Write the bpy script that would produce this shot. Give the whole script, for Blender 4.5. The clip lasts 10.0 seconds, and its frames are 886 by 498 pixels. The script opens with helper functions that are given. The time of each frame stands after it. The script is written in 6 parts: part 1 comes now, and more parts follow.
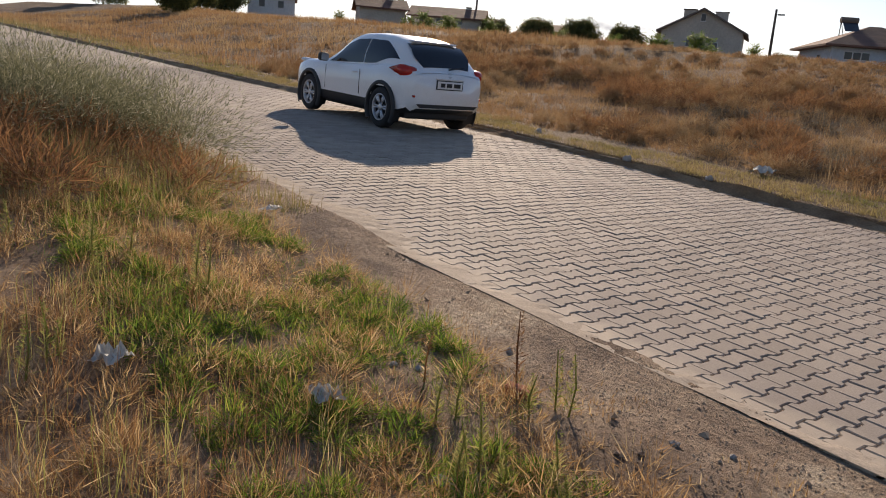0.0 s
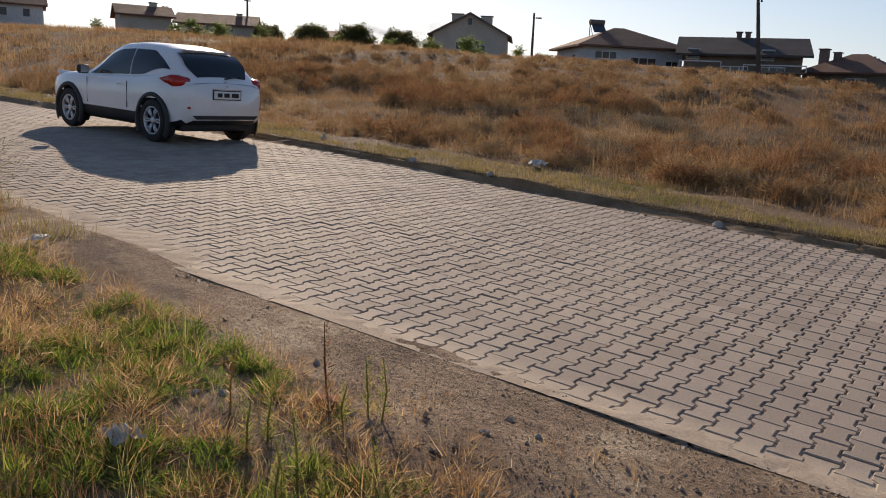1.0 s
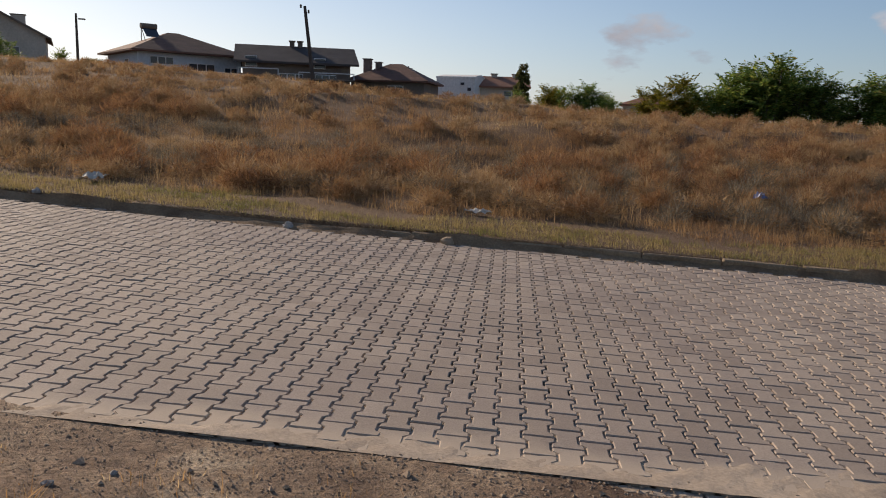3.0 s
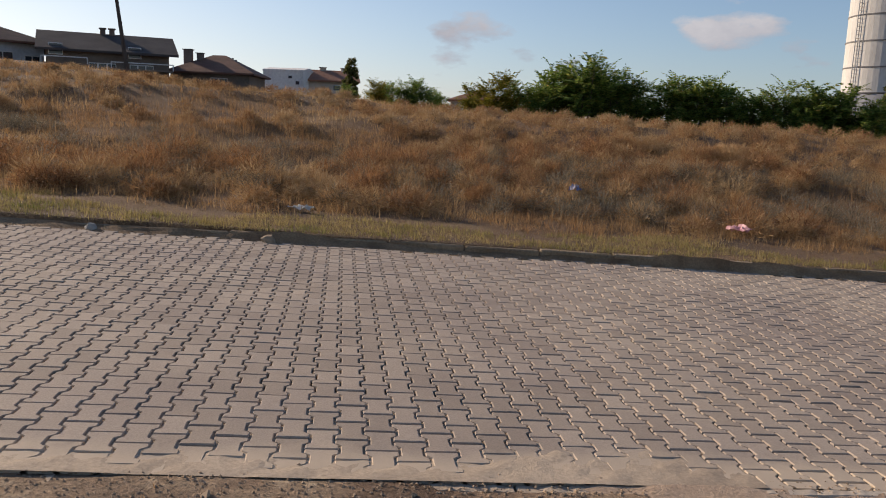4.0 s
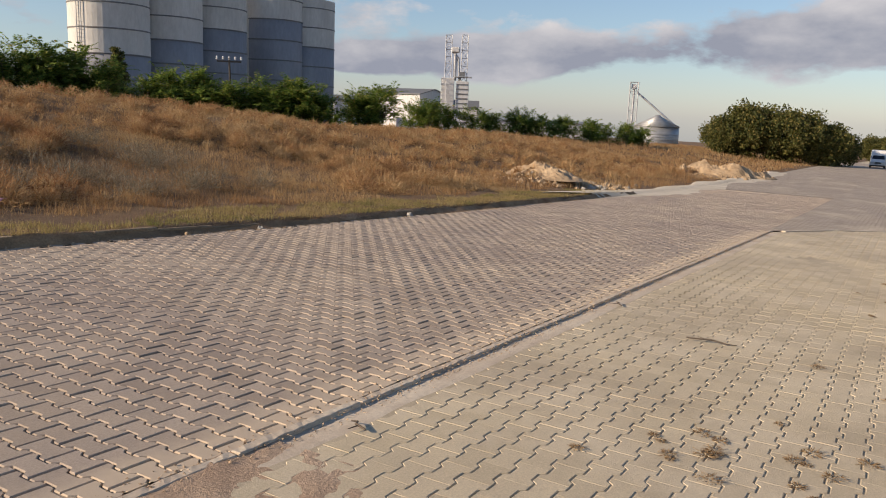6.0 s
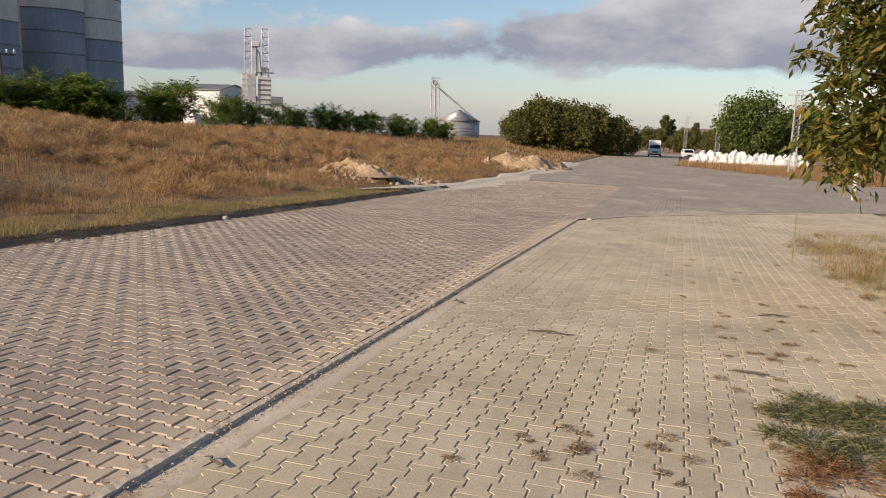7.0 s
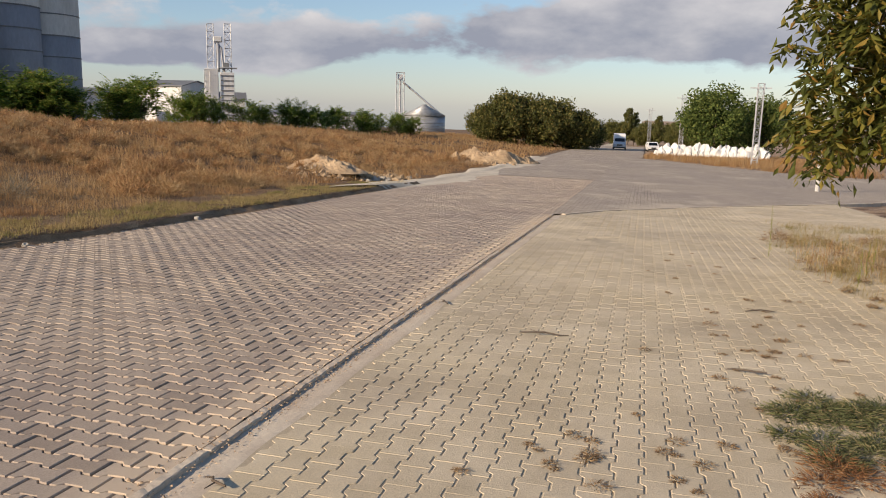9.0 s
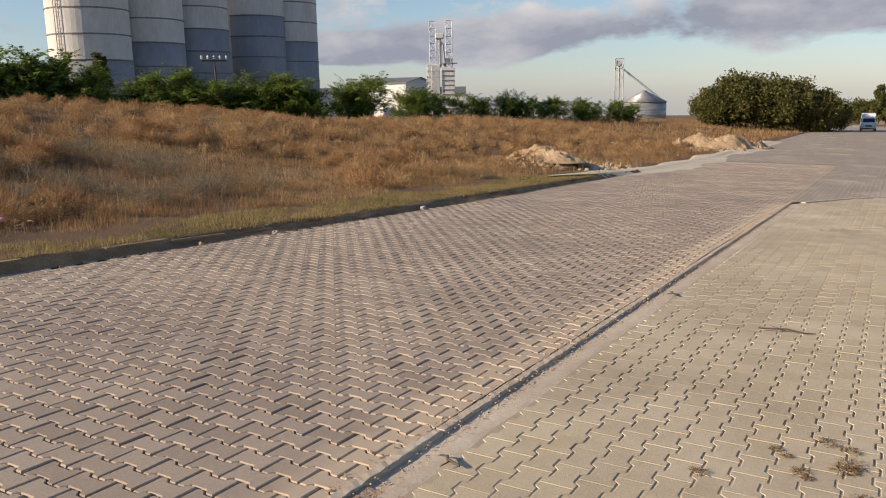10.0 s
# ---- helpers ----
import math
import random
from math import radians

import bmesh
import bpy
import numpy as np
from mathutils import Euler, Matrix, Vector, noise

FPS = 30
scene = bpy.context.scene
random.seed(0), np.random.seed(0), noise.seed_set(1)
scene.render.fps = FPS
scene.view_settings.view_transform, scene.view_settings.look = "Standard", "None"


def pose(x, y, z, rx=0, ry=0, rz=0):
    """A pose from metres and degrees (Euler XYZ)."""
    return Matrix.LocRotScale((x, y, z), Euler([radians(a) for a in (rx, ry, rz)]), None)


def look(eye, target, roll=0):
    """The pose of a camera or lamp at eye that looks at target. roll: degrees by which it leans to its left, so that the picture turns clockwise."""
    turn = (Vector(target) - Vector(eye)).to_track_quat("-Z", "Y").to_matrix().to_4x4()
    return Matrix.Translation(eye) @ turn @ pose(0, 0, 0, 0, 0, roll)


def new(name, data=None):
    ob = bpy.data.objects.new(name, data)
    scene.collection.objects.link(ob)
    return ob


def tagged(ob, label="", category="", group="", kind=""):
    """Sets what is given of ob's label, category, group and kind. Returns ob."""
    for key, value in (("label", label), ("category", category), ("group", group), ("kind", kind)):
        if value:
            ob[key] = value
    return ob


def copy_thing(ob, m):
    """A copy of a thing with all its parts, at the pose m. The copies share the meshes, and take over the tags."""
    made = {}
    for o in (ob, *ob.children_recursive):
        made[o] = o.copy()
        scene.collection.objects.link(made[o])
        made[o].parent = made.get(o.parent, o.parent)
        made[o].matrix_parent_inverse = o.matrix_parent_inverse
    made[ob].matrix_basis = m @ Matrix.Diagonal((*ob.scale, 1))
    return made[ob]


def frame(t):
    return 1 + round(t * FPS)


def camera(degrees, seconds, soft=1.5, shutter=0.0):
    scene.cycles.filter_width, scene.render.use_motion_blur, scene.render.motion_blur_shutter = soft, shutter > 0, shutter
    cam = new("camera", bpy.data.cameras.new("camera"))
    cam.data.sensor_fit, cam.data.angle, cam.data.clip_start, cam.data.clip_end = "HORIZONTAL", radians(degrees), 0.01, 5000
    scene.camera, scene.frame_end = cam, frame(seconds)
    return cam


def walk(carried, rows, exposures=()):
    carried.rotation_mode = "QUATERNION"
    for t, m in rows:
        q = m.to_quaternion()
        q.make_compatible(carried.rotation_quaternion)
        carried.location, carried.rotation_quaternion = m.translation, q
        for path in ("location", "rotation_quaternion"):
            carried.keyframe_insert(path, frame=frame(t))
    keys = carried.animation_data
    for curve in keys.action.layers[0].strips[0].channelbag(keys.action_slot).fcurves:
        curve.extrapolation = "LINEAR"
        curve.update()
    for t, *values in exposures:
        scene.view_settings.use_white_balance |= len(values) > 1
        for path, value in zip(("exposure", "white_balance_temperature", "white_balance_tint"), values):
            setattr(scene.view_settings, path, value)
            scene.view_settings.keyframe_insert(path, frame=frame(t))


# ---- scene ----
cam = camera(59.21, 10.0, soft=1.0)
SKY, SUN = 0.094, 4.1
# seconds, stops, kelvin, tint
EXPOSURES = [(0.0, 0.40, 7000, 16), (1.5, 0.20, 7000, 16), (2.5, 0.18, 7000, 16), (4.5, 0.45, 7050, 16), (5.5, 0.55, 7250, 15), (10.0, 0.59, 7250, 14)]
CLOUD_SHIFT = (0.3, 0.1, 0.0)
PATH = [
    (0.0, 0.036, -0.471, 1.617, -12.32, 4.55, 50.58),
    (0.5, 0.017, -0.464, 1.616, -11.63, 2.38, 40.66),
    (1.0, 0.012, -0.474, 1.627, -11.02, 2.51, 35.29),
    (1.5, 0.018, -0.469, 1.626, -10.32, 2.38, 29.74),
    (2.0, 0.015, -0.468, 1.629, -9.83, 2.10, 22.92),
    (2.5, 0.027, -0.451, 1.613, -9.35, 1.81, 13.49),
    (2.7, 0.025, -0.428, 1.613, -9.32, 1.87, 9.39),
    (3.8, 0.207, -0.300, 1.614, -9.43, 1.48, -4.06),
    (4.0, 0.202, -0.264, 1.613, -9.43, 1.98, -7.46),
    (4.5, 0.184, -0.129, 1.621, -9.60, 1.84, -23.02),
    (5.0, 0.226, 0.042, 1.593, -9.99, 1.77, -37.38),
    (5.5, 0.341, 0.205, 1.572, -10.40, 1.67, -47.61),
    (6.0, 0.433, 0.343, 1.569, -10.25, 2.32, -59.26),
    (6.2, 0.470, 0.412, 1.564, -10.08, 2.65, -65.27),
    (7.3, 0.577, 0.748, 1.594, -10.00, 1.69, -73.87),
    (7.5, 0.621, 0.783, 1.598, -9.97, 1.45, -74.43),
    (8.0, 0.661, 0.843, 1.605, -10.09, 1.51, -75.49),
    (8.5, 0.633, 0.896, 1.608, -10.17, 1.59, -76.00),
    (9.0, 0.623, 0.915, 1.610, -10.37, 1.51, -75.80),
    (9.5, 0.626, 0.910, 1.606, -10.59, 1.40, -75.11),
    (10.0, 0.628, 1.010, 1.584, -11.16, -0.94, -59.81),
]


def eye_pose(x, y, z, pitch, roll, yaw):
    """The camera's pose: yaw to the left of +y, pitch up, roll as look() takes it."""
    a, p = radians(yaw), radians(pitch)
    ahead = Vector((-math.sin(a) * math.cos(p), math.cos(a) * math.cos(p), math.sin(p)))
    eye = Vector((x, y, z))
    return look(eye, eye + ahead, roll)


walk(cam, [(t, eye_pose(*row)) for t, *row in PATH], exposures=EXPOSURES)

# ---------------------------------------------------------------- sky and sun
SUN_EL, SUN_AZ = 22.0, 48.0  # degrees above the horizon, degrees left of +y
world = bpy.data.worlds.new("sky")
scene.world = world
world.use_nodes = True
wt = world.node_tree
wt.nodes.clear()


def wnode(kind, **values):
    n = wt.nodes.new(kind)
    for key, value in values.items():
        n.inputs[key].default_value = value
    return n


def wmath(op, a, b=None, clamp=False):
    n = wt.nodes.new("ShaderNodeMath")
    n.operation, n.use_clamp = op, clamp
    for i, v in enumerate((a, b)):
        if v is None:
            continue
        if isinstance(v, (int, float)):
            n.inputs[i].default_value = v
        else:
            wt.links.new(v, n.inputs[i])
    return n.outputs[0]


sky = wt.nodes.new("ShaderNodeTexSky")
sky.sky_type = "NISHITA"
sky.sun_disc = False
sky.sun_elevation = radians(SUN_EL)
sky.sun_rotation = radians(-SUN_AZ)
sky.altitude = 100
sky.air_density, sky.dust_density, sky.ozone_density = 1.0, 0.3, 3.4
coord = wt.nodes.new("ShaderNodeTexCoord")
split = wt.nodes.new("ShaderNodeSeparateXYZ")
wt.links.new(coord.outputs["Generated"], split.inputs[0])
dx, dy, dz = split.outputs
# clouds lie in long low banks: height stretched against the compass direction
comb = wt.nodes.new("ShaderNodeCombineXYZ")
wt.links.new(dx, comb.inputs[0])
wt.links.new(dy, comb.inputs[1])
wt.links.new(wmath("MULTIPLY", dz, 2.3), comb.inputs[2])


def cloud_noise(shift):
    moved = wt.nodes.new("ShaderNodeVectorMath")
    moved.operation = "ADD"
    moved.inputs[1].default_value = shift
    wt.links.new(comb.outputs[0], moved.inputs[0])
    n = wnode("ShaderNodeTexNoise", Scale=3.3, Detail=8.0, Roughness=0.55)
    wt.links.new(moved.outputs[0], n.inputs["Vector"])
    return n.outputs["Fac"]


CL = CLOUD_SHIFT
dens, above = cloud_noise(CL), cloud_noise((CL[0] - 0.02, CL[1] + 0.03, CL[2] + 0.10))
# a long bank lies over the eastern horizon, rising to the south; loose puffs elsewhere
rise = wmath("ADD", wmath("MULTIPLY", dy, -0.070), 0.097)
half = wmath("ADD", wmath("MULTIPLY", dy, -0.042), 0.047)
off = wmath("DIVIDE", wmath("SUBTRACT", dz, rise), half)
east = wmath("MULTIPLY", wmath("MULTIPLY", wmath("SUBTRACT", 0.80, dy), 5.0, clamp=True), wmath("MULTIPLY", dx, 3.0, clamp=True))
bank_cloud = wmath("MULTIPLY", wmath("POWER", 2.718, wmath("MULTIPLY", wmath("MULTIPLY", off, off), -1.0)), east)
low = wmath("MULTIPLY", wmath("ABSOLUTE", wmath("ADD", dz, -0.09)), -0.5)
amount = wmath("ADD", wmath("ADD", wmath("ADD", wmath("MULTIPLY", dens, 1.5), -0.25), wmath("MULTIPLY", bank_cloud, 0.46)), wmath("ADD", low, wmath("ADD", wmath("MULTIPLY", dx, 0.05), -0.13)))
mask = wmath("MULTIPLY", wmath("ADD", amount, -0.52), 12.0, clamp=True)
crest = wmath("MULTIPLY", wmath("MULTIPLY", off, 0.32), bank_cloud)
lit = wmath("ADD", wmath("ADD", wmath("MULTIPLY", wmath("SUBTRACT", dens, above), 3.4), crest), 0.46, clamp=True)
ccol = wt.nodes.new("ShaderNodeMix")
ccol.data_type = "RGBA"
ccol.inputs["A"].default_value = (2.1, 2.45, 3.2, 1)
ccol.inputs["B"].default_value = (4.6, 4.85, 5.3, 1)
wt.links.new(lit, ccol.inputs["Factor"])
mixc = wt.nodes.new("ShaderNodeMix")
mixc.data_type = "RGBA"
wt.links.new(mask, mixc.inputs["Factor"])
# pale haze low over the land, brighter towards the sun
tosun = wmath("ADD", wmath("MULTIPLY", dx, -0.743), wmath("MULTIPLY", dy, 0.669))
glow = wmath("POWER", wmath("MAXIMUM", tosun, 0.0), 2.2)
hcol = wt.nodes.new("ShaderNodeMix")
hcol.data_type = "RGBA"
hcol.inputs["A"].default_value = (1.1, 2.1, 4.5, 1)
hcol.inputs["B"].default_value = (9.8, 9.9, 10.2, 1)
wt.links.new(glow, hcol.inputs["Factor"])
hmix = wt.nodes.new("ShaderNodeMix")
hmix.data_type = "RGBA"
veil = wmath("MULTIPLY", wmath("POWER", wmath("SUBTRACT", 1.0, wmath("MAXIMUM", dz, 0.0)), 5.0), wmath("ADD", 0.34, wmath("MULTIPLY", glow, 0.46)))
wt.links.new(veil, hmix.inputs["Factor"])
wt.links.new(sky.outputs[0], hmix.inputs["A"])
wt.links.new(hcol.outputs["Result"], hmix.inputs["B"])
wt.links.new(hmix.outputs["Result"], mixc.inputs["A"])
wt.links.new(ccol.outputs["Result"], mixc.inputs["B"])
bg = wnode("ShaderNodeBackground", Strength=SKY)
wt.links.new(mixc.outputs["Result"], bg.inputs["Color"])
wout = wt.nodes.new("ShaderNodeOutputWorld")
wt.links.new(bg.outputs[0], wout.inputs[0])

sun = new("sun", bpy.data.lights.new("sun", "SUN"))
sun.data.energy, sun.data.angle, sun.data.color = SUN, radians(0.6), (1.0, 0.86, 0.68)
sa, se = radians(SUN_AZ), radians(SUN_EL)
to_sun = Vector((-math.sin(sa) * math.cos(se), math.cos(sa) * math.cos(se), math.sin(se)))
sun.matrix_world = look(to_sun * 60, (0, 0, 0))

# ---------------------------------------------------------------- materials


class Nodes:
    """A small wrapper round one material's node tree."""

    def __init__(self, name):
        self.mat = bpy.data.materials.new(name)
        self.mat.use_nodes = True
        self.t = self.mat.node_tree
        self.bsdf = self.t.nodes["Principled BSDF"]
        self.xyz = self.t.nodes.new("ShaderNodeNewGeometry").outputs["Position"]

    def noise(self, scale, detail=4.0, rough=0.6, stretch=None):
        n = self.t.nodes.new("ShaderNodeTexNoise")
        n.inputs["Scale"].default_value, n.inputs["Detail"].default_value, n.inputs["Roughness"].default_value = scale, detail, rough
        src = self.xyz
        if stretch:
            m = self.t.nodes.new("ShaderNodeMapping")
            m.inputs["Scale"].default_value = stretch
            self.t.links.new(src, m.inputs["Vector"])
            src = m.outputs[0]
        self.t.links.new(src, n.inputs["Vector"])
        return n.outputs["Fac"]

    def ramp(self, fac, stops):
        r = self.t.nodes.new("ShaderNodeValToRGB")
        els = r.color_ramp.elements
        while len(els) < len(stops):
            els.new(0.5)
        for e, (p, c) in zip(els, stops):
            e.position, e.color = p, (*c, 1) if len(c) == 3 else c
        self.t.links.new(fac, r.inputs[0])
        return r.outputs[0]

    def mix(self, fac, a, b, mode="MIX"):
        m = self.t.nodes.new("ShaderNodeMix")
        m.data_type, m.blend_type = "RGBA", mode
        for key, v in (("Factor", fac), ("A", a), ("B", b)):
            if isinstance(v, (int, float)):
                m.inputs[key].default_value = v
            elif isinstance(v, tuple):
                m.inputs[key].default_value = (*v, 1)
            else:
                self.t.links.new(v, m.inputs[key])
        return m.outputs["Result"]

    def island(self):
        return self.t.nodes.new("ShaderNodeNewGeometry").outputs["Random Per Island"]

    def chance(self):
        return self.t.nodes.new("ShaderNodeObjectInfo").outputs["Random"]

    def axis(self, i):
        s = self.t.nodes.new("ShaderNodeSeparateXYZ")
        self.t.links.new(self.xyz, s.inputs[0])
        return s.outputs[i]

    def math(self, op, a, b, clamp=False):
        n = self.t.nodes.new("ShaderNodeMath")
        n.operation, n.use_clamp = op, clamp
        for i, v in enumerate((a, b)):
            if isinstance(v, (int, float)):
                n.inputs[i].default_value = v
            else:
                self.t.links.new(v, n.inputs[i])
        return n.outputs[0]

    def done(self, colour, rough=0.9, bump=None, depth=0.01, metal=0.0, **more):
        for key, v in (("Base Color", colour), ("Roughness", rough), ("Metallic", metal), *more.items()):
            if isinstance(v, tuple):
                self.bsdf.inputs[key].default_value = (*v, 1)
            elif isinstance(v, (int, float)):
                self.bsdf.inputs[key].default_value = v
            else:
                self.t.links.new(v, self.bsdf.inputs[key])
        if bump is not None:
            b = self.t.nodes.new("ShaderNodeBump")
            b.inputs["Distance"].default_value, b.inputs["Strength"].default_value = depth, 0.8
            self.t.links.new(bump, b.inputs["Height"])
            self.t.links.new(b.outputs[0], self.bsdf.inputs["Normal"])
        return self.mat


def surface(name, a, b, big=0.6, small=14.0, rough=0.9, depth=0.004, spread=0.25, metal=0.0, stretch=None):
    """A painted, plastered, metal or stone surface: two tones in patches, fine grain, slight relief."""
    n = Nodes(name)
    patches = n.ramp(n.noise(big, 5.0, stretch=stretch), [(0.32, a), (0.68, b)])
    fine = n.noise(small, 5.0, 0.7, stretch)
    col = n.mix(1.0, patches, n.ramp(fine, [(0.25, (1 - spread,) * 3), (0.75, (1 + spread * 0.4,) * 3)]), "MULTIPLY")
    return n.done(col, n.math("ADD", rough - 0.12, n.math("MULTIPLY", fine, 0.24)), fine, depth, metal)


def grassy(name, stops, patch_stops=None, patch=0.5, light=0.25, rough=0.75):
    """Leaves or blades: every blade its own tone, whole patches differ too."""
    n = Nodes(name)
    col = n.ramp(n.island(), stops)
    if patch_stops:
        col = n.mix(n.math("MULTIPLY", n.noise(9.0), 0.95), n.ramp(n.noise(patch, 5.0, 0.65), patch_stops), col)
    n.done(col, rough)
    n.bsdf.inputs["Specular IOR Level"].default_value = 0.25
    tr = n.t.nodes.new("ShaderNodeBsdfTranslucent")
    mx = n.t.nodes.new("ShaderNodeMixShader")
    mx.inputs[0].default_value = light
    n.t.links.new(col, tr.inputs["Color"])
    n.t.links.new(n.bsdf.outputs[0], mx.inputs[1])
    n.t.links.new(tr.outputs[0], mx.inputs[2])
    n.t.links.new(mx.outputs[0], n.t.nodes["Material Output"].inputs["Surface"])
    return n.mat


def paving_material(name, a, b, dusty, edge):
    """Cast concrete blocks: each its own tone, dust lying along one edge, traffic-worn patches."""
    n = Nodes(name)
    tone = n.ramp(n.math("FRACT", n.math("ADD", n.island(), n.chance()), 0.0), [(0.0, a), (0.8, b), (1.0, tuple(0.85 * v for v in b))])
    stain = n.ramp(n.noise(0.55, 6.0, 0.6), [(0.3, (0.82, 0.79, 0.80)), (0.62, (1.05, 1.02, 0.98))])
    col = n.mix(1.0, tone, stain, "MULTIPLY")
    grit = n.noise(90.0, 4.0, 0.7)
    col = n.mix(1.0, col, n.ramp(grit, [(0.25, (0.72,) * 3), (0.7, (1.1,) * 3)]), "MULTIPLY")
    if edge is not None:
        near = n.math("SUBTRACT", 1.0, n.math("MULTIPLY", n.math("ABSOLUTE", n.math("SUBTRACT", n.axis(1), edge), 0.0), 2.0), True)
        near = n.math("MULTIPLY", near, n.math("SUBTRACT", 20.0, n.axis(0), True))
        dust = n.math("MULTIPLY", n.math("ADD", near, n.math("SUBTRACT", n.noise(2.2, 6.0), 0.62)), 2.2, True)
    else:
        dust = n.math("MULTIPLY", n.math("SUBTRACT", n.noise(0.8, 7.0, 0.65), 0.5), 4.0, True)
    col = n.mix(dust, col, dusty)
    return n.done(col, n.math("ADD", 0.7, n.math("MULTIPLY", grit, 0.3)), grit, 0.003, **{"Specular IOR Level": 0.3})


M_ROAD = paving_material("road_blocks", (0.345, 0.288, 0.236), (0.455, 0.385, 0.318), (0.52, 0.42, 0.315), 3.0)
M_APRON = paving_material("apron_blocks", (0.50, 0.43, 0.31), (0.60, 0.52, 0.38), (0.64, 0.55, 0.41), None)
M_BED = surface("joint_sand", (0.12, 0.093, 0.068), (0.22, 0.17, 0.125), 1.3, 60.0, 0.95, 0.004)
M_SAND = surface("drifted_sand", (0.40, 0.31, 0.225), (0.56, 0.45, 0.335), 1.1, 45.0, 0.95, 0.006, 0.35)
M_REDSAND = surface("reddish_sand", (0.36, 0.235, 0.155), (0.54, 0.40, 0.285), 1.5, 50.0, 0.95, 0.012, 0.45)
M_PALESAND = surface("pale_sand", (0.52, 0.45, 0.34), (0.70, 0.62, 0.50), 0.8, 25.0, 0.95, 0.01, 0.25)
M_APRONSAND = surface("pale_joint_sand", (0.40, 0.33, 0.235), (0.52, 0.44, 0.32), 1.3, 60.0, 0.95, 0.003)


def far_paving_material():
    """Block paving seen from far off: rows of blocks with darker joints, sandy patches drifted over them."""
    n = Nodes("far_paving")
    bricks = n.t.nodes.new("ShaderNodeTexBrick")
    for key, v in (("Scale", 1.0), ("Mortar Size", 0.012), ("Brick Width", 0.232), ("Row Height", 0.149), ("Mortar Smooth", 0.3)):
        bricks.inputs[key].default_value = v
    bricks.inputs["Color1"].default_value, bricks.inputs["Color2"].default_value = (0.34, 0.285, 0.232, 1), (0.44, 0.375, 0.31, 1)
    bricks.inputs["Mortar"].default_value = (0.16, 0.13, 0.10, 1)
    turned = n.t.nodes.new("ShaderNodeMapping")
    turned.inputs["Rotation"].default_value = (0, 0, radians(90))
    n.t.links.new(n.xyz, turned.inputs["Vector"])
    n.t.links.new(turned.outputs[0], bricks.inputs["Vector"])
    stain = n.ramp(n.noise(0.3, 6.0, 0.6), [(0.3, (0.84, 0.83, 0.84)), (0.65, (1.1, 1.08, 1.04))])
    col = n.mix(1.0, bricks.outputs["Color"], stain, "MULTIPLY")
    sand = n.math("MULTIPLY", n.math("SUBTRACT", n.noise(0.22, 7.0, 0.62, (1.0, 2.2, 1.0)), 0.56), 6.0, True)
    col = n.mix(n.math("MULTIPLY", sand, 0.85), col, (0.56, 0.47, 0.36))
    return n.done(col, 0.9, n.noise(30.0, 4.0), 0.004)


M_FARROAD = far_paving_material()
M_KERB = surface("kerb_concrete", (0.22, 0.145, 0.082), (0.40, 0.30, 0.19), 1.6, 30.0, 0.95, 0.02, 0.5)
M_GUTTER = surface("gutter_concrete", (0.47, 0.375, 0.285), (0.62, 0.54, 0.43), 2.0, 40.0, 0.9, 0.004)


def ground_material():
    n = Nodes("earth")
    y = n.axis(1)
    near = n.ramp(n.noise(1.3, 8.0, 0.68), [(0.38, (0.15, 0.088, 0.053)), (0.48, (0.33, 0.22, 0.14)), (0.56, (0.42, 0.295, 0.19)), (0.64, (0.62, 0.48, 0.33))])
    field = n.ramp(n.noise(0.5, 7.0, 0.65), [(0.3, (0.10, 0.060, 0.032)), (0.55, (0.20, 0.115, 0.055)), (0.75, (0.27, 0.18, 0.085))])
    col = n.mix(n.math("MULTIPLY", n.math("SUBTRACT", y, 9.0), 2.0, True), near, field)
    sand = n.math("MULTIPLY", n.math("MULTIPLY", n.math("SUBTRACT", n.axis(0), 25.0), 0.5, True), n.math("ADD", n.math("SUBTRACT", 10.6, y), n.math("SUBTRACT", n.noise(1.2, 5.0), 0.5), True), True)
    col = n.mix(n.math("MULTIPLY", sand, n.math("GREATER_THAN", y, 8.0)), col, (0.60, 0.53, 0.41))
    fine = n.noise(28.0, 6.0, 0.75)
    col = n.mix(1.0, col, n.ramp(fine, [(0.3, (0.42,) * 3), (0.7, (1.35,) * 3)]), "MULTIPLY")
    return n.done(col, 0.95, fine, 0.09)


M_EARTH = ground_material()
M_EARTHDRIFT = surface("drifted_earth", (0.20, 0.115, 0.058), (0.40, 0.265, 0.15), 2.2, 40.0, 0.95, 0.02, 0.5)

# ---------------------------------------------------------------- building helpers


def place(me, mat, name, parent=None, label="", matrix=None):
    ob = new(name, me)
    if mat:
        me.materials.append(mat)
    if parent is not None:
        ob.parent = parent
    if matrix is not None:
        ob.matrix_local = matrix
    if label:
        ob["label"] = label
    return ob


def part(name, bm, mat, parent, label="", smooth=False):
    me = bpy.data.meshes.new(name)
    bm.to_mesh(me)
    bm.free()
    if smooth:
        me.shade_smooth()
    return place(me, mat, name, parent, label)


def thing(name, x, y, z, turn, label, category, group="", kind=""):
    ob = new(name)
    ob.empty_display_size = 0.2
    ob.matrix_world = pose(x, y, z, 0, 0, turn)
    return tagged(ob, label, category, group, kind)


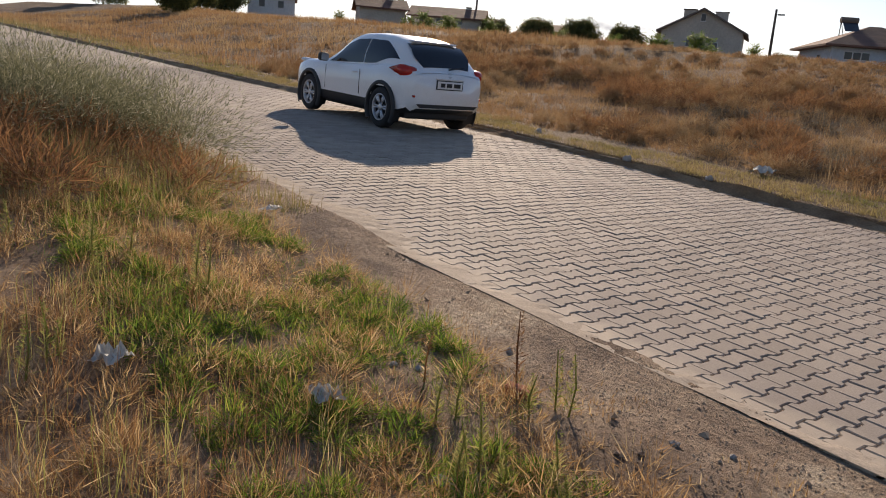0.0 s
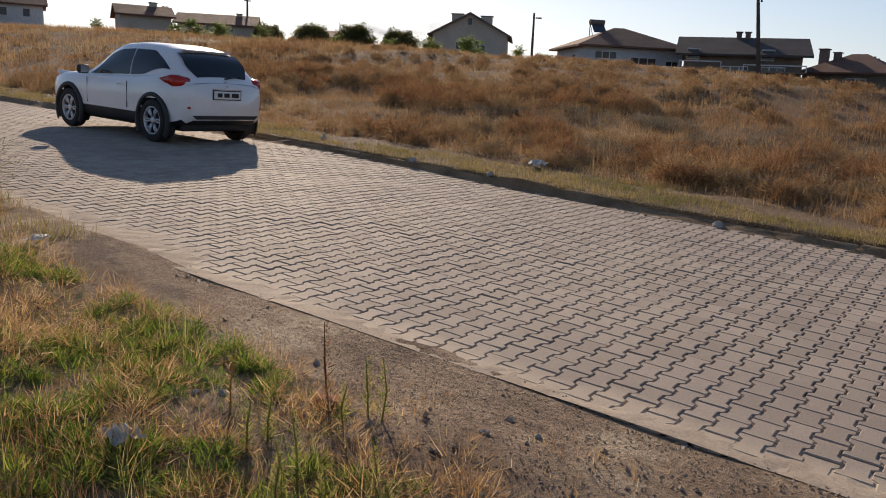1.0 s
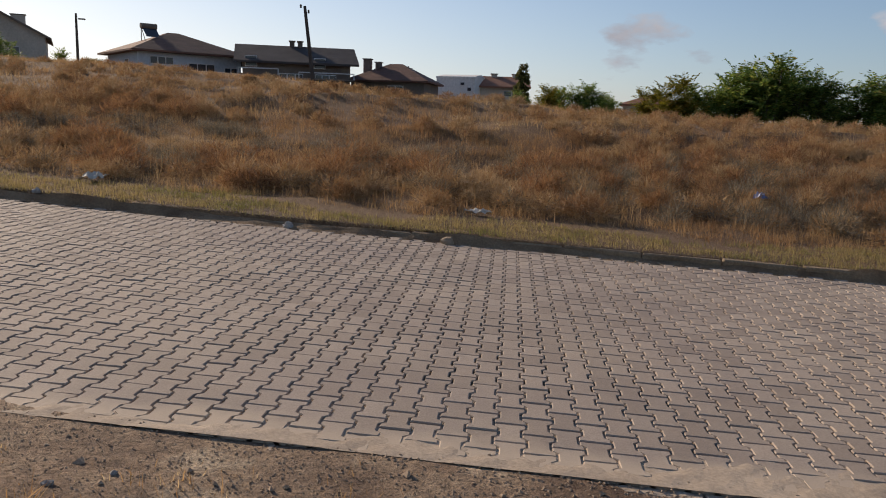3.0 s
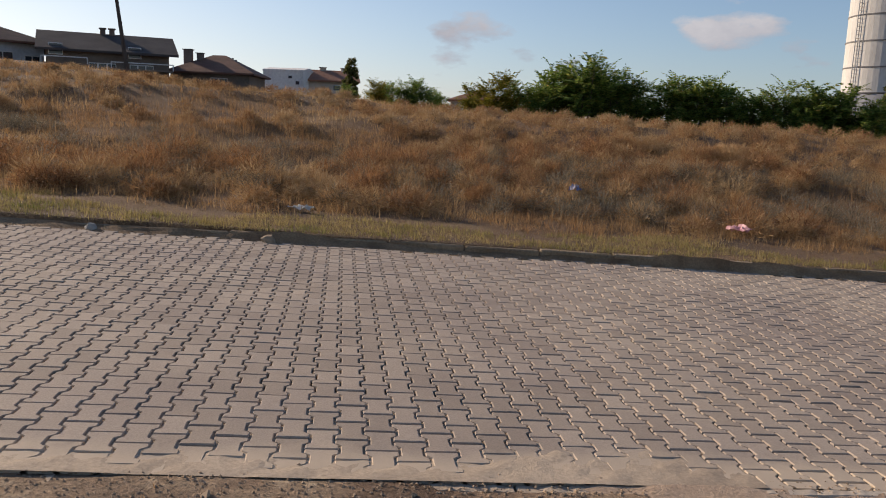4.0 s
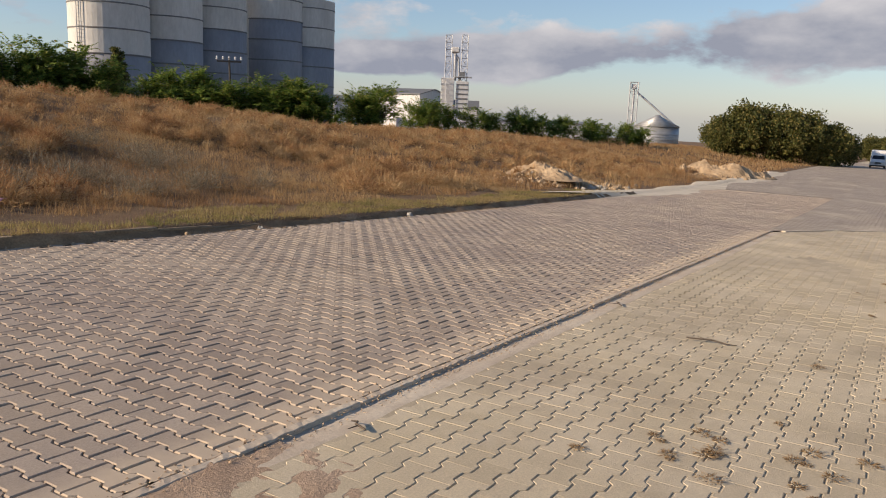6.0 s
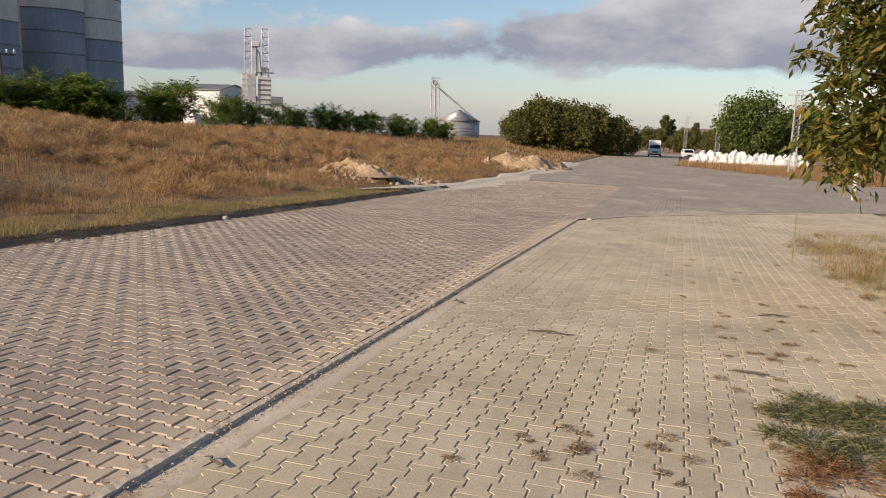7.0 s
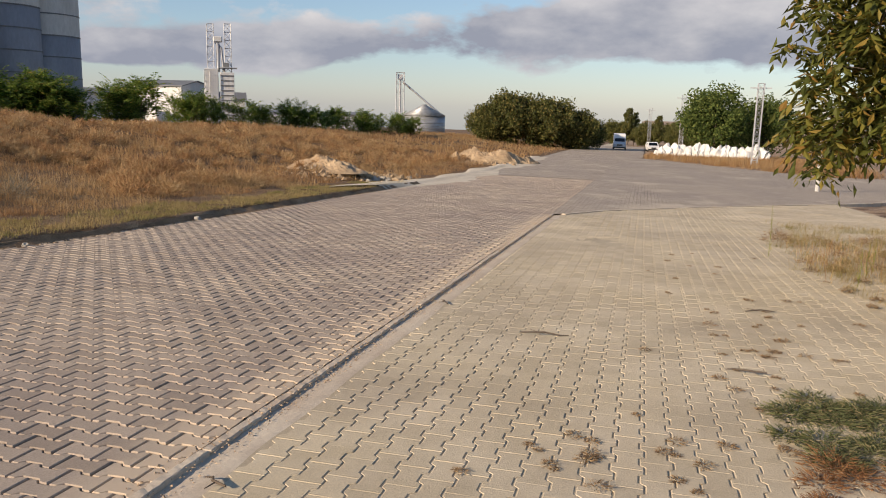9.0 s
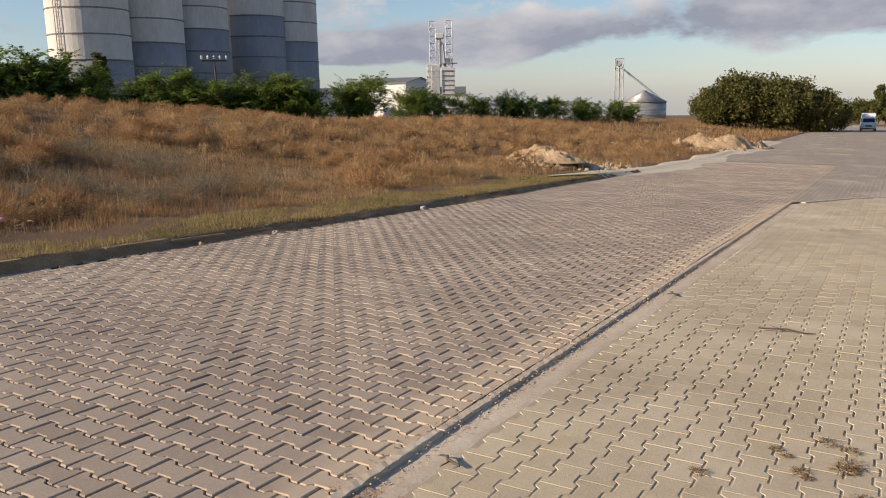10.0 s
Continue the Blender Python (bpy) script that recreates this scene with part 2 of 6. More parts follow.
def arrays(name, verts, faces, mat, parent=None, smooth=False):
    """One mesh from numpy arrays: verts (n, 3), faces (m, k) with k corners each."""
    me = bpy.data.meshes.new(name)
    k = faces.shape[1]
    me.vertices.add(len(verts))
    me.vertices.foreach_set("co", np.ascontiguousarray(verts, np.float32).ravel())
    me.loops.add(faces.size)
    me.loops.foreach_set("vertex_index", np.ascontiguousarray(faces, np.int32).ravel())
    me.polygons.add(len(faces))
    me.polygons.foreach_set("loop_start", np.arange(0, faces.size, k, dtype=np.int32))
    me.update(calc_edges=True)
    if smooth:
        me.shade_smooth()
    else:
        me.shade_flat()
    return place(me, mat, name, parent)


def box(bm, c, s, bevel=0.0, turn=0.0):
    m = Matrix.Translation(c) @ Matrix.Rotation(radians(turn), 4, "Z") @ Matrix.Diagonal((*s, 1))
    made = bmesh.ops.create_cube(bm, size=1.0, matrix=m)
    if bevel:
        edges = list({e for v in made["verts"] for e in v.link_edges})
        bmesh.ops.bevel(bm, geom=edges, offset=bevel, segments=1, affect="EDGES")
    return bm


def boxes(*specs, bevel=0.0):
    bm = bmesh.new()
    for c, s in specs:
        box(bm, c, s, bevel)
    return bm


def tube(bm, points, radii, sides=8):
    """A round limb along points, with a radius at each."""
    rings = []
    for i, p in enumerate(points):
        a, b = Vector(points[max(0, i - 1)]), Vector(points[min(len(points) - 1, i + 1)])
        q = (b - a).to_track_quat("Z", "Y")
        rings.append([bm.verts.new(Vector(p) + q @ Vector((radii[i] * math.cos(k * math.tau / sides), radii[i] * math.sin(k * math.tau / sides), 0))) for k in range(sides)])
    for r0, r1 in zip(rings, rings[1:]):
        for k in range(sides):
            bm.faces.new((r0[k], r0[(k + 1) % sides], r1[(k + 1) % sides], r1[k]))
    bm.faces.new(rings[0][::-1])
    bm.faces.new(rings[-1])
    return bm


def poly(bm, *faces):
    """Loose polygons from corner points."""
    for f in faces:
        bm.faces.new([bm.verts.new(p) for p in f])
    return bm


def lathe(bm, rings, sides=24):
    """A turned form from (radius, height) pairs round z."""
    made = [[bm.verts.new((r * math.cos(k * math.tau / sides), r * math.sin(k * math.tau / sides), z)) for k in range(sides)] for r, z in rings]
    for a, b in zip(made, made[1:]):
        for k in range(sides):
            bm.faces.new((a[k], a[(k + 1) % sides], b[(k + 1) % sides], b[k]))
    bm.faces.new(made[0][::-1])
    bm.faces.new(made[-1])
    return bm


# ---------------------------------------------------------------- the lie of the land
NEAR_EDGE = 3.05


def road_z(x, y=0.0):
    """The road falls to the east (+x), less steeply further on."""
    x = np.asarray(x, float)
    s = np.where(x < 30, -0.0479 * x, 0)
    t = np.clip(x, 30, 60) - 30
    s = np.where(x >= 30, -1.437 - 0.0479 * t + 0.00033 * t * t, s)
    s = s - 0.0281 * (np.clip(x, 60, 900) - 60)
    s = np.where(x < -110, 5.27 + 0.01 * (-110 - x), s)
    return s + 0.003 * np.asarray(y, float) + 0.10 * np.exp(-(((x + 11.5) / 5.5) ** 2))


def kerb_y(x):
    return np.interp(x, [-110, -60, -30, -20, -12, -6, 0, 6, 12, 18, 27, 37, 60, 110, 160], [9.2, 9.2, 9.4, 9.6, 9.75, 9.65, 9.45, 9.3, 9.1, 9.2, 9.4, 9.6, 10.4, 11.4, 12.0])


def lumps(x, y, size, seed=0.0):
    """Smooth unevenness from a few waves, about -1 to 1."""
    out = 0
    for k, (a, b, c) in enumerate(((1.0, 0.31, 0.3), (-0.45, 1.1, 1.7), (0.77, -0.9, 4.1), (1.9, 1.3, 2.2), (-1.7, 2.3, 5.1))):
        out = out + np.sin((a * x + b * y) * 2.4 / size + c + seed * (k + 1)) * (0.34 if k < 3 else 0.16)
    return out


def smooth01(v):
    v = np.clip(v, 0, 1)
    return v * v * (3 - 2 * v)


def apron_far(y):
    """The far edge of the forecourt, curving away to the south."""
    return np.interp(y, [-30, -14, -7.4, -0.56, 1.8, 2.8], [62, 42, 33.1, 25.2, 22.0, 19.8])


def apron_right(x):
    return np.interp(x, [2, 4, 6, 9, 12, 16, 20], [-0.35, -0.55, -1.2, -2.6, -3.6, -4.6, -14])


def isle_edge(y):
    """Where the grass of the far corner begins, beyond the side road."""
    return np.interp(y, [-30, -11.5, 1.8, 3.05], [66, 60, 88, 90])


def ground_z(x, y):
    x, y = np.asarray(x, float), np.asarray(y, float)
    z = road_z(x, y)
    ky = kerb_y(x)
    # beyond the far kerb: verge, then the bank up to the field
    tall = np.interp(x, [-60, -20, 0, 30, 80, 150, 260], [2.3, 2.3, 2.15, 1.95, 1.6, 1.0, 0.4])
    back = y - ky
    kerbed = smooth01((31 - x) / 6)
    bank = 0.10 * kerbed + tall * smooth01((back - 2.0) / 19) + 0.13 * lumps(x, y, 3.0) * smooth01((back - 2) / 4) + 0.03 * lumps(x, y, 0.9) * smooth01((back - 0.6) / 2)
    bank += 0.25 * lumps(x, y, 14.0, 2.0) * smooth01((back - 8) / 14)
    bank += 0.45 * np.exp(-(((x - 30.4) / 1.9) ** 2) - ((y - 13.6) / 1.3) ** 2)
    z_far = z + bank
    # the near side: trodden earth, a low mound of weeds, flat under the forecourt
    mound = 0.42 * np.exp(-(((x + 8.6) / 2.8) ** 2) - ((y - 0.9) / 1.3) ** 2) + 0.10 * np.exp(-(((x + 4.2) / 1.6) ** 2) - ((y - 0.8) / 0.8) ** 2)
    calm = 0.25 + 0.75 * smooth01((0.9 - x) / 1.6)
    crumbs = calm * 0.018 * lumps(x, y, 0.45, 1.0) + calm * 0.03 * lumps(x, y, 1.6, 3.0)
    spill = 0.004 + calm * 0.013 * lumps(x, y, 0.7, 5.0)
    left = z + mound + crumbs * smooth01((2.9 - y) / 0.8) + np.where(y > 2.1, spill * smooth01((y - 2.1) / 0.5), 0.0)
    left = left - 0.09 * smooth01((y - 3.12 + 0.2 * smooth01(x / 0.9) - 0.10 * (1 - 0.7 * smooth01(x / 0.9)) * lumps(x, y, 1.4, 4.0)) / 0.22)
    paved = smooth01((x - 1.6 - 0.2 * lumps(x, y, 0.8)) / 0.5) * smooth01((y - apron_right(x) + 0.1 * lumps(x, y, 0.7)) / 0.25)
    paved = np.maximum(paved, smooth01((x - 17) / 2) * smooth01((isle_edge(y) + 1 - x) / 1.5))
    isle = 0.16 * smooth01((x - isle_edge(y)) / 2) * smooth01((0.9 - y) / 1.0)
    z_near = left * (1 - paved) + (z - 0.09) * paved + isle + 0.05 * smooth01((-3 - y) / 4) * lumps(x, y, 2.5)
    under = z - 0.10
    z_far = z_far - 0.02 * np.maximum(0, np.hypot(x, y) - 170) * (x > 0)
    out = np.where(y < NEAR_EDGE + 0.45, z_near, under)
    out = np.where(y > ky + 0.02, z_far, out)
    return out


def spaced(*pieces):
    out = []
    for a, b, step in pieces:
        out.append(np.arange(a, b, step))
    return np.unique(np.round(np.concatenate(out), 3))


xs = spaced((-2500, -400, 300), (-400, -100, 30), (-100, -40, 4), (-40, -12, 0.6), (-12, 10, 0.12), (10, 40, 0.4), (40, 120, 1.5), (120, 420, 20), (420, 2600, 300))
ys = spaced((-2500, -200, 300), (-200, -20, 15), (-20, -3, 1.0), (-3, 3.8, 0.09), (3.8, 9, 0.8), (9, 13, 0.16), (13, 36, 0.45), (36, 120, 4), (120, 400, 20), (400, 2600, 300))
gx, gy = np.meshgrid(xs, ys, indexing="ij")
gv = np.stack([gx, gy, ground_z(gx, gy)], -1).reshape(-1, 3)
ni, nj = len(xs), len(ys)
ii, jj = np.meshgrid(np.arange(ni - 1), np.arange(nj - 1), indexing="ij")
a0 = (ii * nj + jj).ravel()
ground = arrays("ground", gv, np.stack([a0, a0 + nj, a0 + nj + 1, a0 + 1], 1), M_EARTH, smooth=True)
tagged(ground, "bare brown earth rising into a dry field", "ground", kind="structure")

# the bed under the blocks, and the plain paving further off
rx = spaced((-110, -26, 2), (-26, 42, 0.5), (42, 170, 2))
verts, faces = [], []
for i, x in enumerate(rx):
    top = -0.022 if -26 <= x <= 41.5 else -0.001
    ky = float(kerb_y(x))
    for y in (NEAR_EDGE if x < 89 else 1.0, NEAR_EDGE + 0.01 if x < 89 else 1.01, 0.5 * (NEAR_EDGE + ky), ky):
        verts.append((x, y, float(road_z(x, y)) + top))
verts = np.array(verts)
a0 = np.array([i * 4 + k for i in range(len(rx) - 1) for k in range(3)])
road = arrays("road", verts, np.stack([a0, a0 + 4, a0 + 5, a0 + 1], 1), M_FARROAD)
road.data.materials.append(M_BED)
for p in road.data.polygons:
    p.material_index = 1 if -26 <= p.center.x <= 42 else 0
tagged(road, "road paved with grey interlocking concrete blocks", "road", kind="structure")

verts, rows = [], np.linspace(-30, 3.055, 60)
for y in rows:
    for k in range(2):
        x = float(apron_far(y)) if k == 0 else float(isle_edge(y)) + 0.6
        verts.append((x, y, float(road_z(x, y)) - 0.001))
bm = bmesh.new()
grid = [bm.verts.new(v) for v in verts]
for i in range(len(rows) - 1):
    bm.faces.new((grid[2 * i], grid[2 * i + 1], grid[2 * i + 3], grid[2 * i + 2]))
side = part("side_road", bm, M_FARROAD, None)
tagged(side, "grey block-paved side road joining the main road", "road", kind="structure")

# ---------------------------------------------------------------- kerbs
kerb = tagged(new("kerb"), "weathered raised concrete kerb along the field", "kerb", kind="structure")
rng = np.random.default_rng(5)
x = -60.0
while x < 29:
    length = 0.98
    y0, y1 = float(kerb_y(x)), float(kerb_y(x + length))
    zc = float(road_z(x + 0.49, y0))
    sink = rng.uniform(-0.012, 0.012) + 0.035 * (1 + float(lumps(x, 0.0, 5.0, 2.0))) + (0.0 if x < 14 else 0.05)
    bm = bmesh.new()
    box(bm, (0, 0, 0), (length - 0.012, 0.15, 0.34), 0.018)
    stone = part("kerb_stone", bm, M_KERB, kerb)
    stone.matrix_local = pose(x + 0.49, 0.5 * (y0 + y1) + 0.075, zc - 0.065 - sink, rng.uniform(-3, 3), math.degrees(math.atan(0.0479)) + rng.uniform(-0.5, 0.5), math.degrees(math.atan2(y1 - y0, length)))
    x += length

edging = tagged(new("edging"), "flush concrete edging stones beside the road", "kerb", kind="structure")
x = -9.0
while x < 19.6:
    zc = float(road_z(x + 0.5, 3.0))
    bm = bmesh.new()
    wide = 0.075 if x < 1.5 else 0.062
    box(bm, (0, 0, 0), (0.99, wide, 0.2), 0.006)
    long_edges = [e for e in bm.edges if abs(e.verts[0].co.x - e.verts[1].co.x) > 0.5]
    bmesh.ops.subdivide_edges(bm, edges=long_edges, cuts=24)
    for v in bm.verts:
        if v.co.z > 0.05:
            q = Vector((x + v.co.x, v.co.y * 3, 2.0))
            v.co.y += 0.012 * noise.noise(q * 9) * (1 if v.co.y < 0 else 0.4)
            v.co.z += 0.008 * noise.noise(q * 14)
    stone = part("edging_stone", bm, M_SAND if x < 1.5 else M_GUTTER, edging)
    stone.matrix_local = pose(x + 0.5, NEAR_EDGE - wide / 2 - 0.002, zc - (0.106 if x < 1.5 else 0.097) + rng.uniform(-0.003, 0.003), 0, 2.74, rng.uniform(-0.2, 0.2))
    x += 1.0

# the forecourt's far edge, curving away
for k in range(26):
    ya, yb = 2.75 - 0.45 * k, 2.75 - 0.45 * (k + 1)
    xa, xb = float(apron_far(ya)), float(apron_far(yb))
    far_run = math.hypot(xb - xa, yb - ya)
    stone = part("edging_stone", boxes(((0, 0, 0), (far_run - 0.02, 0.12, 0.2)), bevel=0.012), M_GUTTER, edging)
    stone.matrix_local = pose((xa + xb) / 2, (ya + yb) / 2, float(road_z((xa + xb) / 2, (ya + yb) / 2)) - 0.082 + rng.uniform(-0.005, 0.005), 0, 0, math.degrees(math.atan2(yb - ya, xb - xa))) @ pose(0, 0, 0, 0, math.degrees(math.atan(0.0479 * (xb - xa) / far_run)), 0)

# a shallow channel of smooth concrete between road and forecourt
gxs = np.arange(2.0, 19.8, 0.1)
bm = bmesh.new()
prev = None
for x in gxs:
    wob = 0.02 * float(lumps(x, 0.0, 0.5))
    ring = [bm.verts.new((x, y, float(road_z(x, y)) + dz)) for y, dz in ((2.99, -0.022), (2.95 + 0.5 * wob, -0.021), (2.88, -0.013), (2.81 + wob, -0.007), (2.745 + wob, -0.010))]
    if prev:
        for k in range(4):
            bm.faces.new((prev[k], ring[k], ring[k + 1], prev[k + 1]))
    prev = ring
channel = part("gutter", bm, M_GUTTER, None, smooth=True)
tagged(channel, "shallow sandy concrete gutter along the forecourt", "gutter", kind="structure")

# ---------------------------------------------------------------- paving blocks
PITCH, LONG, FLARE, GAP = 0.1478, 0.232, 0.014, 0.0052
JOINT_X, JOINT_Y = 0.115, 3.373  # one block column's middle and one of its cross joints


def block_outline(shrink, end=None):
    """The waisted outline of one block, twelve corners, across u and along v."""
    w1, w2, h, q, d = PITCH / 2 + FLARE - shrink, PITCH / 2 - FLARE - shrink, LONG / 2 - (shrink if end is None else end), LONG / 4, 0.012
    right = [(w1, -h), (w1, -q - d), (w2, -q + d), (w2, q - d), (w1, q + d), (w1, h)]
    return np.array(right + [(-u, v) for u, v in right[::-1]])


TOP, RIM = block_outline(GAP + 0.005), block_outline(GAP)
APRON_TOP, APRON_RIM = block_outline(0.0085, 0.0022), block_outline(0.0045, 0.0012)


def block_arrays(centres, along_x, jitter, chamfer=0.007):
    """Vertices and faces of blocks at centres (n, 3); along_x turns them a quarter."""
    n = len(centres)
    r = np.random.default_rng(11)
    tilt = r.normal(0, jitter, (n, 3))
    cap, rim = (APRON_TOP, APRON_RIM) if along_x else (TOP, RIM)
    layers = [(cap, 0.0), (rim, -chamfer), (rim, -0.03)]
    out = np.empty((n, 36, 3))
    for k, (shape, dz) in enumerate(layers):
        u, v = shape[:, 0], shape[:, 1]
        if along_x:
            u, v = -v, u * APRON_PITCH / PITCH
        sl = slice(12 * k, 12 * k + 12)
        out[:, sl, 0] = centres[:, :1] + u
        out[:, sl, 1] = centres[:, 1:2] + v
        out[:, sl, 2] = centres[:, 2:] - 0.0479 * u[None] + dz + tilt[:, 2:] * 0.25 + tilt[:, :1] * u[None] * 2 + tilt[:, 1:2] * v[None] * 2
    ring = np.arange(12)
    nxt = (ring + 1) % 12
    quads = np.concatenate([np.stack([ring + 12, nxt + 12, nxt, ring], 1), np.stack([ring + 24, nxt + 24, nxt + 12, ring + 12], 1)])
    caps = np.array([[0, 1, 10, 11], [1, 2, 9, 10], [2, 3, 8, 9], [3, 4, 7, 8], [4, 5, 6, 7]])
    shape = np.concatenate([quads, caps])
    faces = (shape[None] + 36 * np.arange(n)[:, None, None]).reshape(-1, 4)
    if n > 1 and not along_x:
        out[:, :, 1] = np.maximum(out[:, :, 1], NEAR_EDGE + 0.004)  # sawn off along the road's edge
    return out.reshape(-1, 3), faces


def wear(x, y):
    """Slow unevenness of the laid surface."""
    return 0.006 * lumps(x, y, 2.2, 7.0) + 0.004 * lumps(x, y, 0.8, 9.0)


cells = []
for i in range(-176, 282):
    x = JOINT_X + i * PITCH
    top = float(kerb_y(x)) - 0.02
    for j in range(-3, 32):
        y = JOINT_Y + (j + (0.0 if i % 2 else 0.5)) * LONG
        if y + LONG / 2 > NEAR_EDGE + 0.03 and y + LONG / 2 < top:
            cells.append((x, y))
cells = np.array(cells)
centres = np.c_[cells, road_z(cells[:, 0], cells[:, 1]) + wear(cells[:, 0], cells[:, 1])]
APRON_PITCH = 0.1495
acells = []
for i in range(58):
    y = 2.755 - (i + 0.5) * APRON_PITCH
    for j in range(160):
        x = 2.1 + (j + (0.5 if i % 2 else 1.0)) * LONG
        if x < float(apron_far(y)) - 0.15 and y > float(apron_right(x)) + 0.05 and x > 2.0 + 0.25 * math.sin(i * 1.3):
            acells.append((x, y))
acells = np.array(acells)
acentres = np.c_[acells, road_z(acells[:, 0], acells[:, 1]) + 0.5 * wear(acells[:, 0], acells[:, 1]) - 0.004]


def lay(centres, parent, mat, along_x, near_point, count):
    """The nearest blocks are parts of their own on one mesh; the rest are one joined part."""
    far = np.hypot(centres[:, 0] - near_point[0], centres[:, 1] - near_point[1])
    far[centres[:, 1] < (NEAR_EDGE + LONG / 2 if not along_x else -99)] += 100
    order = np.argsort(far)
    chamfer = 0.003 if along_x else 0.007
    v, f = block_arrays(np.zeros((1, 3)), along_x, 0.0, chamfer)
    me = bpy.data.meshes.new("paving_block")
    me.from_pydata(v.tolist(), [], f.tolist())
    me.materials.append(mat)
    r = np.random.default_rng(3)
    for k in order[:count]:
        ob = place(me, None, "paving_block", parent)
        loose = 0.3 if along_x else 1.0
        ob.matrix_local = Matrix.LocRotScale(centres[k] + (0, 0, loose * r.normal(0, 0.0012)), Euler((loose * r.normal(0, 0.006), loose * r.normal(0, 0.006), 0)), None)
    v, f = block_arrays(centres[order[count:]], along_x, 0.0018 if along_x else 0.005, chamfer)
    rest = arrays("paving_blocks", v, f, mat, parent)
    tagged(rest, "interlocking concrete paving blocks", kind="stuff")


lay(centres, road, M_ROAD, False, (0.3, 4.5), 300)
apron = arrays("forecourt", np.array([(x, y, float(road_z(x, y)) - 0.0085) for x in np.arange(2.1, 30, 0.5) for y in (float(apron_right(x)) if x < 17.5 else -6.0, 2.82)]), np.array([(2 * i, 2 * i + 2, 2 * i + 3, 2 * i + 1) for i in range(55)]), M_APRONSAND)
tagged(apron, "forecourt of sandy beige interlocking concrete blocks", "pavement", kind="structure")
lay(acentres, apron, M_APRON, True, (3.6, 1.2), 300)

# ---------------------------------------------------------------- drifted sand and earth


def drift(name, xs_, ys_, height, mat, label):
    """A thin uneven sheet of loose soil lying over the edge of the paving, feathering out into the joints."""
    ax, ay = np.meshgrid(xs_, ys_, indexing="ij")
    px_, py_, pz_ = height(ax, ay)
    m, n = ax.shape
    ia, ja = np.meshgrid(np.arange(m - 1), np.arange(n - 1), indexing="ij")
    k = (ia * n + ja).ravel()
    ob = arrays(name, np.stack([px_, py_, pz_], -1).reshape(-1, 3), np.stack([k, k + n, k + n + 1, k + 1], 1), mat, smooth=True)
    return tagged(ob, label, "sand", kind="stuff")


def near_drift(x, y):
    reach = 0.13 + 0.12 * lumps(x, 0.0, 2.6, 1.0) + 0.10 * lumps(x, 0.0, 0.7, 2.0) + 0.18 * smooth01((-1.2 - x) / 3.0)
    h = 0.010 * (1.0 - (y - NEAR_EDGE) / np.maximum(reach, 0.06)) + 0.004 * lumps(x, y, 0.3, 3.0) + 0.0045 * lumps(1.7 * x, 1.3 * y, 0.11, 5.0)
    return x, y, road_z(x, y) + wear(x, y) + np.clip(h, -0.013, 0.009)


drift("sand_drift", np.arange(-16, 2.3, 0.03), np.arange(NEAR_EDGE - 0.01, NEAR_EDGE + 1.15, 0.03), near_drift, M_SAND, "pale sand drifted over the edge of the paving")


def kerb_drift(x, t):
    ky = kerb_y(x)
    tall = 0.075 + 0.065 * lumps(x, 0.0, 1.9, 1.5) + 0.03 * lumps(x, 0.0, 0.5, 4.0)
    wide = 0.16 + 0.10 * lumps(x, 0.0, 2.7, 6.0) + 0.03 * lumps(x, 0.0, 0.6, 2.0)
    h = np.maximum(tall, 0.015) * (1 - t) ** 1.6 + 0.010 * lumps(x, 3 * t, 0.25, 3.0) * (1 - t) - 0.012 * t
    return x, ky + 0.012 - np.maximum(wide, 0.05) * t, road_z(x, ky) + h


drift("earth_drift", np.arange(-60, 30, 0.05), np.linspace(0, 1, 9), kerb_drift, M_EARTHDRIFT, "brown earth and leaf litter banked along the kerb")



def corner_drift(x, y):
    h = 0.017 * np.exp(-(((x - 1.95 - 0.15 * lumps(x, y, 0.9, 2.0)) / 0.5) ** 2)) - 0.007 + 0.0045 * lumps(x, y, 0.25, 3.0) + 0.003 * lumps(x, y, 0.09, 1.0)
    return x, y, road_z(x, y) + h - 0.02 * (1 - smooth01((x - 1.1) / 0.3))


drift("sand_drift", np.arange(1.1, 3.3, 0.025), np.arange(-0.5, 3.06, 0.025), corner_drift, M_REDSAND, "reddish sand spilled where the gutter begins")


def verge_sand(x, t):
    ky = kerb_y(x)
    y = ky + 0.9 + 0.4 * lumps(x, 0.0, 3.0, 2.0) - (1.9 + 0.7 * lumps(x, 0.0, 4.0, 5.0)) * t * smooth01((x - 22) / 7)
    return x, y, np.where(y > ky, ground_z(x, y) + 0.06 - 0.12 * (t < 0.01), road_z(x, y) + 0.03 * (1 - t) - 0.004 * (t > 0.99))


drift("sand_drift", np.arange(23, 78, 0.25), np.linspace(0, 1, 12), verge_sand, M_PALESAND, "white sand spilled along the far roadside")

# ---------------------------------------------------------------- grasses
M_DRY = grassy("dry_grass", [(0.0, (0.20, 0.105, 0.05)), (0.35, (0.33, 0.195, 0.095)), (0.7, (0.45, 0.295, 0.15)), (1.0, (0.55, 0.42, 0.25))], [(0.28, (0.16, 0.085, 0.045)), (0.42, (0.31, 0.165, 0.075)), (0.55, (0.44, 0.285, 0.135)), (0.66, (0.52, 0.39, 0.22)), (0.78, (0.28, 0.24, 0.17))], 0.22, 0.45)
M_RUST = grassy("russet_weeds", [(0.0, (0.14, 0.068, 0.036)), (0.5, (0.29, 0.145, 0.066)), (1.0, (0.42, 0.235, 0.11))], None, 0.5, 0.45)
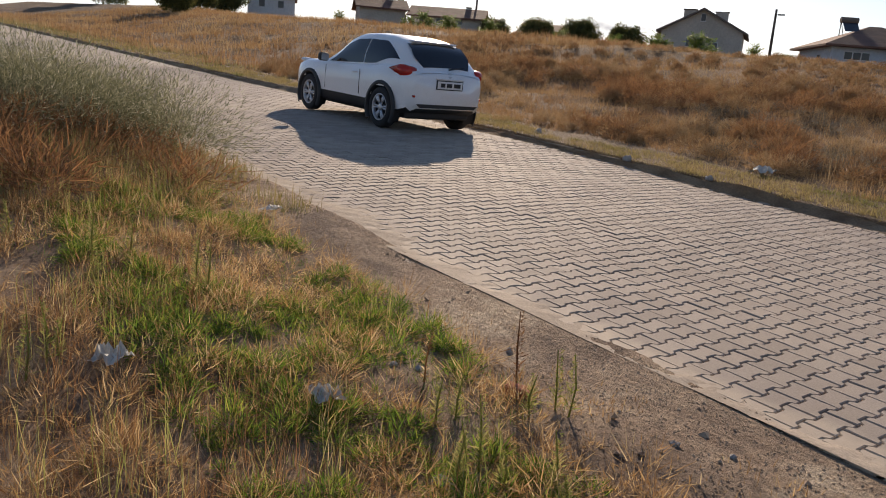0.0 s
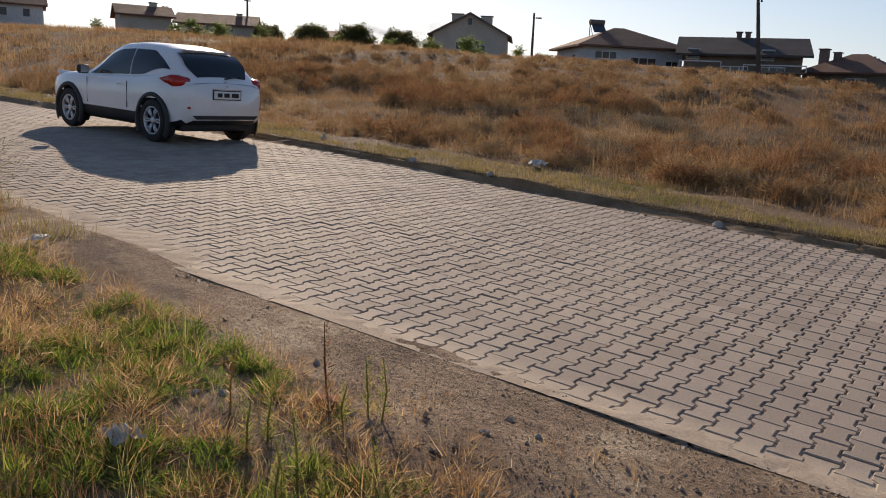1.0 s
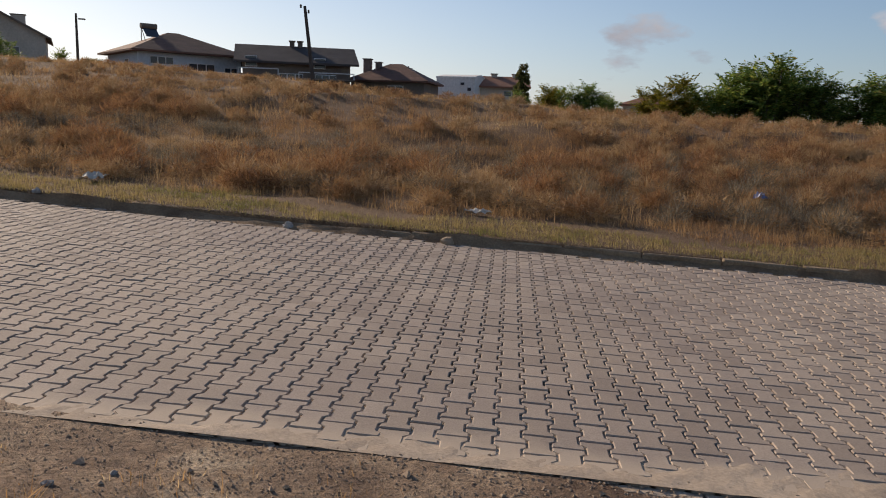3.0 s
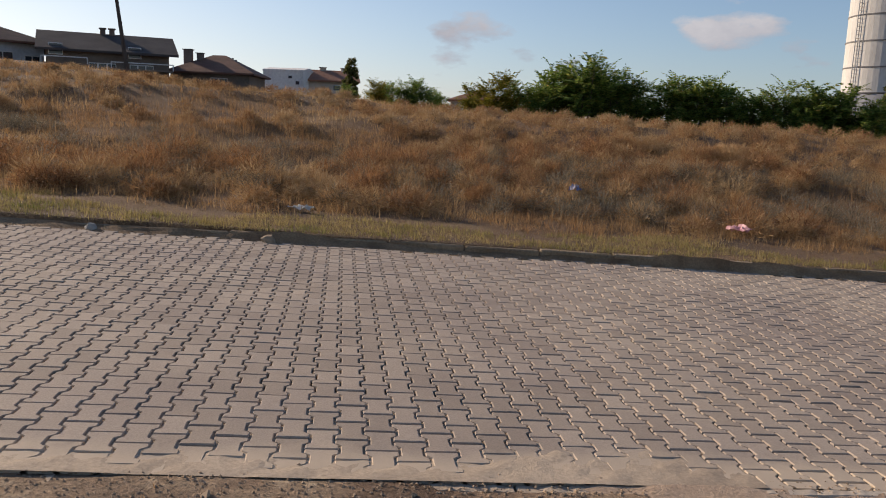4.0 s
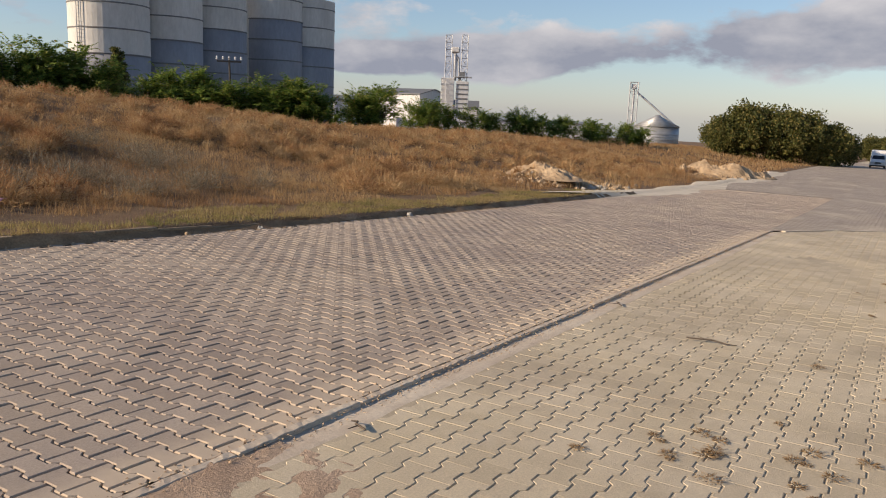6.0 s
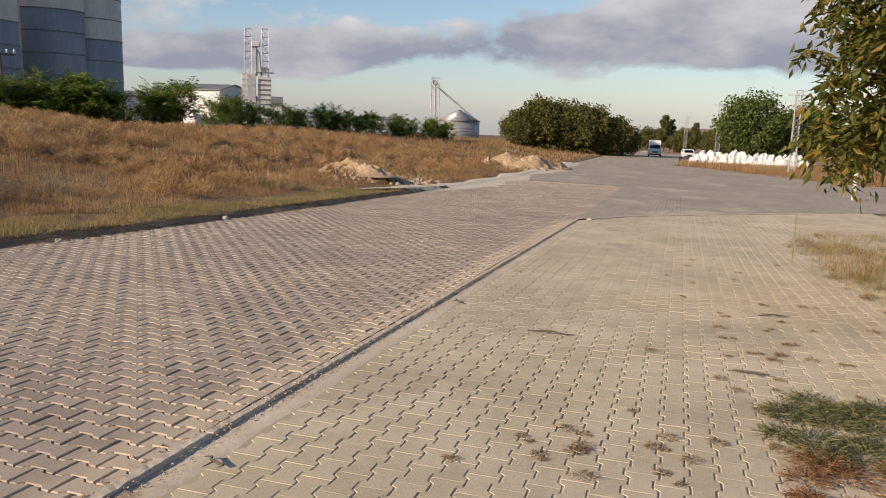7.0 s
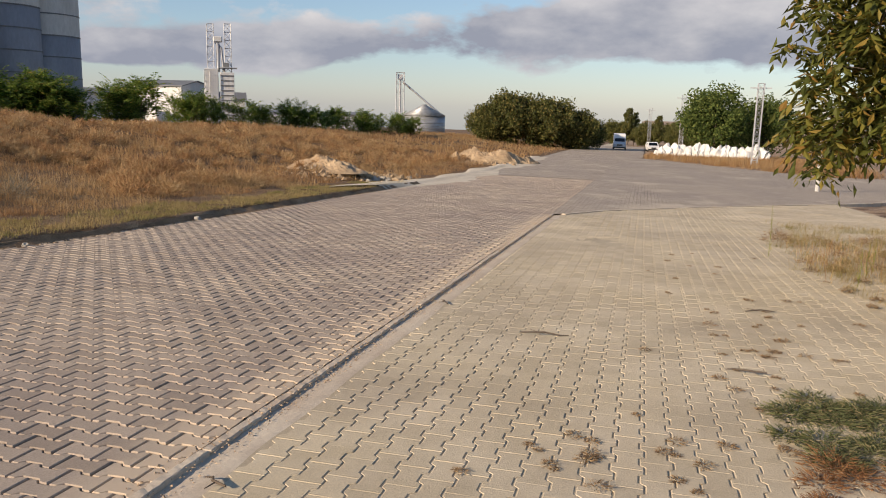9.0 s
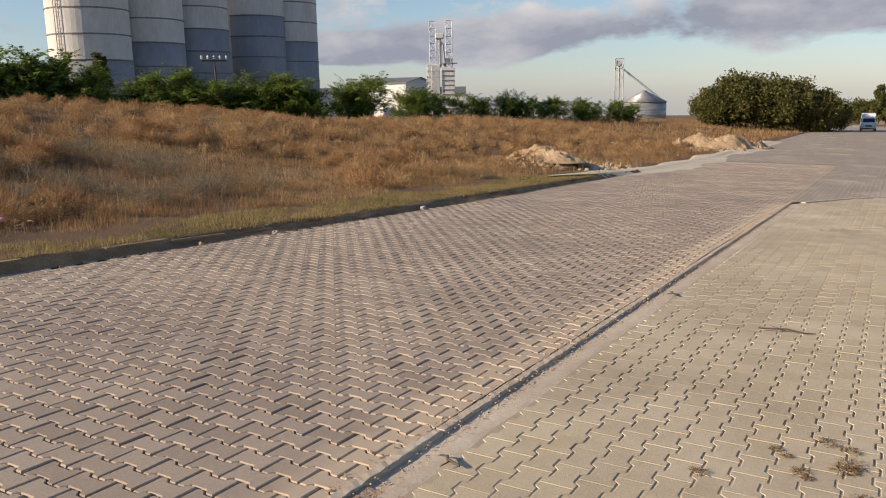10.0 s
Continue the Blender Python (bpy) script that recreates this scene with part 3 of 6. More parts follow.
M_GREY = grassy("grey_weeds", [(0.0, (0.10, 0.085, 0.055)), (0.6, (0.24, 0.205, 0.15)), (1.0, (0.36, 0.32, 0.24))], None, 0.5, 0.35)
M_VERGE = grassy("verge_grass", [(0.0, (0.11, 0.085, 0.035)), (0.5, (0.27, 0.20, 0.085)), (1.0, (0.45, 0.34, 0.17))], [(0.36, (0.15, 0.19, 0.045)), (0.46, (0.33, 0.28, 0.11)), (0.6, (0.48, 0.37, 0.18)), (0.75, (0.27, 0.18, 0.095))], 0.9, 0.45)
M_CLUMP = grassy("bank_weeds", [(0.0, (0.15, 0.075, 0.036)), (0.4, (0.34, 0.185, 0.085)), (0.75, (0.46, 0.29, 0.145)), (1.0, (0.60, 0.45, 0.26))], [(0.30, (0.13, 0.065, 0.033)), (0.43, (0.37, 0.195, 0.085)), (0.53, (0.50, 0.325, 0.155)), (0.61, (0.60, 0.45, 0.25)), (0.70, (0.25, 0.19, 0.125))], 0.75, 0.27)
M_SEED = grassy("seeding_weeds", [(0.0, (0.085, 0.095, 0.05)), (0.55, (0.22, 0.22, 0.12)), (0.85, (0.40, 0.37, 0.22)), (1.0, (0.75, 0.70, 0.52))], None, 0.5, 0.4)
M_GREEN = grassy("green_grass", [(0.0, (0.06, 0.12, 0.02)), (0.6, (0.17, 0.27, 0.04)), (0.88, (0.36, 0.37, 0.07)), (1.0, (0.52, 0.42, 0.16))], None, 0.8, 0.58)
M_STALK = grassy("weed_stalks", [(0.0, (0.20, 0.23, 0.06)), (0.6, (0.38, 0.38, 0.12)), (1.0, (0.50, 0.38, 0.18))], None, 0.5, 0.55)
M_DEADTUFT = grassy("dead_tufts", [(0.0, (0.10, 0.06, 0.03)), (0.5, (0.24, 0.15, 0.08)), (1.0, (0.40, 0.28, 0.15))], None, 0.5, 0.3)
M_STRAW = grassy("straw", [(0.0, (0.26, 0.14, 0.06)), (0.5, (0.50, 0.31, 0.14)), (1.0, (0.68, 0.52, 0.30))], None, 0.5, 0.55)


def blades(name, roots, height, width, lean, per, mat, seed, bend=0.5, spread=0.08, label="", parts=2, foot=None):
    """Tufts of bent blades on the ground at roots (n, 2); height and width as (least, most)."""
    r = np.random.default_rng(seed)
    n = len(roots) * per
    xy = np.repeat(roots, per, 0) + r.normal(0, spread, (n, 2))
    scale = np.repeat(r.uniform(0.6, 1.0, len(roots)), per)
    h = r.uniform(*height, n) * scale
    w = r.uniform(*width, n)
    a, l = r.uniform(0, math.tau, n), np.abs(r.normal(0, lean, n))
    base = np.c_[xy, (foot or ground_z)(xy[:, 0], xy[:, 1]) - 0.01]
    out = np.c_[np.cos(a), np.sin(a), np.zeros(n)]
    turn = a + math.pi / 2 + r.normal(0, 0.9, n)
    sidev = np.c_[np.cos(turn), np.sin(turn), np.zeros(n)] * w[:, None] / 2
    up = np.array([0, 0, 1.0])
    tip = base + out * (h * np.sin(l))[:, None] + up * (h * np.cos(np.minimum(l, 1.45)))[:, None]
    mid = base + (tip - base) * 0.5 + up * (h * 0.12 * bend)[:, None] - out * (h * 0.10 * bend * np.sin(l))[:, None]
    if parts == 1:
        v = np.stack([base - sidev, base + sidev, tip], 1).reshape(-1, 3)
        f = np.arange(3 * n).reshape(-1, 3)
    else:
        v = np.stack([base - sidev, base + sidev, mid + sidev * 0.8, mid - sidev * 0.8, tip], 1).reshape(-1, 3)
        k = 5 * np.arange(n)[:, None]
        f = np.concatenate([k + np.array([[0, 1, 2]]), k + np.array([[0, 2, 3]]), k + np.array([[3, 2, 4]])])
    ob = arrays(name, v, f, mat)
    return tagged(ob, label, "grass", kind="stuff")


def scatter(seed, count, x, y, keep=None):
    r = np.random.default_rng(seed)
    p = np.c_[r.uniform(*x, count), r.uniform(*y, count)]
    return p[keep(p[:, 0], p[:, 1])] if keep else p


def off_road(x, y):
    return y > kerb_y(x) + 1.9 + 0.5 * lumps(x, y, 1.5) - 0.7 * (x > 30)


# the bank and the field above it
blades("dry_grass", scatter(1, 9500, (-26, 24), (10.8, 21), off_road), (0.08, 0.28), (0.006, 0.013), 1.0, 26, M_DRY, 1, label="dry brown field grass on the bank", spread=0.11, parts=1)
blades("dry_grass", scatter(2, 6500, (-34, 40), (19, 34)), (0.1, 0.32), (0.010, 0.022), 0.95, 20, M_DRY, 2, label="dry brown field grass on the bank", spread=0.16, parts=1)
blades("dry_grass", scatter(3, 6000, (24, 75), (10.5, 40), off_road), (0.14, 0.42), (0.014, 0.03), 0.75, 20, M_DRY, 3, label="pale dry grass on the open field", spread=0.2, parts=1)
blades("dry_grass", scatter(4, 3000, (70, 150), (11.5, 60), off_road), (0.3, 0.7), (0.04, 0.09), 0.5, 14, M_DRY, 4, label="pale dry grass on the open field", spread=0.5, parts=1)
blades("dry_grass", scatter(5, 4500, (-80, -24), (10.8, 45), off_road), (0.2, 0.55), (0.02, 0.045), 0.5, 16, M_DRY, 5, label="dry straw-coloured grass beside the road", spread=0.25, parts=1)
blades("dry_grass", scatter(6, 2600, (58, 100), (-16, 0.6), lambda x, y: x > isle_edge(y) + 0.6), (0.3, 0.75), (0.02, 0.05), 0.35, 16, M_DRY, 6, label="tall straw grass on the far corner", spread=0.25, parts=1)


def shrubby(name, roots, size, mat, seed, per, width, label, twig=0.26, base=ground_z, squash=1.0, shell=0.35, wild=0.45):
    """Rounded dry weeds: many thin twigs fanning out of one root, each with short side shoots."""
    r = np.random.default_rng(seed)
    n = len(roots)
    s = np.repeat(r.uniform(*size, n), per)
    root = np.repeat(np.c_[roots, base(roots[:, 0], roots[:, 1]) - (0.02 if base is ground_z else 0.0)], per, 0)
    az, el, reach = r.uniform(0, math.tau, n * per), np.arccos(r.uniform(0.15, 1.0, n * per)), r.uniform(shell, 1.0, n * per)
    d = np.c_[np.sin(el) * np.cos(az), np.sin(el) * np.sin(az), np.cos(el) * squash]
    start = root + d * (s * reach * 0.72)[:, None]
    jit = r.normal(0, wild, (n * per, 3)) * np.array([1, 1, squash])
    end = start + (d + jit) * (s * twig)[:, None]
    sd = np.cross(d, r.normal(0, 1, (n * per, 3)))
    sd *= (r.uniform(*width, n * per) / (np.linalg.norm(sd, axis=1) + 1e-6))[:, None]
    v = np.stack([start - sd, start + sd, end], 1).reshape(-1, 3)
    ob = arrays(name, v, np.arange(3 * n * per).reshape(-1, 3), mat)
    return tagged(ob, label, "weeds", kind="stuff")


def bushy_bank(x, y):
    return off_road(x, y) & (lumps(x, y, 6.0, 3.0) > -0.15)


shrubby("bank_weeds", scatter(21, 1250, (-28, 24), (11.9, 22), bushy_bank), (0.28, 0.68), M_CLUMP, 21, 520, (0.004, 0.010), "rounded russet and straw-brown dry weeds on the bank", 0.12, shell=0.6, wild=0.9)
shrubby("bank_weeds", scatter(24, 420, (-34, 30), (20, 30)), (0.3, 0.6), M_CLUMP, 24, 380, (0.007, 0.014), "rounded dry weeds along the crest of the bank", 0.13, shell=0.6, wild=0.9)
shrubby("russet_weeds", scatter(25, 190, (-24, 16), (12.3, 20), bushy_bank), (0.45, 0.95), M_RUST, 25, 620, (0.004, 0.009), "tall russet dry weeds on the bank", 0.11, shell=0.5, wild=0.8)
shrubby("grey_weeds", scatter(22, 230, (-12, 14), (12.5, 19), off_road), (0.35, 0.7), M_GREY, 22, 420, (0.002, 0.005), "grey leafless weeds on the bank", 0.2)
blades("dry_stems", scatter(26, 2600, (-28, 30), (11.9, 24), off_road), (0.35, 0.85), (0.004, 0.009), 0.22, 4, M_DRY, 26, label="upright dry stems among the bank weeds", spread=0.1, parts=1)
shrubby("russet_weeds", scatter(23, 380, (24, 60), (13, 32), off_road), (0.35, 0.75), M_CLUMP, 23, 200, (0.008, 0.018), "low dry weeds in the field")

# the mown verge behind the kerb
blades("verge_grass", scatter(31, 16000, (-26, 30), (9.2, 12.6), lambda x, y: (y > kerb_y(x) + 0.16) & (y < kerb_y(x) + 1.5 + 0.9 * lumps(x, y, 1.7, 2.0)) & (lumps(x, y, 0.8, 5.0) > -0.65)), (0.04, 0.13), (0.006, 0.015), 0.95, 17, M_VERGE, 31, label="short yellow-green verge grass behind the kerb", spread=0.06, parts=1)
blades("verge_grass", scatter(32, 1800, (-70, -26), (9.2, 12.8), lambda x, y: y > kerb_y(x) + 0.1), (0.06, 0.2), (0.015, 0.03), 0.8, 14, M_VERGE, 32, label="short yellow-green verge grass behind the kerb", spread=0.12, parts=1)
blades("kerb_grass", scatter(33, 7500, (-26, 29), (8.6, 10.4), lambda x, y: (np.abs(y - kerb_y(x) - 0.17) < 0.10) & (lumps(x, y, 1.2, 7.0) > -0.35)), (0.08, 0.26), (0.005, 0.011), 1.25, 9, M_VERGE, 33, label="dead grass hanging over the kerb", spread=0.07, parts=1)
blades("kerb_weeds", scatter(34, 1500, (-26, 29), (8.4, 10.2), lambda x, y: (np.abs(y - kerb_y(x) + 0.06) < 0.06) & (lumps(x, y, 0.9, 3.0) > 0.05)), (0.03, 0.13), (0.004, 0.009), 1.0, 9, M_DEADTUFT, 34, label="brown dead weeds along the foot of the kerb", spread=0.05, parts=1, foot=road_z)


# the weedy mound beside the road
def green_patch(x, y):
    return (y < 2.35 + 0.25 * lumps(x, y, 0.8) - 0.16 * np.maximum(0, x + 3.4)) & (lumps(x, y, 1.3, 6.0) > -0.45) & (y > 0.75 + 0.35 * lumps(x, y, 0.9, 2.0) - 0.15 * np.maximum(0, -x - 3))


def dry_patch(x, y):
    lush = (x > -5.6) & (x < -2.0) & (y > 1.25 + 0.25 * lumps(x, y, 0.8, 1.0))
    return (y < 2.2 - 0.4 * np.maximum(0, x + 3.2) + 0.3 * lumps(x, y, 0.7)) & (lumps(x, y, 1.1, 6.0) < 0.35) & ~(lush & (lumps(x, y, 0.35, 3.0) < 0.3))


blades("green_grass", scatter(41, 3000, (-7.2, -2.2), (-0.3, 2.75), green_patch), (0.02, 0.10), (0.0015, 0.0035), 1.0, 11, M_GREEN, 41, label="lush green grass on the mound", spread=0.05)
blades("straw_grass", scatter(42, 4300, (-9.5, -0.6), (-1.4, 2.3), dry_patch), (0.03, 0.17), (0.0008, 0.0022), 1.2, 18, M_STRAW, 42, label="dry tangled straw grass on the mound", spread=0.07)
blades("weed_stalks", scatter(43, 420, (-7.5, -1.4), (-0.6, 2.3), dry_patch), (0.14, 0.42), (0.002, 0.004), 0.22, 6, M_STALK, 43, label="yellow-green upright weeds on the mound", spread=0.03)
blades("rust_stems", scatter(48, 700, (-7.0, -1.6), (-0.9, 1.4), dry_patch), (0.12, 0.36), (0.0012, 0.003), 0.45, 8, M_RUST, 48, label="reddish-brown dead stems on the mound", spread=0.06)
blades("low_weeds", scatter(44, 800, (-2.6, 1.2), (0.2, 2.6), lambda x, y: lumps(x, y, 0.8, 1.0) > 0.25), (0.02, 0.07), (0.003, 0.007), 0.9, 10, M_STRAW, 44, label="sparse dry weeds on trodden earth", spread=0.05)
blades("roadside_grass", scatter(45, 2200, (-22, -6), (0.5, 3.3), lambda x, y: y < 3.1 + 0.3 * lumps(x, y, 1.0)), (0.08, 0.3), (0.004, 0.01), 0.6, 12, M_VERGE, 45, label="dry yellow grass beside the road", spread=0.07)
blades("corner_weeds", scatter(46, 900, (9.8, 21), (-5.2, -1.0), lambda x, y: (y < -1.35 - 0.14 * np.abs(x - 14.5) + 0.35 * lumps(x, y, 0.9)) & (lumps(x, y, 1.3, 4.0) > -0.35)), (0.05, 0.24), (0.003, 0.007), 0.8, 18, M_VERGE, 46, label="dry yellow-green weeds over the forecourt edge", spread=0.1, foot=road_z)
blades("corner_weeds", scatter(47, 90, (10.4, 16), (-3.6, -1.7)), (0.1, 0.42), (0.003, 0.007), 0.4, 14, M_STRAW, 47, label="tall dry weeds at the forecourt edge", spread=0.12, foot=road_z)

shrubby("corner_clumps", scatter(50, 60, (10.0, 18), (-4.2, -1.5)), (0.10, 0.32), M_DEADTUFT, 50, 260, (0.002, 0.005), "low brown weed clumps over the forecourt edge", 0.16, road_z, 0.7)
shrubby("corner_clumps", scatter(49, 26, (10.2, 17), (-4.0, -1.7)), (0.12, 0.34), M_VERGE, 49, 260, (0.002, 0.005), "yellow-green weed clumps over the forecourt edge", 0.16, road_z, 0.8)

# tall seeding weeds at the top of the mound
shrubby("seeding_weeds", scatter(51, 130, (-13.5, -8.0), (0.2, 2.7)), (0.75, 1.4), M_SEED, 51, 1500, (0.0018, 0.0045), "tall grey-green seeding weeds on the mound", 0.045)
shrubby("russet_weeds", scatter(52, 70, (-10.0, -6.2), (0.3, 2.3)), (0.35, 0.6), M_RUST, 52, 120, (0.003, 0.007), "brown dead weeds on the mound")
shrubby("creeping_weed", scatter(53, 26, (4.95, 6.1), (-1.1, 0.0), lambda x, y: y < 0.05 - 0.35 * np.abs(x - 5.4)), (0.14, 0.30), grassy("creeper", [(0.0, (0.05, 0.065, 0.025)), (0.7, (0.16, 0.17, 0.075)), (1.0, (0.34, 0.27, 0.15))], None, 0.5, 0.3), 53, 420, (0.002, 0.005), "low green creeping weed on the paving", 0.2, road_z, 0.35)
shrubby("dry_tuft", np.concatenate([np.array([(4.68, 1.42), (4.84, 1.09), (4.39, 1.25), (4.6, 1.07), (4.8, 0.63), (4.46, 0.64), (5.03, 0.35), (4.62, 1.36), (4.56, 1.10), (4.66, 1.08), (4.45, 1.28), (4.9, 1.2), (5.4, 0.85), (4.35, 0.55), (4.7, 0.5), (4.2, 1.7), (5.0, 0.62), (4.25, 1.02)]), scatter(55, 40, (4.0, 14.0), (-1.6, 0.8)), scatter(56, 26, (5.0, 9.0), (-0.9, 0.3))]), (0.035, 0.095), M_DEADTUFT, 54, 110, (0.0012, 0.003), "small dry tufts between the paving blocks", 0.3, road_z, 0.4)
shrubby("dead_creeper", scatter(59, 16, (4.35, 4.95), (-0.75, -0.02)), (0.12, 0.26), M_RUST, 59, 320, (0.0015, 0.004), "low brown dead weed on the paving", 0.2, road_z, 0.4)
shrubby("leafy_weeds", scatter(57, 900, (-6.4, -1.6), (0.6, 2.6), lambda x, y: (y < 2.3 - 0.3 * np.maximum(0, x + 3.4)) & (lumps(x, y, 0.9, 3.0) > -0.3)), (0.05, 0.16), M_GREEN, 57, 140, (0.0015, 0.004), "small leafy green weeds on the mound", 0.3)
shrubby("dead_weeds", scatter(58, 900, (-8.0, -0.8), (-1.0, 2.4), lambda x, y: y < 2.5 - 0.25 * np.maximum(0, x + 3.4)), (0.06, 0.24), M_STRAW, 58, 90, (0.001, 0.003), "tangled dead straw weeds on the mound", 0.35)

# ---------------------------------------------------------------- trees and bushes
M_BARK = surface("bark", (0.10, 0.075, 0.055), (0.19, 0.15, 0.115), 3.0, 30.0, 0.95, 0.02, 0.4)
M_FROND = grassy("frond_leaves", [(0.0, (0.06, 0.11, 0.025)), (0.5, (0.17, 0.26, 0.055)), (0.9, (0.32, 0.38, 0.09)), (1.0, (0.38, 0.29, 0.09))], None, 0.5, 0.55, 0.5)
M_FROND_Y = grassy("yellowing_leaves", [(0.0, (0.10, 0.12, 0.02)), (0.6, (0.26, 0.24, 0.03)), (1.0, (0.40, 0.28, 0.05))], None, 0.5, 0.4, 0.5)
M_DARKLEAF = grassy("dark_leaves", [(0.0, (0.045, 0.055, 0.018)), (0.6, (0.125, 0.135, 0.038)), (1.0, (0.25, 0.20, 0.065))], None, 0.5, 0.4, 0.55)
M_WALNUT = grassy("walnut_leaves", [(0.0, (0.055, 0.07, 0.018)), (0.6, (0.15, 0.16, 0.036)), (0.88, (0.28, 0.22, 0.05)), (1.0, (0.30, 0.17, 0.05))], None, 0.5, 0.45, 0.42)


def leaf_arrays(base, along, wide, length, width):
    """Pointed leaves folded along the midrib: six corners, four triangles each."""
    n = len(base)
    nrm = np.cross(along, wide)
    L, W = length[:, None], width[:, None]
    v = np.stack([base, base + along * L * 0.45 + wide * W + nrm * W * 0.35, base + along * L - nrm * L * 0.08, base + along * L * 0.45 - wide * W + nrm * W * 0.35, base + along * L * 0.5], 1).reshape(-1, 3)
    k = 5 * np.arange(n)[:, None]
    f = np.concatenate([k + np.array([q]) for q in ((0, 1, 4), (1, 2, 4), (2, 3, 4), (3, 0, 4))])
    return v, f


def unit(v):
    return v / (np.linalg.norm(v, axis=1, keepdims=True) + 1e-9)


def frond_crown(r, tips, per, length, pairs, leaf, droop, lift=(-0.2, 0.8)):
    """Compound leaves: from each branch tip fronds arch out, with leaflets in pairs."""
    n = len(tips) * per
    base = np.repeat(tips, per, 0) + r.normal(0, 0.06, (n, 3))
    az = r.uniform(0, math.tau, n)
    rise = r.uniform(*lift, n)
    out = unit(np.c_[np.cos(az), np.sin(az), rise])
    L = r.uniform(*length, n)
    bs, al, wd, ll, lw = [], [], [], [], []
    sidev = unit(np.cross(out, np.array([0, 0, 1.0])))
    for k in range(pairs + 1):
        t = 0.15 + 0.85 * k / pairs
        p = base + out * (L * t)[:, None] + np.array([0, 0, -1.0]) * (L * droop * t * t)[:, None]
        tang = unit(out + np.array([0, 0, -2.0 * droop * t]))
        for sgn in ((1, -1) if k < pairs else (0,)):
            a = unit(sidev * sgn * 0.9 + tang * 0.55 + np.array([0, 0, -0.35]) + r.normal(0, 0.16, (n, 3)))
            bs.append(p), al.append(a), wd.append(unit(np.cross(a, unit(np.array([0, 0, 1.0]) + r.normal(0, 0.35, (n, 3))))))
            size = leaf * r.uniform(0.7, 1.15, n) * (1.0 - 0.3 * abs(t - 0.55))
            ll.append(size), lw.append(size * 0.19)
    return leaf_arrays(np.concatenate(bs), np.concatenate(al), np.concatenate(wd), np.concatenate(ll), np.concatenate(lw))


def branching(bm, r, foot, top, radius, limbs, reach):
    """A tapered trunk with limbs; returns the limbs' ends."""
    foot, top = Vector(foot), Vector(top)
    pts = [foot.lerp(top, t) + Vector((r.normal(0, 0.03), r.normal(0, 0.03), 0)) * (top - foot).length * t for t in (0, 0.3, 0.6, 0.85, 1)]
    tube(bm, pts, [radius, radius * 0.8, radius * 0.55, radius * 0.35, radius * 0.2], 7)
    ends = [pts[-1]]
    for k in range(limbs):
        t = r.uniform(0.25, 0.95)
        s = foot.lerp(top, t)
        a = r.uniform(0, math.tau)
        e = s + Vector((math.cos(a), math.sin(a), r.uniform(0.15, 0.8))) * reach * r.uniform(0.6, 1.0) * (1.15 - 0.5 * t)
        m = s.lerp(e, 0.5) + Vector((0, 0, 0.08 * reach))
        tube(bm, [s, m, e], [radius * 0.35, radius * 0.22, radius * 0.1], 5)
        ends += [m, e, m.lerp(e, 0.6)]
    return ends


def frond_bush(seed, height, wide, mat):
    r = np.random.default_rng(seed)
    ob = thing("frond_bush", 0, 0, 0, 0, "green bush of young feather-leaved trees beyond the field", "bush", "bushes along the field")
    bm = bmesh.new()
    ends = []
    for k in range(4):
        a = r.uniform(0, math.tau)
        d = wide * 0.3 * r.uniform(0, 1)
        ends += branching(bm, r, (d * math.cos(a), d * math.sin(a), -0.2), (1.6 * d * math.cos(a), 1.6 * d * math.sin(a), height * r.uniform(0.6, 0.95)), 0.035, 4, wide * 0.42)
    part("trunk", bm, M_BARK, ob)
    tips = np.array([tuple(e) for e in ends])
    low_tips = np.c_[r.uniform(-0.5, 0.5, (30, 2)) * wide, r.uniform(0.0, 0.4, 30) * height]
    tips = np.concatenate([tips, low_tips])
    v, f = frond_crown(r, tips, 2, (0.9, 1.5), 11, 0.27, 0.28, (0.5, 2.8))
    arrays("crown", v, f, mat, ob)
    return ob


def leafy_tree(seed, height, wide, mat, leaf, clumps, per, name="tree", label="", trunk=0.3, low=0.25):
    """A broad crown of many leaf clumps round the ends of the limbs."""
    r = np.random.default_rng(seed)
    ob = thing(name, 0, 0, 0, 0, label, "tree")
    bm = bmesh.new()
    ends = branching(bm, r, (0, 0, -0.3), (0, 0, height * 0.8), trunk * 0.5, clumps // 3, wide * 0.5)
    part("trunk", bm, M_BARK, ob)
    tips = np.array([tuple(e) for e in ends])
    extra = r.normal(0, 1, (clumps, 3))
    extra = unit(extra) * r.uniform(0.45, 1.0, (clumps, 1)) ** 0.5 * np.array([wide / 2, wide / 2, height * (1 - low) / 2]) + np.array([0, 0, height * (1 + low) / 2])
    tips = np.concatenate([tips, extra])
    n = len(tips) * per
    c = np.repeat(tips, per, 0) + unit(r.normal(0, 1, (n, 3))) * (wide * 0.13 * r.uniform(0.3, 1.0, n) ** 0.6)[:, None]
    c = c[c[:, 2] > height * low * 0.35]
    n = len(c)
    a = unit(r.normal(0, 1, (n, 3)) + np.array([0, 0, -0.4]))
    w = unit(np.cross(a, r.normal(0, 1, (n, 3))))
    L = leaf * r.uniform(0.6, 1.2, n)
    v, f = leaf_arrays(c, a, w, L, L * 0.33)
    arrays("crown", v, f, mat, ob)
    return ob


def stand(ob, x, y, turn, scale=1.0):
    ob.matrix_world = pose(x, y, float(ground_z(x, y)), 0, 0, turn) @ Matrix.Scale(scale, 4)
    return ob


def put_copy(ob, x, y, turn, scale=1.0):
    c = copy_thing(ob, pose(x, y, float(ground_z(x, y)), 0, 0, turn))
    c.scale = (scale,) * 3
    return c


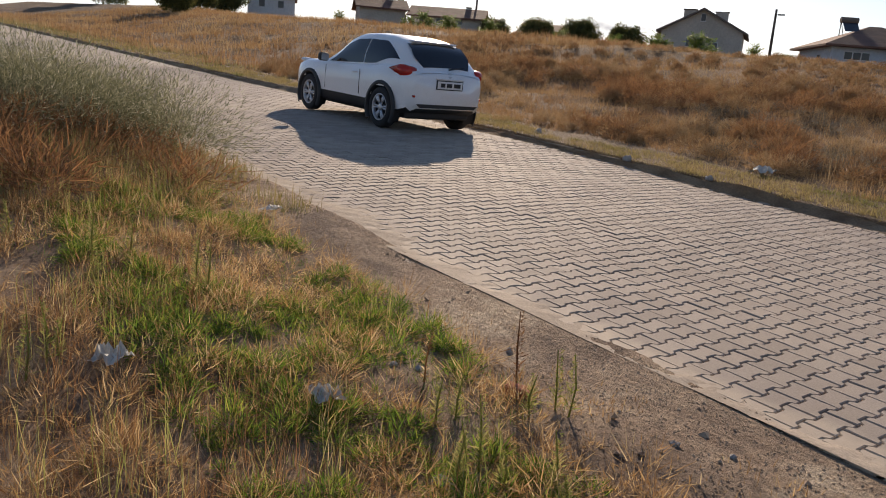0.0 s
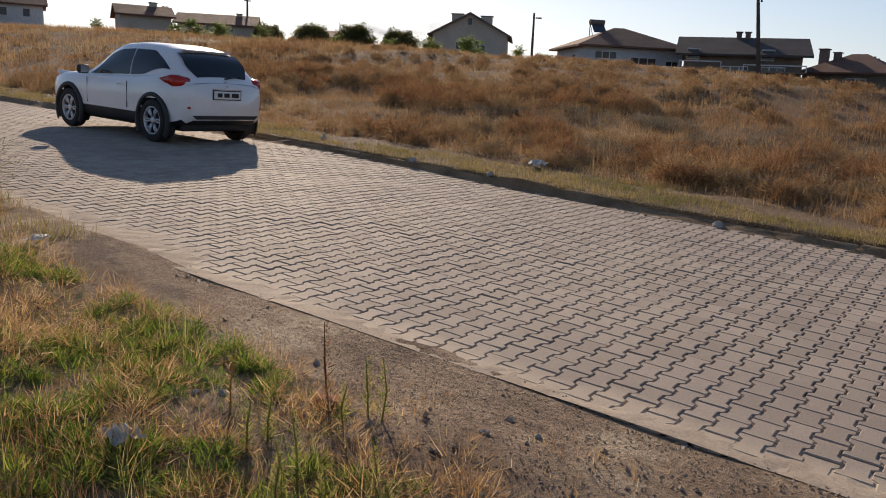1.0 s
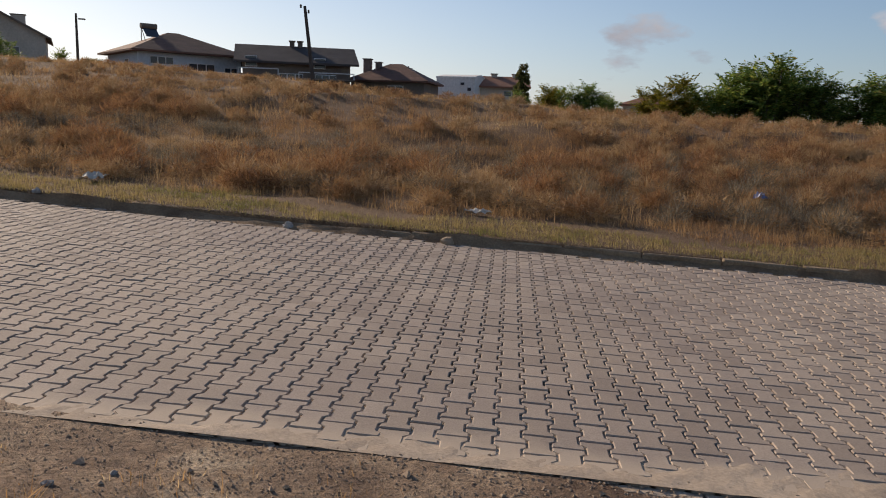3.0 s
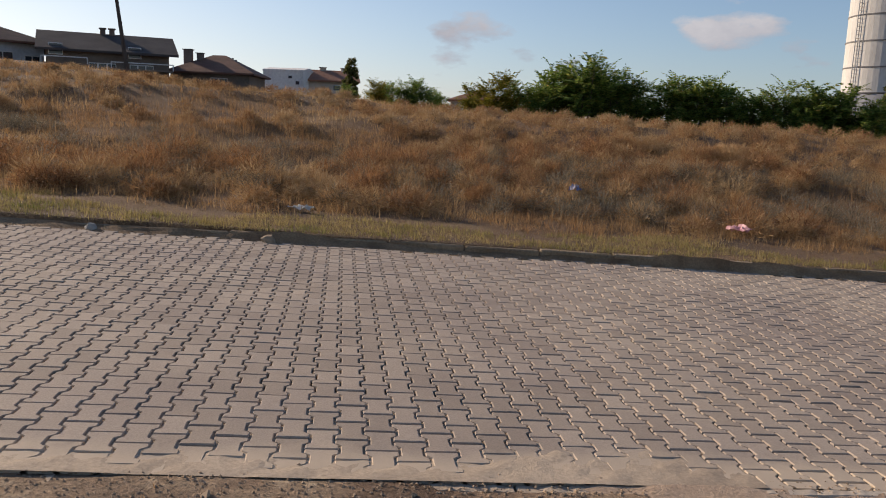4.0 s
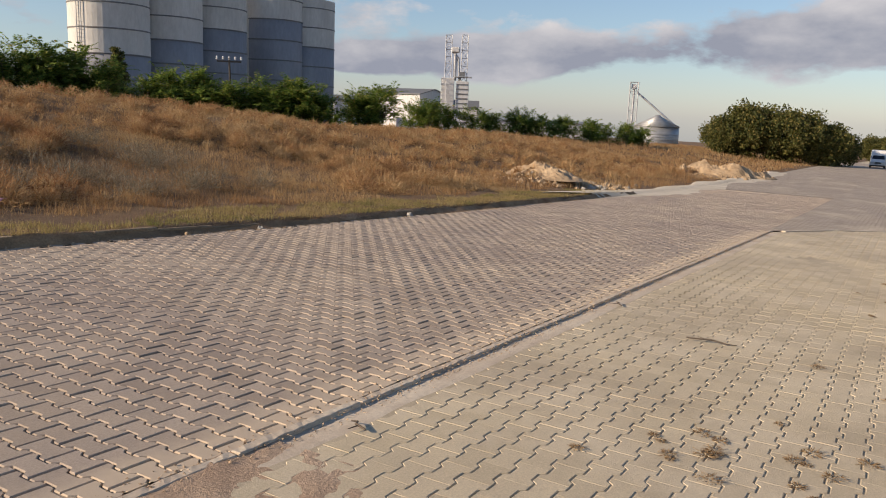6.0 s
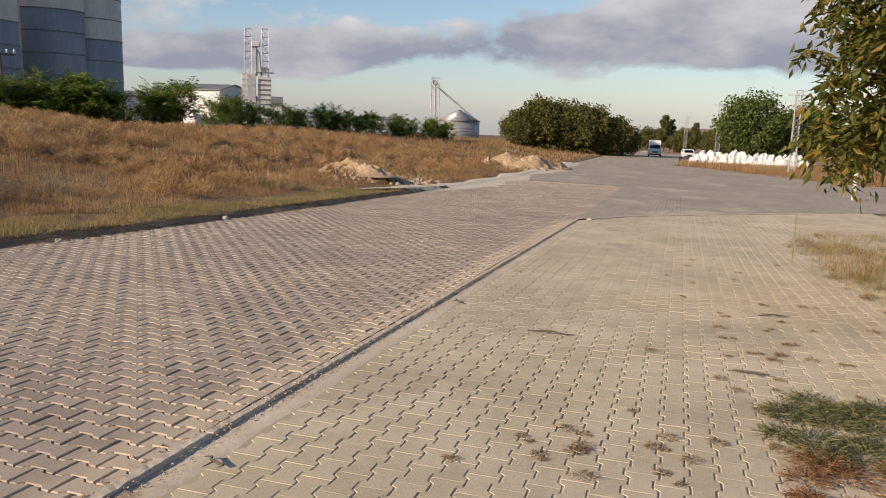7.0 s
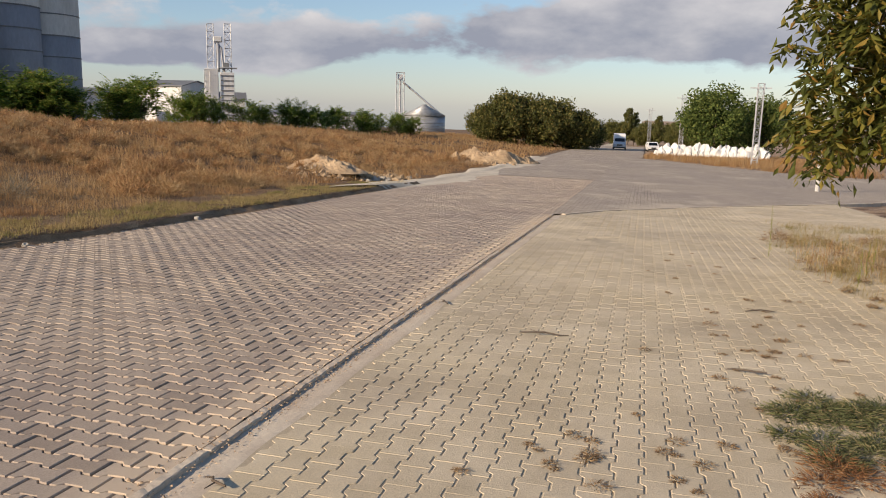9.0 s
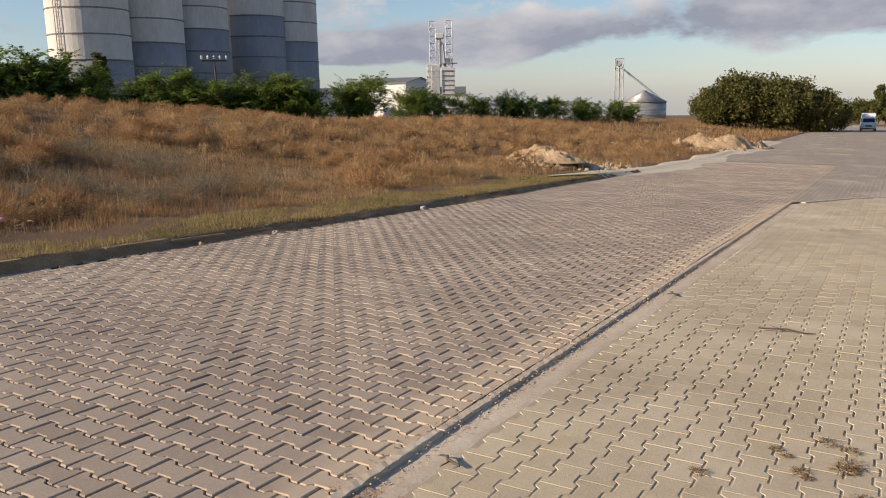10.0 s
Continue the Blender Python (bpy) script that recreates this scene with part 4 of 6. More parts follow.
rb = np.random.default_rng(77)
kinds = [frond_bush(60, 2.6, 2.4, M_FROND), frond_bush(61, 2.2, 2.6, M_FROND), frond_bush(62, 2.4, 2.2, M_FROND), frond_bush(63, 2.0, 2.0, M_FROND_Y)]
stand(kinds[0], 13.2, 42.0, 10, 1.25), stand(kinds[1], 15.2, 41.6, 80, 1.05), stand(kinds[2], 17.4, 41.0, 150, 1.05), stand(kinds[3], 8.6, 42.5, 0, 1.0)
# x, y, size: along the crest behind the field
for x, y, s in ((9.8, 43, 0.75), (11.2, 42.8, 0.9), (12.4, 43.2, 1.2), (14.2, 43, 1.1), (16.2, 42.2, 0.95), (18.6, 41, 0.95), (19.8, 40.5, 0.9), (21.0, 40.2, 0.88), (22.3, 39.4, 0.85), (23.5, 38.8, 0.95), (24.6, 38.4, 1.0), (25.6, 37.6, 0.9), (26.3, 37.0, 0.75),
                (34.5, 48.8, 0.85), (36, 48.4, 0.7), (37.5, 47.4, 1.0), (39, 46.4, 1.1), (40.4, 45, 1.1), (41.8, 43.8, 1.0), (43.2, 42.4, 1.1), (44.6, 41, 1.15), (45.6, 40, 1.1), (46.6, 38.8, 0.95), (50.5, 38.0, 1.15), (51.4, 37.6, 1.2)):
    put_copy(kinds[int(rb.integers(0, 3))], x, y, rb.uniform(0, 360), s * 1.1 * rb.uniform(0.88, 1.12))
    put_copy(kinds[int(rb.integers(0, 3))], x + 0.7, y + 0.9, rb.uniform(0, 360), s * 0.9 * rb.uniform(0.85, 1.1))
for x, y, s in ((7.6, 43.5, 0.7), (35.3, 48, 0.8), (2.6, 52, 0.7)):
    put_copy(kinds[3], x, y, rb.uniform(0, 360), s)
for k in range(22):
    t = k / 21
    put_copy(kinds[int(rb.integers(0, 3))], 62 + 36 * t + rb.normal(0, 0.8), 41 - 11 * t + rb.normal(0, 0.8), rb.uniform(0, 360), 0.85 + 0.25 * rb.uniform() - 0.1 * t)
for k in range(9):
    put_copy(kinds[int(rb.integers(0, 3))], 1.5 + 0.75 * k + rb.normal(0, 0.4), 55 + rb.normal(0, 2), rb.uniform(0, 360), rb.uniform(0.5, 0.85))
for k in range(14):
    put_copy(kinds[int(rb.integers(0, 3))], -26 - 3.6 * k + rb.normal(0, 1.2), 44 + rb.normal(0, 4), rb.uniform(0, 360), rb.uniform(0.4, 0.7))

# the large clump of trees beside the far road
clump = leafy_tree(70, 7.6, 9.0, M_DARKLEAF, 0.42, 120, 60, "tree", "broad dark green tree beside the far road", 0.4, 0.05)
stand(clump, 119, 21, 0)
for x, y, s in ((120, 15.5, 0.98), (118, 24, 0.72), (122, 11.5, 0.8), (126, 9.8, 0.62)):
    put_copy(clump, x, y, 57 * x, s)
M_MIDLEAF = grassy("mid_leaves", [(0.0, (0.04, 0.065, 0.016)), (0.6, (0.10, 0.145, 0.035)), (1.0, (0.19, 0.22, 0.06))], None, 0.5, 0.35)
corner_tree = leafy_tree(71, 6.2, 6.4, M_MIDLEAF, 0.26, 120, 60, "tree", "leafy green tree behind the white wall", 0.3, 0.12)
stand(corner_tree, 103, -7.4, 0, 1.35)
put_copy(corner_tree, 108, -13.6, 140, 1.2)
poplar = leafy_tree(72, 9.0, 2.6, M_DARKLEAF, 0.35, 60, 50, "poplar", "slim dark poplar far along the road", 0.25, 0.1)
stand(poplar, 190, 5.0, 0)
for x, y, s in ((193, 3.6, 0.9), (170, -1.6, 0.75), (-100, 70, 0.6), (0.65, 60, 0.42), (45, 60.4, 0.62)):
    put_copy(poplar, x, y, 91 * x, s)
for x, y, s in ((200, 8, 0.75), (185, 0.5, 0.7), (190, -6, 0.7), (160, -8, 0.75), (140, -9, 0.7), (150, -5, 0.55), (260, 30, 0.6), (255, 42, 0.5), (265, 50, 0.5), (210, 95, 0.5)):
    put_copy(clump, x, y, 31 * x, s)
for x, y, s in ((-52, 72, 0.5), (-57, 70, 0.45), (-62, 68, 0.5), (-67, 66, 0.45), (-72, 64, 0.4), (-95, 40, 0.6), (-88, 34, 0.5), (-100, 28, 0.6), (-70, 25, 0.35), (-43, 78, 0.3)):
    put_copy(clump, x, y, 47 * x, s)

# ---------------------------------------------------------------- the parked car
M_CARPAINT = surface("white_car_paint", (0.82, 0.815, 0.80), (0.87, 0.865, 0.85), 0.8, 60.0, 0.28, 0.0005, 0.04)
M_CARPAINT.node_tree.nodes["Principled BSDF"].inputs["Coat Weight"].default_value = 0.8
M_PLASTIC = surface("black_plastic", (0.018, 0.018, 0.019), (0.03, 0.03, 0.03), 4.0, 90.0, 0.6, 0.001, 0.2)
M_GLASSY = surface("tinted_glass", (0.010, 0.013, 0.018), (0.014, 0.018, 0.024), 1.0, 30.0, 0.14, 0.0, 0.05)
M_RUBBER = surface("tyre_rubber", (0.017, 0.016, 0.016), (0.032, 0.030, 0.028), 3.0, 40.0, 0.85, 0.002, 0.3)
M_ALLOY = surface("alloy_metal", (0.52, 0.52, 0.53), (0.62, 0.62, 0.63), 4.0, 60.0, 0.4, 0.0005, 0.1, 0.85)
M_REDLAMP = surface("red_lamp_plastic", (0.42, 0.02, 0.015), (0.58, 0.04, 0.02), 6.0, 60.0, 0.22, 0.0, 0.1)
M_PLATE = surface("plate_white", (0.70, 0.70, 0.69), (0.78, 0.78, 0.77), 2.0, 60.0, 0.5, 0.0005, 0.05)
M_DARKBAR = surface("dark_print", (0.02, 0.02, 0.022), (0.03, 0.03, 0.03), 2.0, 60.0, 0.6, 0.0, 0.05)
M_CLEARLAMP = surface("clear_lamp", (0.6, 0.62, 0.64), (0.7, 0.7, 0.72), 5.0, 40.0, 0.15, 0.0, 0.1)


def curve(x, table):
    """Smooth interpolation through (position, value) pairs."""
    xs_, ys_ = np.array(table).T
    fine = np.linspace(xs_[0], xs_[-1], 300)
    v = np.interp(fine, xs_, ys_)
    k = np.hanning(25)
    v = np.convolve(np.pad(v, 12, mode="edge"), k / k.sum(), "valid")
    return float(np.interp(x, fine, v))


BODY_W = [(-0.74, 0.64), (-0.66, 0.79), (-0.4, 0.875), (0, 0.89), (0.6, 0.868), (1.3, 0.862), (2.0, 0.872), (2.53, 0.89), (3.0, 0.87), (3.25, 0.78), (3.40, 0.55)]
BODY_BELT = [(-0.74, 0.90), (-0.5, 1.0), (0, 1.04), (0.6, 0.99), (1.4, 0.955), (2.2, 0.95), (2.8, 0.92), (3.2, 0.82), (3.40, 0.70)]
BODY_LOW = [(-0.74, 0.44), (-0.6, 0.33), (-0.3, 0.27), (0.4, 0.24), (2.2, 0.24), (3.0, 0.25), (3.3, 0.30), (3.40, 0.38)]
ROOF = [(-0.70, 0.98), (-0.55, 1.13), (-0.35, 1.36), (-0.1, 1.50), (0.3, 1.56), (0.8, 1.57), (1.2, 1.54), (1.5, 1.43), (1.85, 1.22), (2.2, 1.01)]
ROOF_W = [(-0.70, 0.66), (-0.35, 0.56), (0, 0.56), (0.6, 0.60), (1.2, 0.60), (1.7, 0.62), (2.2, 0.68)]


def body_section(x):
    w, b, l = curve(x, BODY_W), curve(x, BODY_BELT), curve(x, BODY_LOW)
    top = b + 0.05
    half = [(0, l), (w * 0.85, l), (w * 0.965, l + 0.06), (w * 0.985, l + 0.2), (w * 0.99, l + 0.28), (w, 0.5 * (l + b) + 0.05), (w * 0.995, 0.72 * b + 0.28 * l + 0.03), (w * 0.965, b - 0.02), (w * 0.90, b + 0.025), (w * 0.72, top), (w * 0.4, top + 0.02), (0, top + 0.028)]
    return half


def cabin_point(x, s):
    """On the cabin's side: s = 0 at the belt, 1 at the roof's edge."""
    w, b = curve(x, BODY_W), curve(x, BODY_BELT)
    rw, rz = curve(x, ROOF_W), curve(x, ROOF)
    y0, z0, y1, z1 = w * 0.90, b + 0.02, rw, rz - 0.05
    bulge = 0.035 * math.sin(math.pi * s)
    return y0 + (y1 - y0) * s + bulge, z0 + (z1 - z0) * s


def cabin_section(x):
    half = [cabin_point(x, s) for s in (0, 0.25, 0.5, 0.75, 1.0)]
    rw, rz = curve(x, ROOF_W), curve(x, ROOF)
    return half + [(rw * 0.86, rz - 0.018), (rw * 0.5, rz), (0, rz + 0.006)]


def loft(bm, xs_, section, keep=None):
    rows = []
    for x in xs_:
        half = section(x)
        pts = [(x, y, z) for y, z in half] + [(x, -y, z) for y, z in half[::-1][1:]]
        rows.append([bm.verts.new(p) for p in pts])
    for a, b in zip(rows, rows[1:]):
        for k in range(len(a) - 1):
            f = (a[k], b[k], b[k + 1], a[k + 1])
            c = sum((v.co for v in f), Vector()) / 4
            if keep is None or keep(c):
                bm.faces.new(f)
    return rows


def in_arch(c):
    return abs(c.y) > 0.55 and any(math.hypot(c.x - wx, c.z - 0.34) < 0.405 for wx in (0, 2.53))


def build_car():
    car = thing("car", -11.6, 8.3, 0, 0, "white small crossover car parked on the block road", "car")
    car.matrix_world = pose(-11.6, 8.3, float(road_z(-11.6, 8.3)) + 0.004, 0, 2.4, 0) @ pose(0, 0, 0, 0, 0, 179.0) @ Matrix.Scale(1.04, 4)
    stations = np.linspace(-0.74, 3.40, 96)
    bm = bmesh.new()
    rows = loft(bm, stations, body_section, lambda c: not in_arch(c) and c.z > 0.39)
    bm.faces.new(rows[0][2:-2])
    bm.faces.new(rows[-1][2:-2][::-1])
    bmesh.ops.delete(bm, geom=[v for v in bm.verts if not v.link_faces], context="VERTS")
    body = part("body", bm, M_CARPAINT, car, "glossy white painted body", True)
    bm = bmesh.new()
    rows = loft(bm, stations, body_section, lambda c: not in_arch(c) and c.z <= 0.39)
    bm.faces.new(rows[0][:3] + rows[0][-3:])
    bm.faces.new((rows[-1][:3] + rows[-1][-3:])[::-1])
    bmesh.ops.delete(bm, geom=[v for v in bm.verts if not v.link_faces], context="VERTS")
    part("cladding", bm, M_PLASTIC, car, "black plastic lower cladding", True)
    bm = bmesh.new()
    loft(bm, np.linspace(-0.70, 2.2, 60), cabin_section)
    part("roof", bm, M_CARPAINT, car, "rounded white roof and pillars", True)
    part("underbody", boxes(((1.3, 0, 0.42), (3.6, 1.36, 0.42)), bevel=0.03), M_PLASTIC, car)
    # side windows, from the belt to the roof's edge
    for sgn in (1, -1):
        for name, x0, x1 in (("front_window", 0.78, 1.95), ("rear_window", -0.28, 0.75)):
            bm = bmesh.new()
            prev = None
            for x in np.linspace(x0, x1, 14):
                hi = min(0.86, 0.9 * (1.98 - x) / 0.45) if name[0] == "f" else min(0.86, 0.42 + (x + 0.28) * 0.85)
                lo = 0.05 if name[0] == "f" else 0.05 + max(0, 0.35 - x) * 0.55
                col = []
                for s in np.linspace(lo, max(hi, lo + 0.02), 6):
                    y, z = cabin_point(x, s)
                    col.append(bm.verts.new((x, sgn * (y + 0.006), z)))
                if prev:
                    for k in range(5):
                        bm.faces.new((prev[k], col[k], col[k + 1], prev[k + 1]))
                prev = col
            bmesh.ops.recalc_face_normals(bm, faces=bm.faces)
            part(name, bm, M_GLASSY, car, "dark tinted side window", True)
    for name, x0, x1, wide in (("tailgate_window", -0.60, -0.20, 0.90), ("windscreen", 1.42, 2.08, 0.93)):
        bm = bmesh.new()
        prev = None
        for x in np.linspace(x0, x1, 10):
            rw, rz = curve(x, ROOF_W), curve(x, ROOF)
            shrink = 1.0 if name[0] == "w" else 0.80 + 0.35 * min(1, (x + 0.62) / 0.2)
            row = [bm.verts.new((x - 0.006, rw * wide * min(shrink, 1.12) * u, rz + 0.008 - 0.022 * u * u)) for u in np.linspace(-1, 1, 9)]
            if prev:
                for k in range(8):
                    bm.faces.new((prev[k], row[k], row[k + 1], prev[k + 1]))
            prev = row
        part(name, bm, M_GLASSY, car, "dark tinted glass", True)
    # wheels in flared black arches
    for wx in (0, 2.53):
        for sgn in (1, -1):
            wheel = part("wheel", lathe(bmesh.new(), [(0.06, 0.0), (0.06, 0.02)], 12), M_ALLOY, car)
            wheel.matrix_local = Matrix.Translation((wx, sgn * 0.80, 0.34)) @ Matrix.Rotation(radians(-90 * sgn), 4, "X")
            bm = bmesh.new()
            prof = [(0.225, -0.10), (0.225, 0.085), (0.245, 0.098), (0.315, 0.095), (0.338, 0.07), (0.342, 0.0), (0.338, -0.08), (0.31, -0.11), (0.225, -0.10)]
            made = [[bm.verts.new((r_ * math.cos(k * math.tau / 40), r_ * math.sin(k * math.tau / 40), z)) for k in range(40)] for r_, z in prof]
            for a, b in zip(made, made[1:]):
                for k in range(40):
                    bm.faces.new((a[k], a[(k + 1) % 40], b[(k + 1) % 40], b[k]))
            part("tyre", bm, M_RUBBER, wheel, "black rubber tyre", True)
            bm = bmesh.new()
            for k in range(6):
                a = k * math.tau / 6
                for da in (-0.14, 0.14):
                    c, s = math.cos(a + da), math.sin(a + da)
                    tube(bm, [(0.05 * c, 0.05 * s, 0.05), (0.14 * c, 0.14 * s, 0.07), (0.222 * math.cos(a + da * 0.75), 0.222 * math.sin(a + da * 0.75), 0.062)], [0.017, 0.019, 0.022], 6)
            lathe(bm, [(0.055, 0.03), (0.06, 0.07), (0.04, 0.078)], 16)
            prof = [(0.226, 0.02), (0.226, 0.09), (0.205, 0.082), (0.205, 0.02)]
            made = [[bm.verts.new((r_ * math.cos(k * math.tau / 32), r_ * math.sin(k * math.tau / 32), z)) for k in range(32)] for r_, z in prof]
            for a, b in zip(made, made[1:]):
                for k in range(32):
                    bm.faces.new((a[k], a[(k + 1) % 32], b[(k + 1) % 32], b[k]))
            part("rim", bm, M_ALLOY, wheel, "silver six-spoke alloy rim", True)
            part("brake_disc", lathe(bmesh.new(), [(0.2, -0.02), (0.2, 0.01)], 24), M_PLASTIC, wheel)
            bm = bmesh.new()
            ring = []
            for k in range(27):
                a = radians(-32 + k * 244 / 26)
                ring.append([bm.verts.new((wx + r_ * math.cos(a), sgn * y, 0.34 + r_ * math.sin(a))) for r_, y in ((0.385, 0.70), (0.385, 0.905), (0.40, 0.912), (0.445, 0.902), (0.455, 0.87))])
            for a, b in zip(ring, ring[1:]):
                for k in range(4):
                    bm.faces.new((a[k], a[k + 1], b[k + 1], b[k]))
            bmesh.ops.recalc_face_normals(bm, faces=bm.faces)
            part("wheel_arch", bm, M_PLASTIC, car, "black plastic wheel arch", True)
    # lamps, plate, mirrors and small fittings
    for sgn in (1, -1):
        bm = bmesh.new()
        outline = [(-0.62, 0.93), (-0.60, 1.05), (-0.46, 1.09), (-0.16, 1.015), (-0.30, 0.965), (-0.48, 0.90)]
        outer = [bm.verts.new((x, sgn * (curve(x, BODY_W) * 0.975 + (0.012 if x > -0.55 else 0.02)), z)) for x, z in outline]
        inner = [bm.verts.new((x - 0.03 if x < -0.5 else x, sgn * (curve(x, BODY_W) * 0.975 - 0.16), z)) for x, z in outline]
        bm.faces.new(outer), bm.faces.new(inner[::-1])
        for k in range(6):
            bm.faces.new((outer[k], outer[(k + 1) % 6], inner[(k + 1) % 6], inner[k]))
        bmesh.ops.recalc_face_normals(bm, faces=bm.faces)
        bmesh.ops.bevel(bm, geom=list(bm.edges), offset=0.008, segments=2, affect="EDGES")
        part("tail_light", bm, M_REDLAMP, car, "red boomerang-shaped tail light", True)
        bm = boxes(((2.98, sgn * 0.70, 0.93), (0.30, 0.18, 0.07)), bevel=0.03)
        part("head_light", bm, M_CLEARLAMP, car)
        part("reflector", boxes(((-0.715, sgn * 0.64, 0.60), (0.03, 0.16, 0.035)), bevel=0.006), M_REDLAMP, car, "small red bumper reflector")
        bm = boxes(((1.86, sgn * 0.98, 1.04), (0.12, 0.20, 0.15)), bevel=0.035)
        mirror = part("door_mirror", bm, M_PLASTIC, car, "black door mirror", True)
        part("mirror_glass", boxes(((1.797, sgn * 0.98, 1.04), (0.006, 0.15, 0.11))), M_ALLOY, mirror)
        part("door_handle", boxes(((0.92, sgn * 0.868, 0.86), (0.17, 0.03, 0.025)), bevel=0.008), M_CARPAINT, car)
        # door gaps
        for gx_ in (0.74, 1.95):
            part("door_gap", boxes(((gx_, sgn * 0.866, 0.70), (0.004, 0.012, 0.42))), M_PLASTIC, car)
    plate = part("number_plate", boxes(((-0.755, 0, 0.81), (0.02, 0.52, 0.125)), bevel=0.004), M_PLATE, car, "white number plate in a dark frame")
    part("plate_frame", boxes(((-0.748, 0, 0.81), (0.016, 0.56, 0.155)), bevel=0.004), M_PLASTIC, plate)
    for c, w in ((-0.155, 0.09), (-0.02, 0.11), (0.145, 0.14)):
        part("plate_print", boxes(((-0.768, -c, 0.81), (0.004, w, 0.065))), M_DARKBAR, plate)
    part("tailgate_handle", boxes(((-0.735, 0, 0.91), (0.04, 0.60, 0.03)), bevel=0.008), M_CARPAINT, car)
    part("badge", lathe(bmesh.new(), [(0.05, 0), (0.045, 0.012)], 16), M_ALLOY, car).matrix_local = Matrix.Translation((-0.725, 0, 0.975)) @ Matrix.Rotation(radians(-80), 4, "Y")
    part("wiper", tube(bmesh.new(), [(-0.655, -0.02, 1.065), (-0.63, -0.25, 1.10), (-0.60, -0.40, 1.125)], [0.014, 0.010, 0.007], 6), M_PLASTIC, car)
    part("spoiler", boxes(((-0.15, 0, 1.475), (0.14, 0.94, 0.03)), bevel=0.012), M_CARPAINT, car)
    part("aerial", tube(bmesh.new(), [(0.02, 0, 1.53), (-0.06, 0, 1.60)], [0.008, 0.004], 6), M_PLASTIC, car)
    return car


build_car()

# ---------------------------------------------------------------- houses
M_BEIGE = surface("beige_render", (0.48, 0.42, 0.34), (0.60, 0.53, 0.44), 0.5, 6.0, 0.92, 0.005)
M_WHITEWALL = surface("white_render", (0.70, 0.69, 0.66), (0.82, 0.81, 0.78), 0.4, 5.0, 0.9, 0.005)
M_BLUEWALL = surface("pale_blue_render", (0.52, 0.56, 0.59), (0.62, 0.66, 0.69), 0.4, 5.0, 0.9, 0.005)
M_BROWNWALL = surface("brown_render", (0.15, 0.115, 0.09), (0.22, 0.175, 0.14), 0.5, 6.0, 0.9, 0.005)
M_TILES = surface("brown_roof_tiles", (0.15, 0.075, 0.05), (0.24, 0.115, 0.075), 0.8, 9.0, 0.85, 0.03, 0.35, 0.0, (1, 1, 4))
M_REDTILES = surface("red_roof_tiles", (0.28, 0.12, 0.07), (0.36, 0.165, 0.10), 0.8, 9.0, 0.85, 0.03, 0.35, 0.0, (1, 1, 4))
M_DARKROOF = surface("dark_roof", (0.055, 0.045, 0.042), (0.09, 0.075, 0.068), 0.7, 8.0, 0.85, 0.02, 0.3)
M_PANE = surface("window_glass", (0.03, 0.035, 0.045), (0.05, 0.06, 0.07), 1.0, 10.0, 0.12, 0.0, 0.1)
M_FRAME = surface("window_frame", (0.62, 0.61, 0.59), (0.70, 0.69, 0.67), 1.0, 10.0, 0.6, 0.001, 0.1)


def roof_gable(w, d, h, rise, eave, thick=0.18, ridge_x=True):
    bm = bmesh.new()
    W, D = w / 2 + eave, d / 2 + eave
    if not ridge_x:
        W, D = D, W
    k = rise / (D - eave)
    for dz in (0.0,):
        low = h - k * eave
        pts = [(-W, -D, low), (W, -D, low), (W, 0, h + rise), (-W, 0, h + rise), (-W, D, low), (W, D, low)]
        up = [(x, y, z + thick) for x, y, z in pts]
        if not ridge_x:
            pts, up = [(y, -x, z) for x, y, z in pts], [(y, -x, z) for x, y, z in up]
        a, b = [bm.verts.new(p) for p in pts], [bm.verts.new(p) for p in up]
        for q in ((0, 1, 2, 3), (3, 2, 5, 4)):
            bm.faces.new([b[i] for i in q])
            bm.faces.new([a[i] for i in q[::-1]])
        for i, j in ((0, 1), (1, 2), (2, 5), (5, 4), (4, 3), (3, 0)):
            bm.faces.new((a[i], a[j], b[j], b[i]))
    bmesh.ops.recalc_face_normals(bm, faces=bm.faces)
    return bm


def roof_hip(w, d, h, rise, eave, ridge):
    bm = bmesh.new()
    W, D, r = w / 2 + eave, d / 2 + eave, ridge / 2
    base = [bm.verts.new((x, y, h)) for x, y in ((-W, -D), (W, -D), (W, D), (-W, D))]
    rim = [bm.verts.new((x, y, h + 0.16)) for x, y in ((-W, -D), (W, -D), (W, D), (-W, D))]
    t0, t1 = bm.verts.new((-r, 0, h + rise)), bm.verts.new((r, 0, h + rise))
    bm.faces.new(base[::-1])
    for i in range(4):
        bm.faces.new((base[i], base[(i + 1) % 4], rim[(i + 1) % 4], rim[i]))
    bm.faces.new((rim[0], rim[1], t1, t0)), bm.faces.new((rim[1], rim[2], t1)), bm.faces.new((rim[2], rim[3], t0, t1)), bm.faces.new((rim[3], rim[0], t0))
    return bm


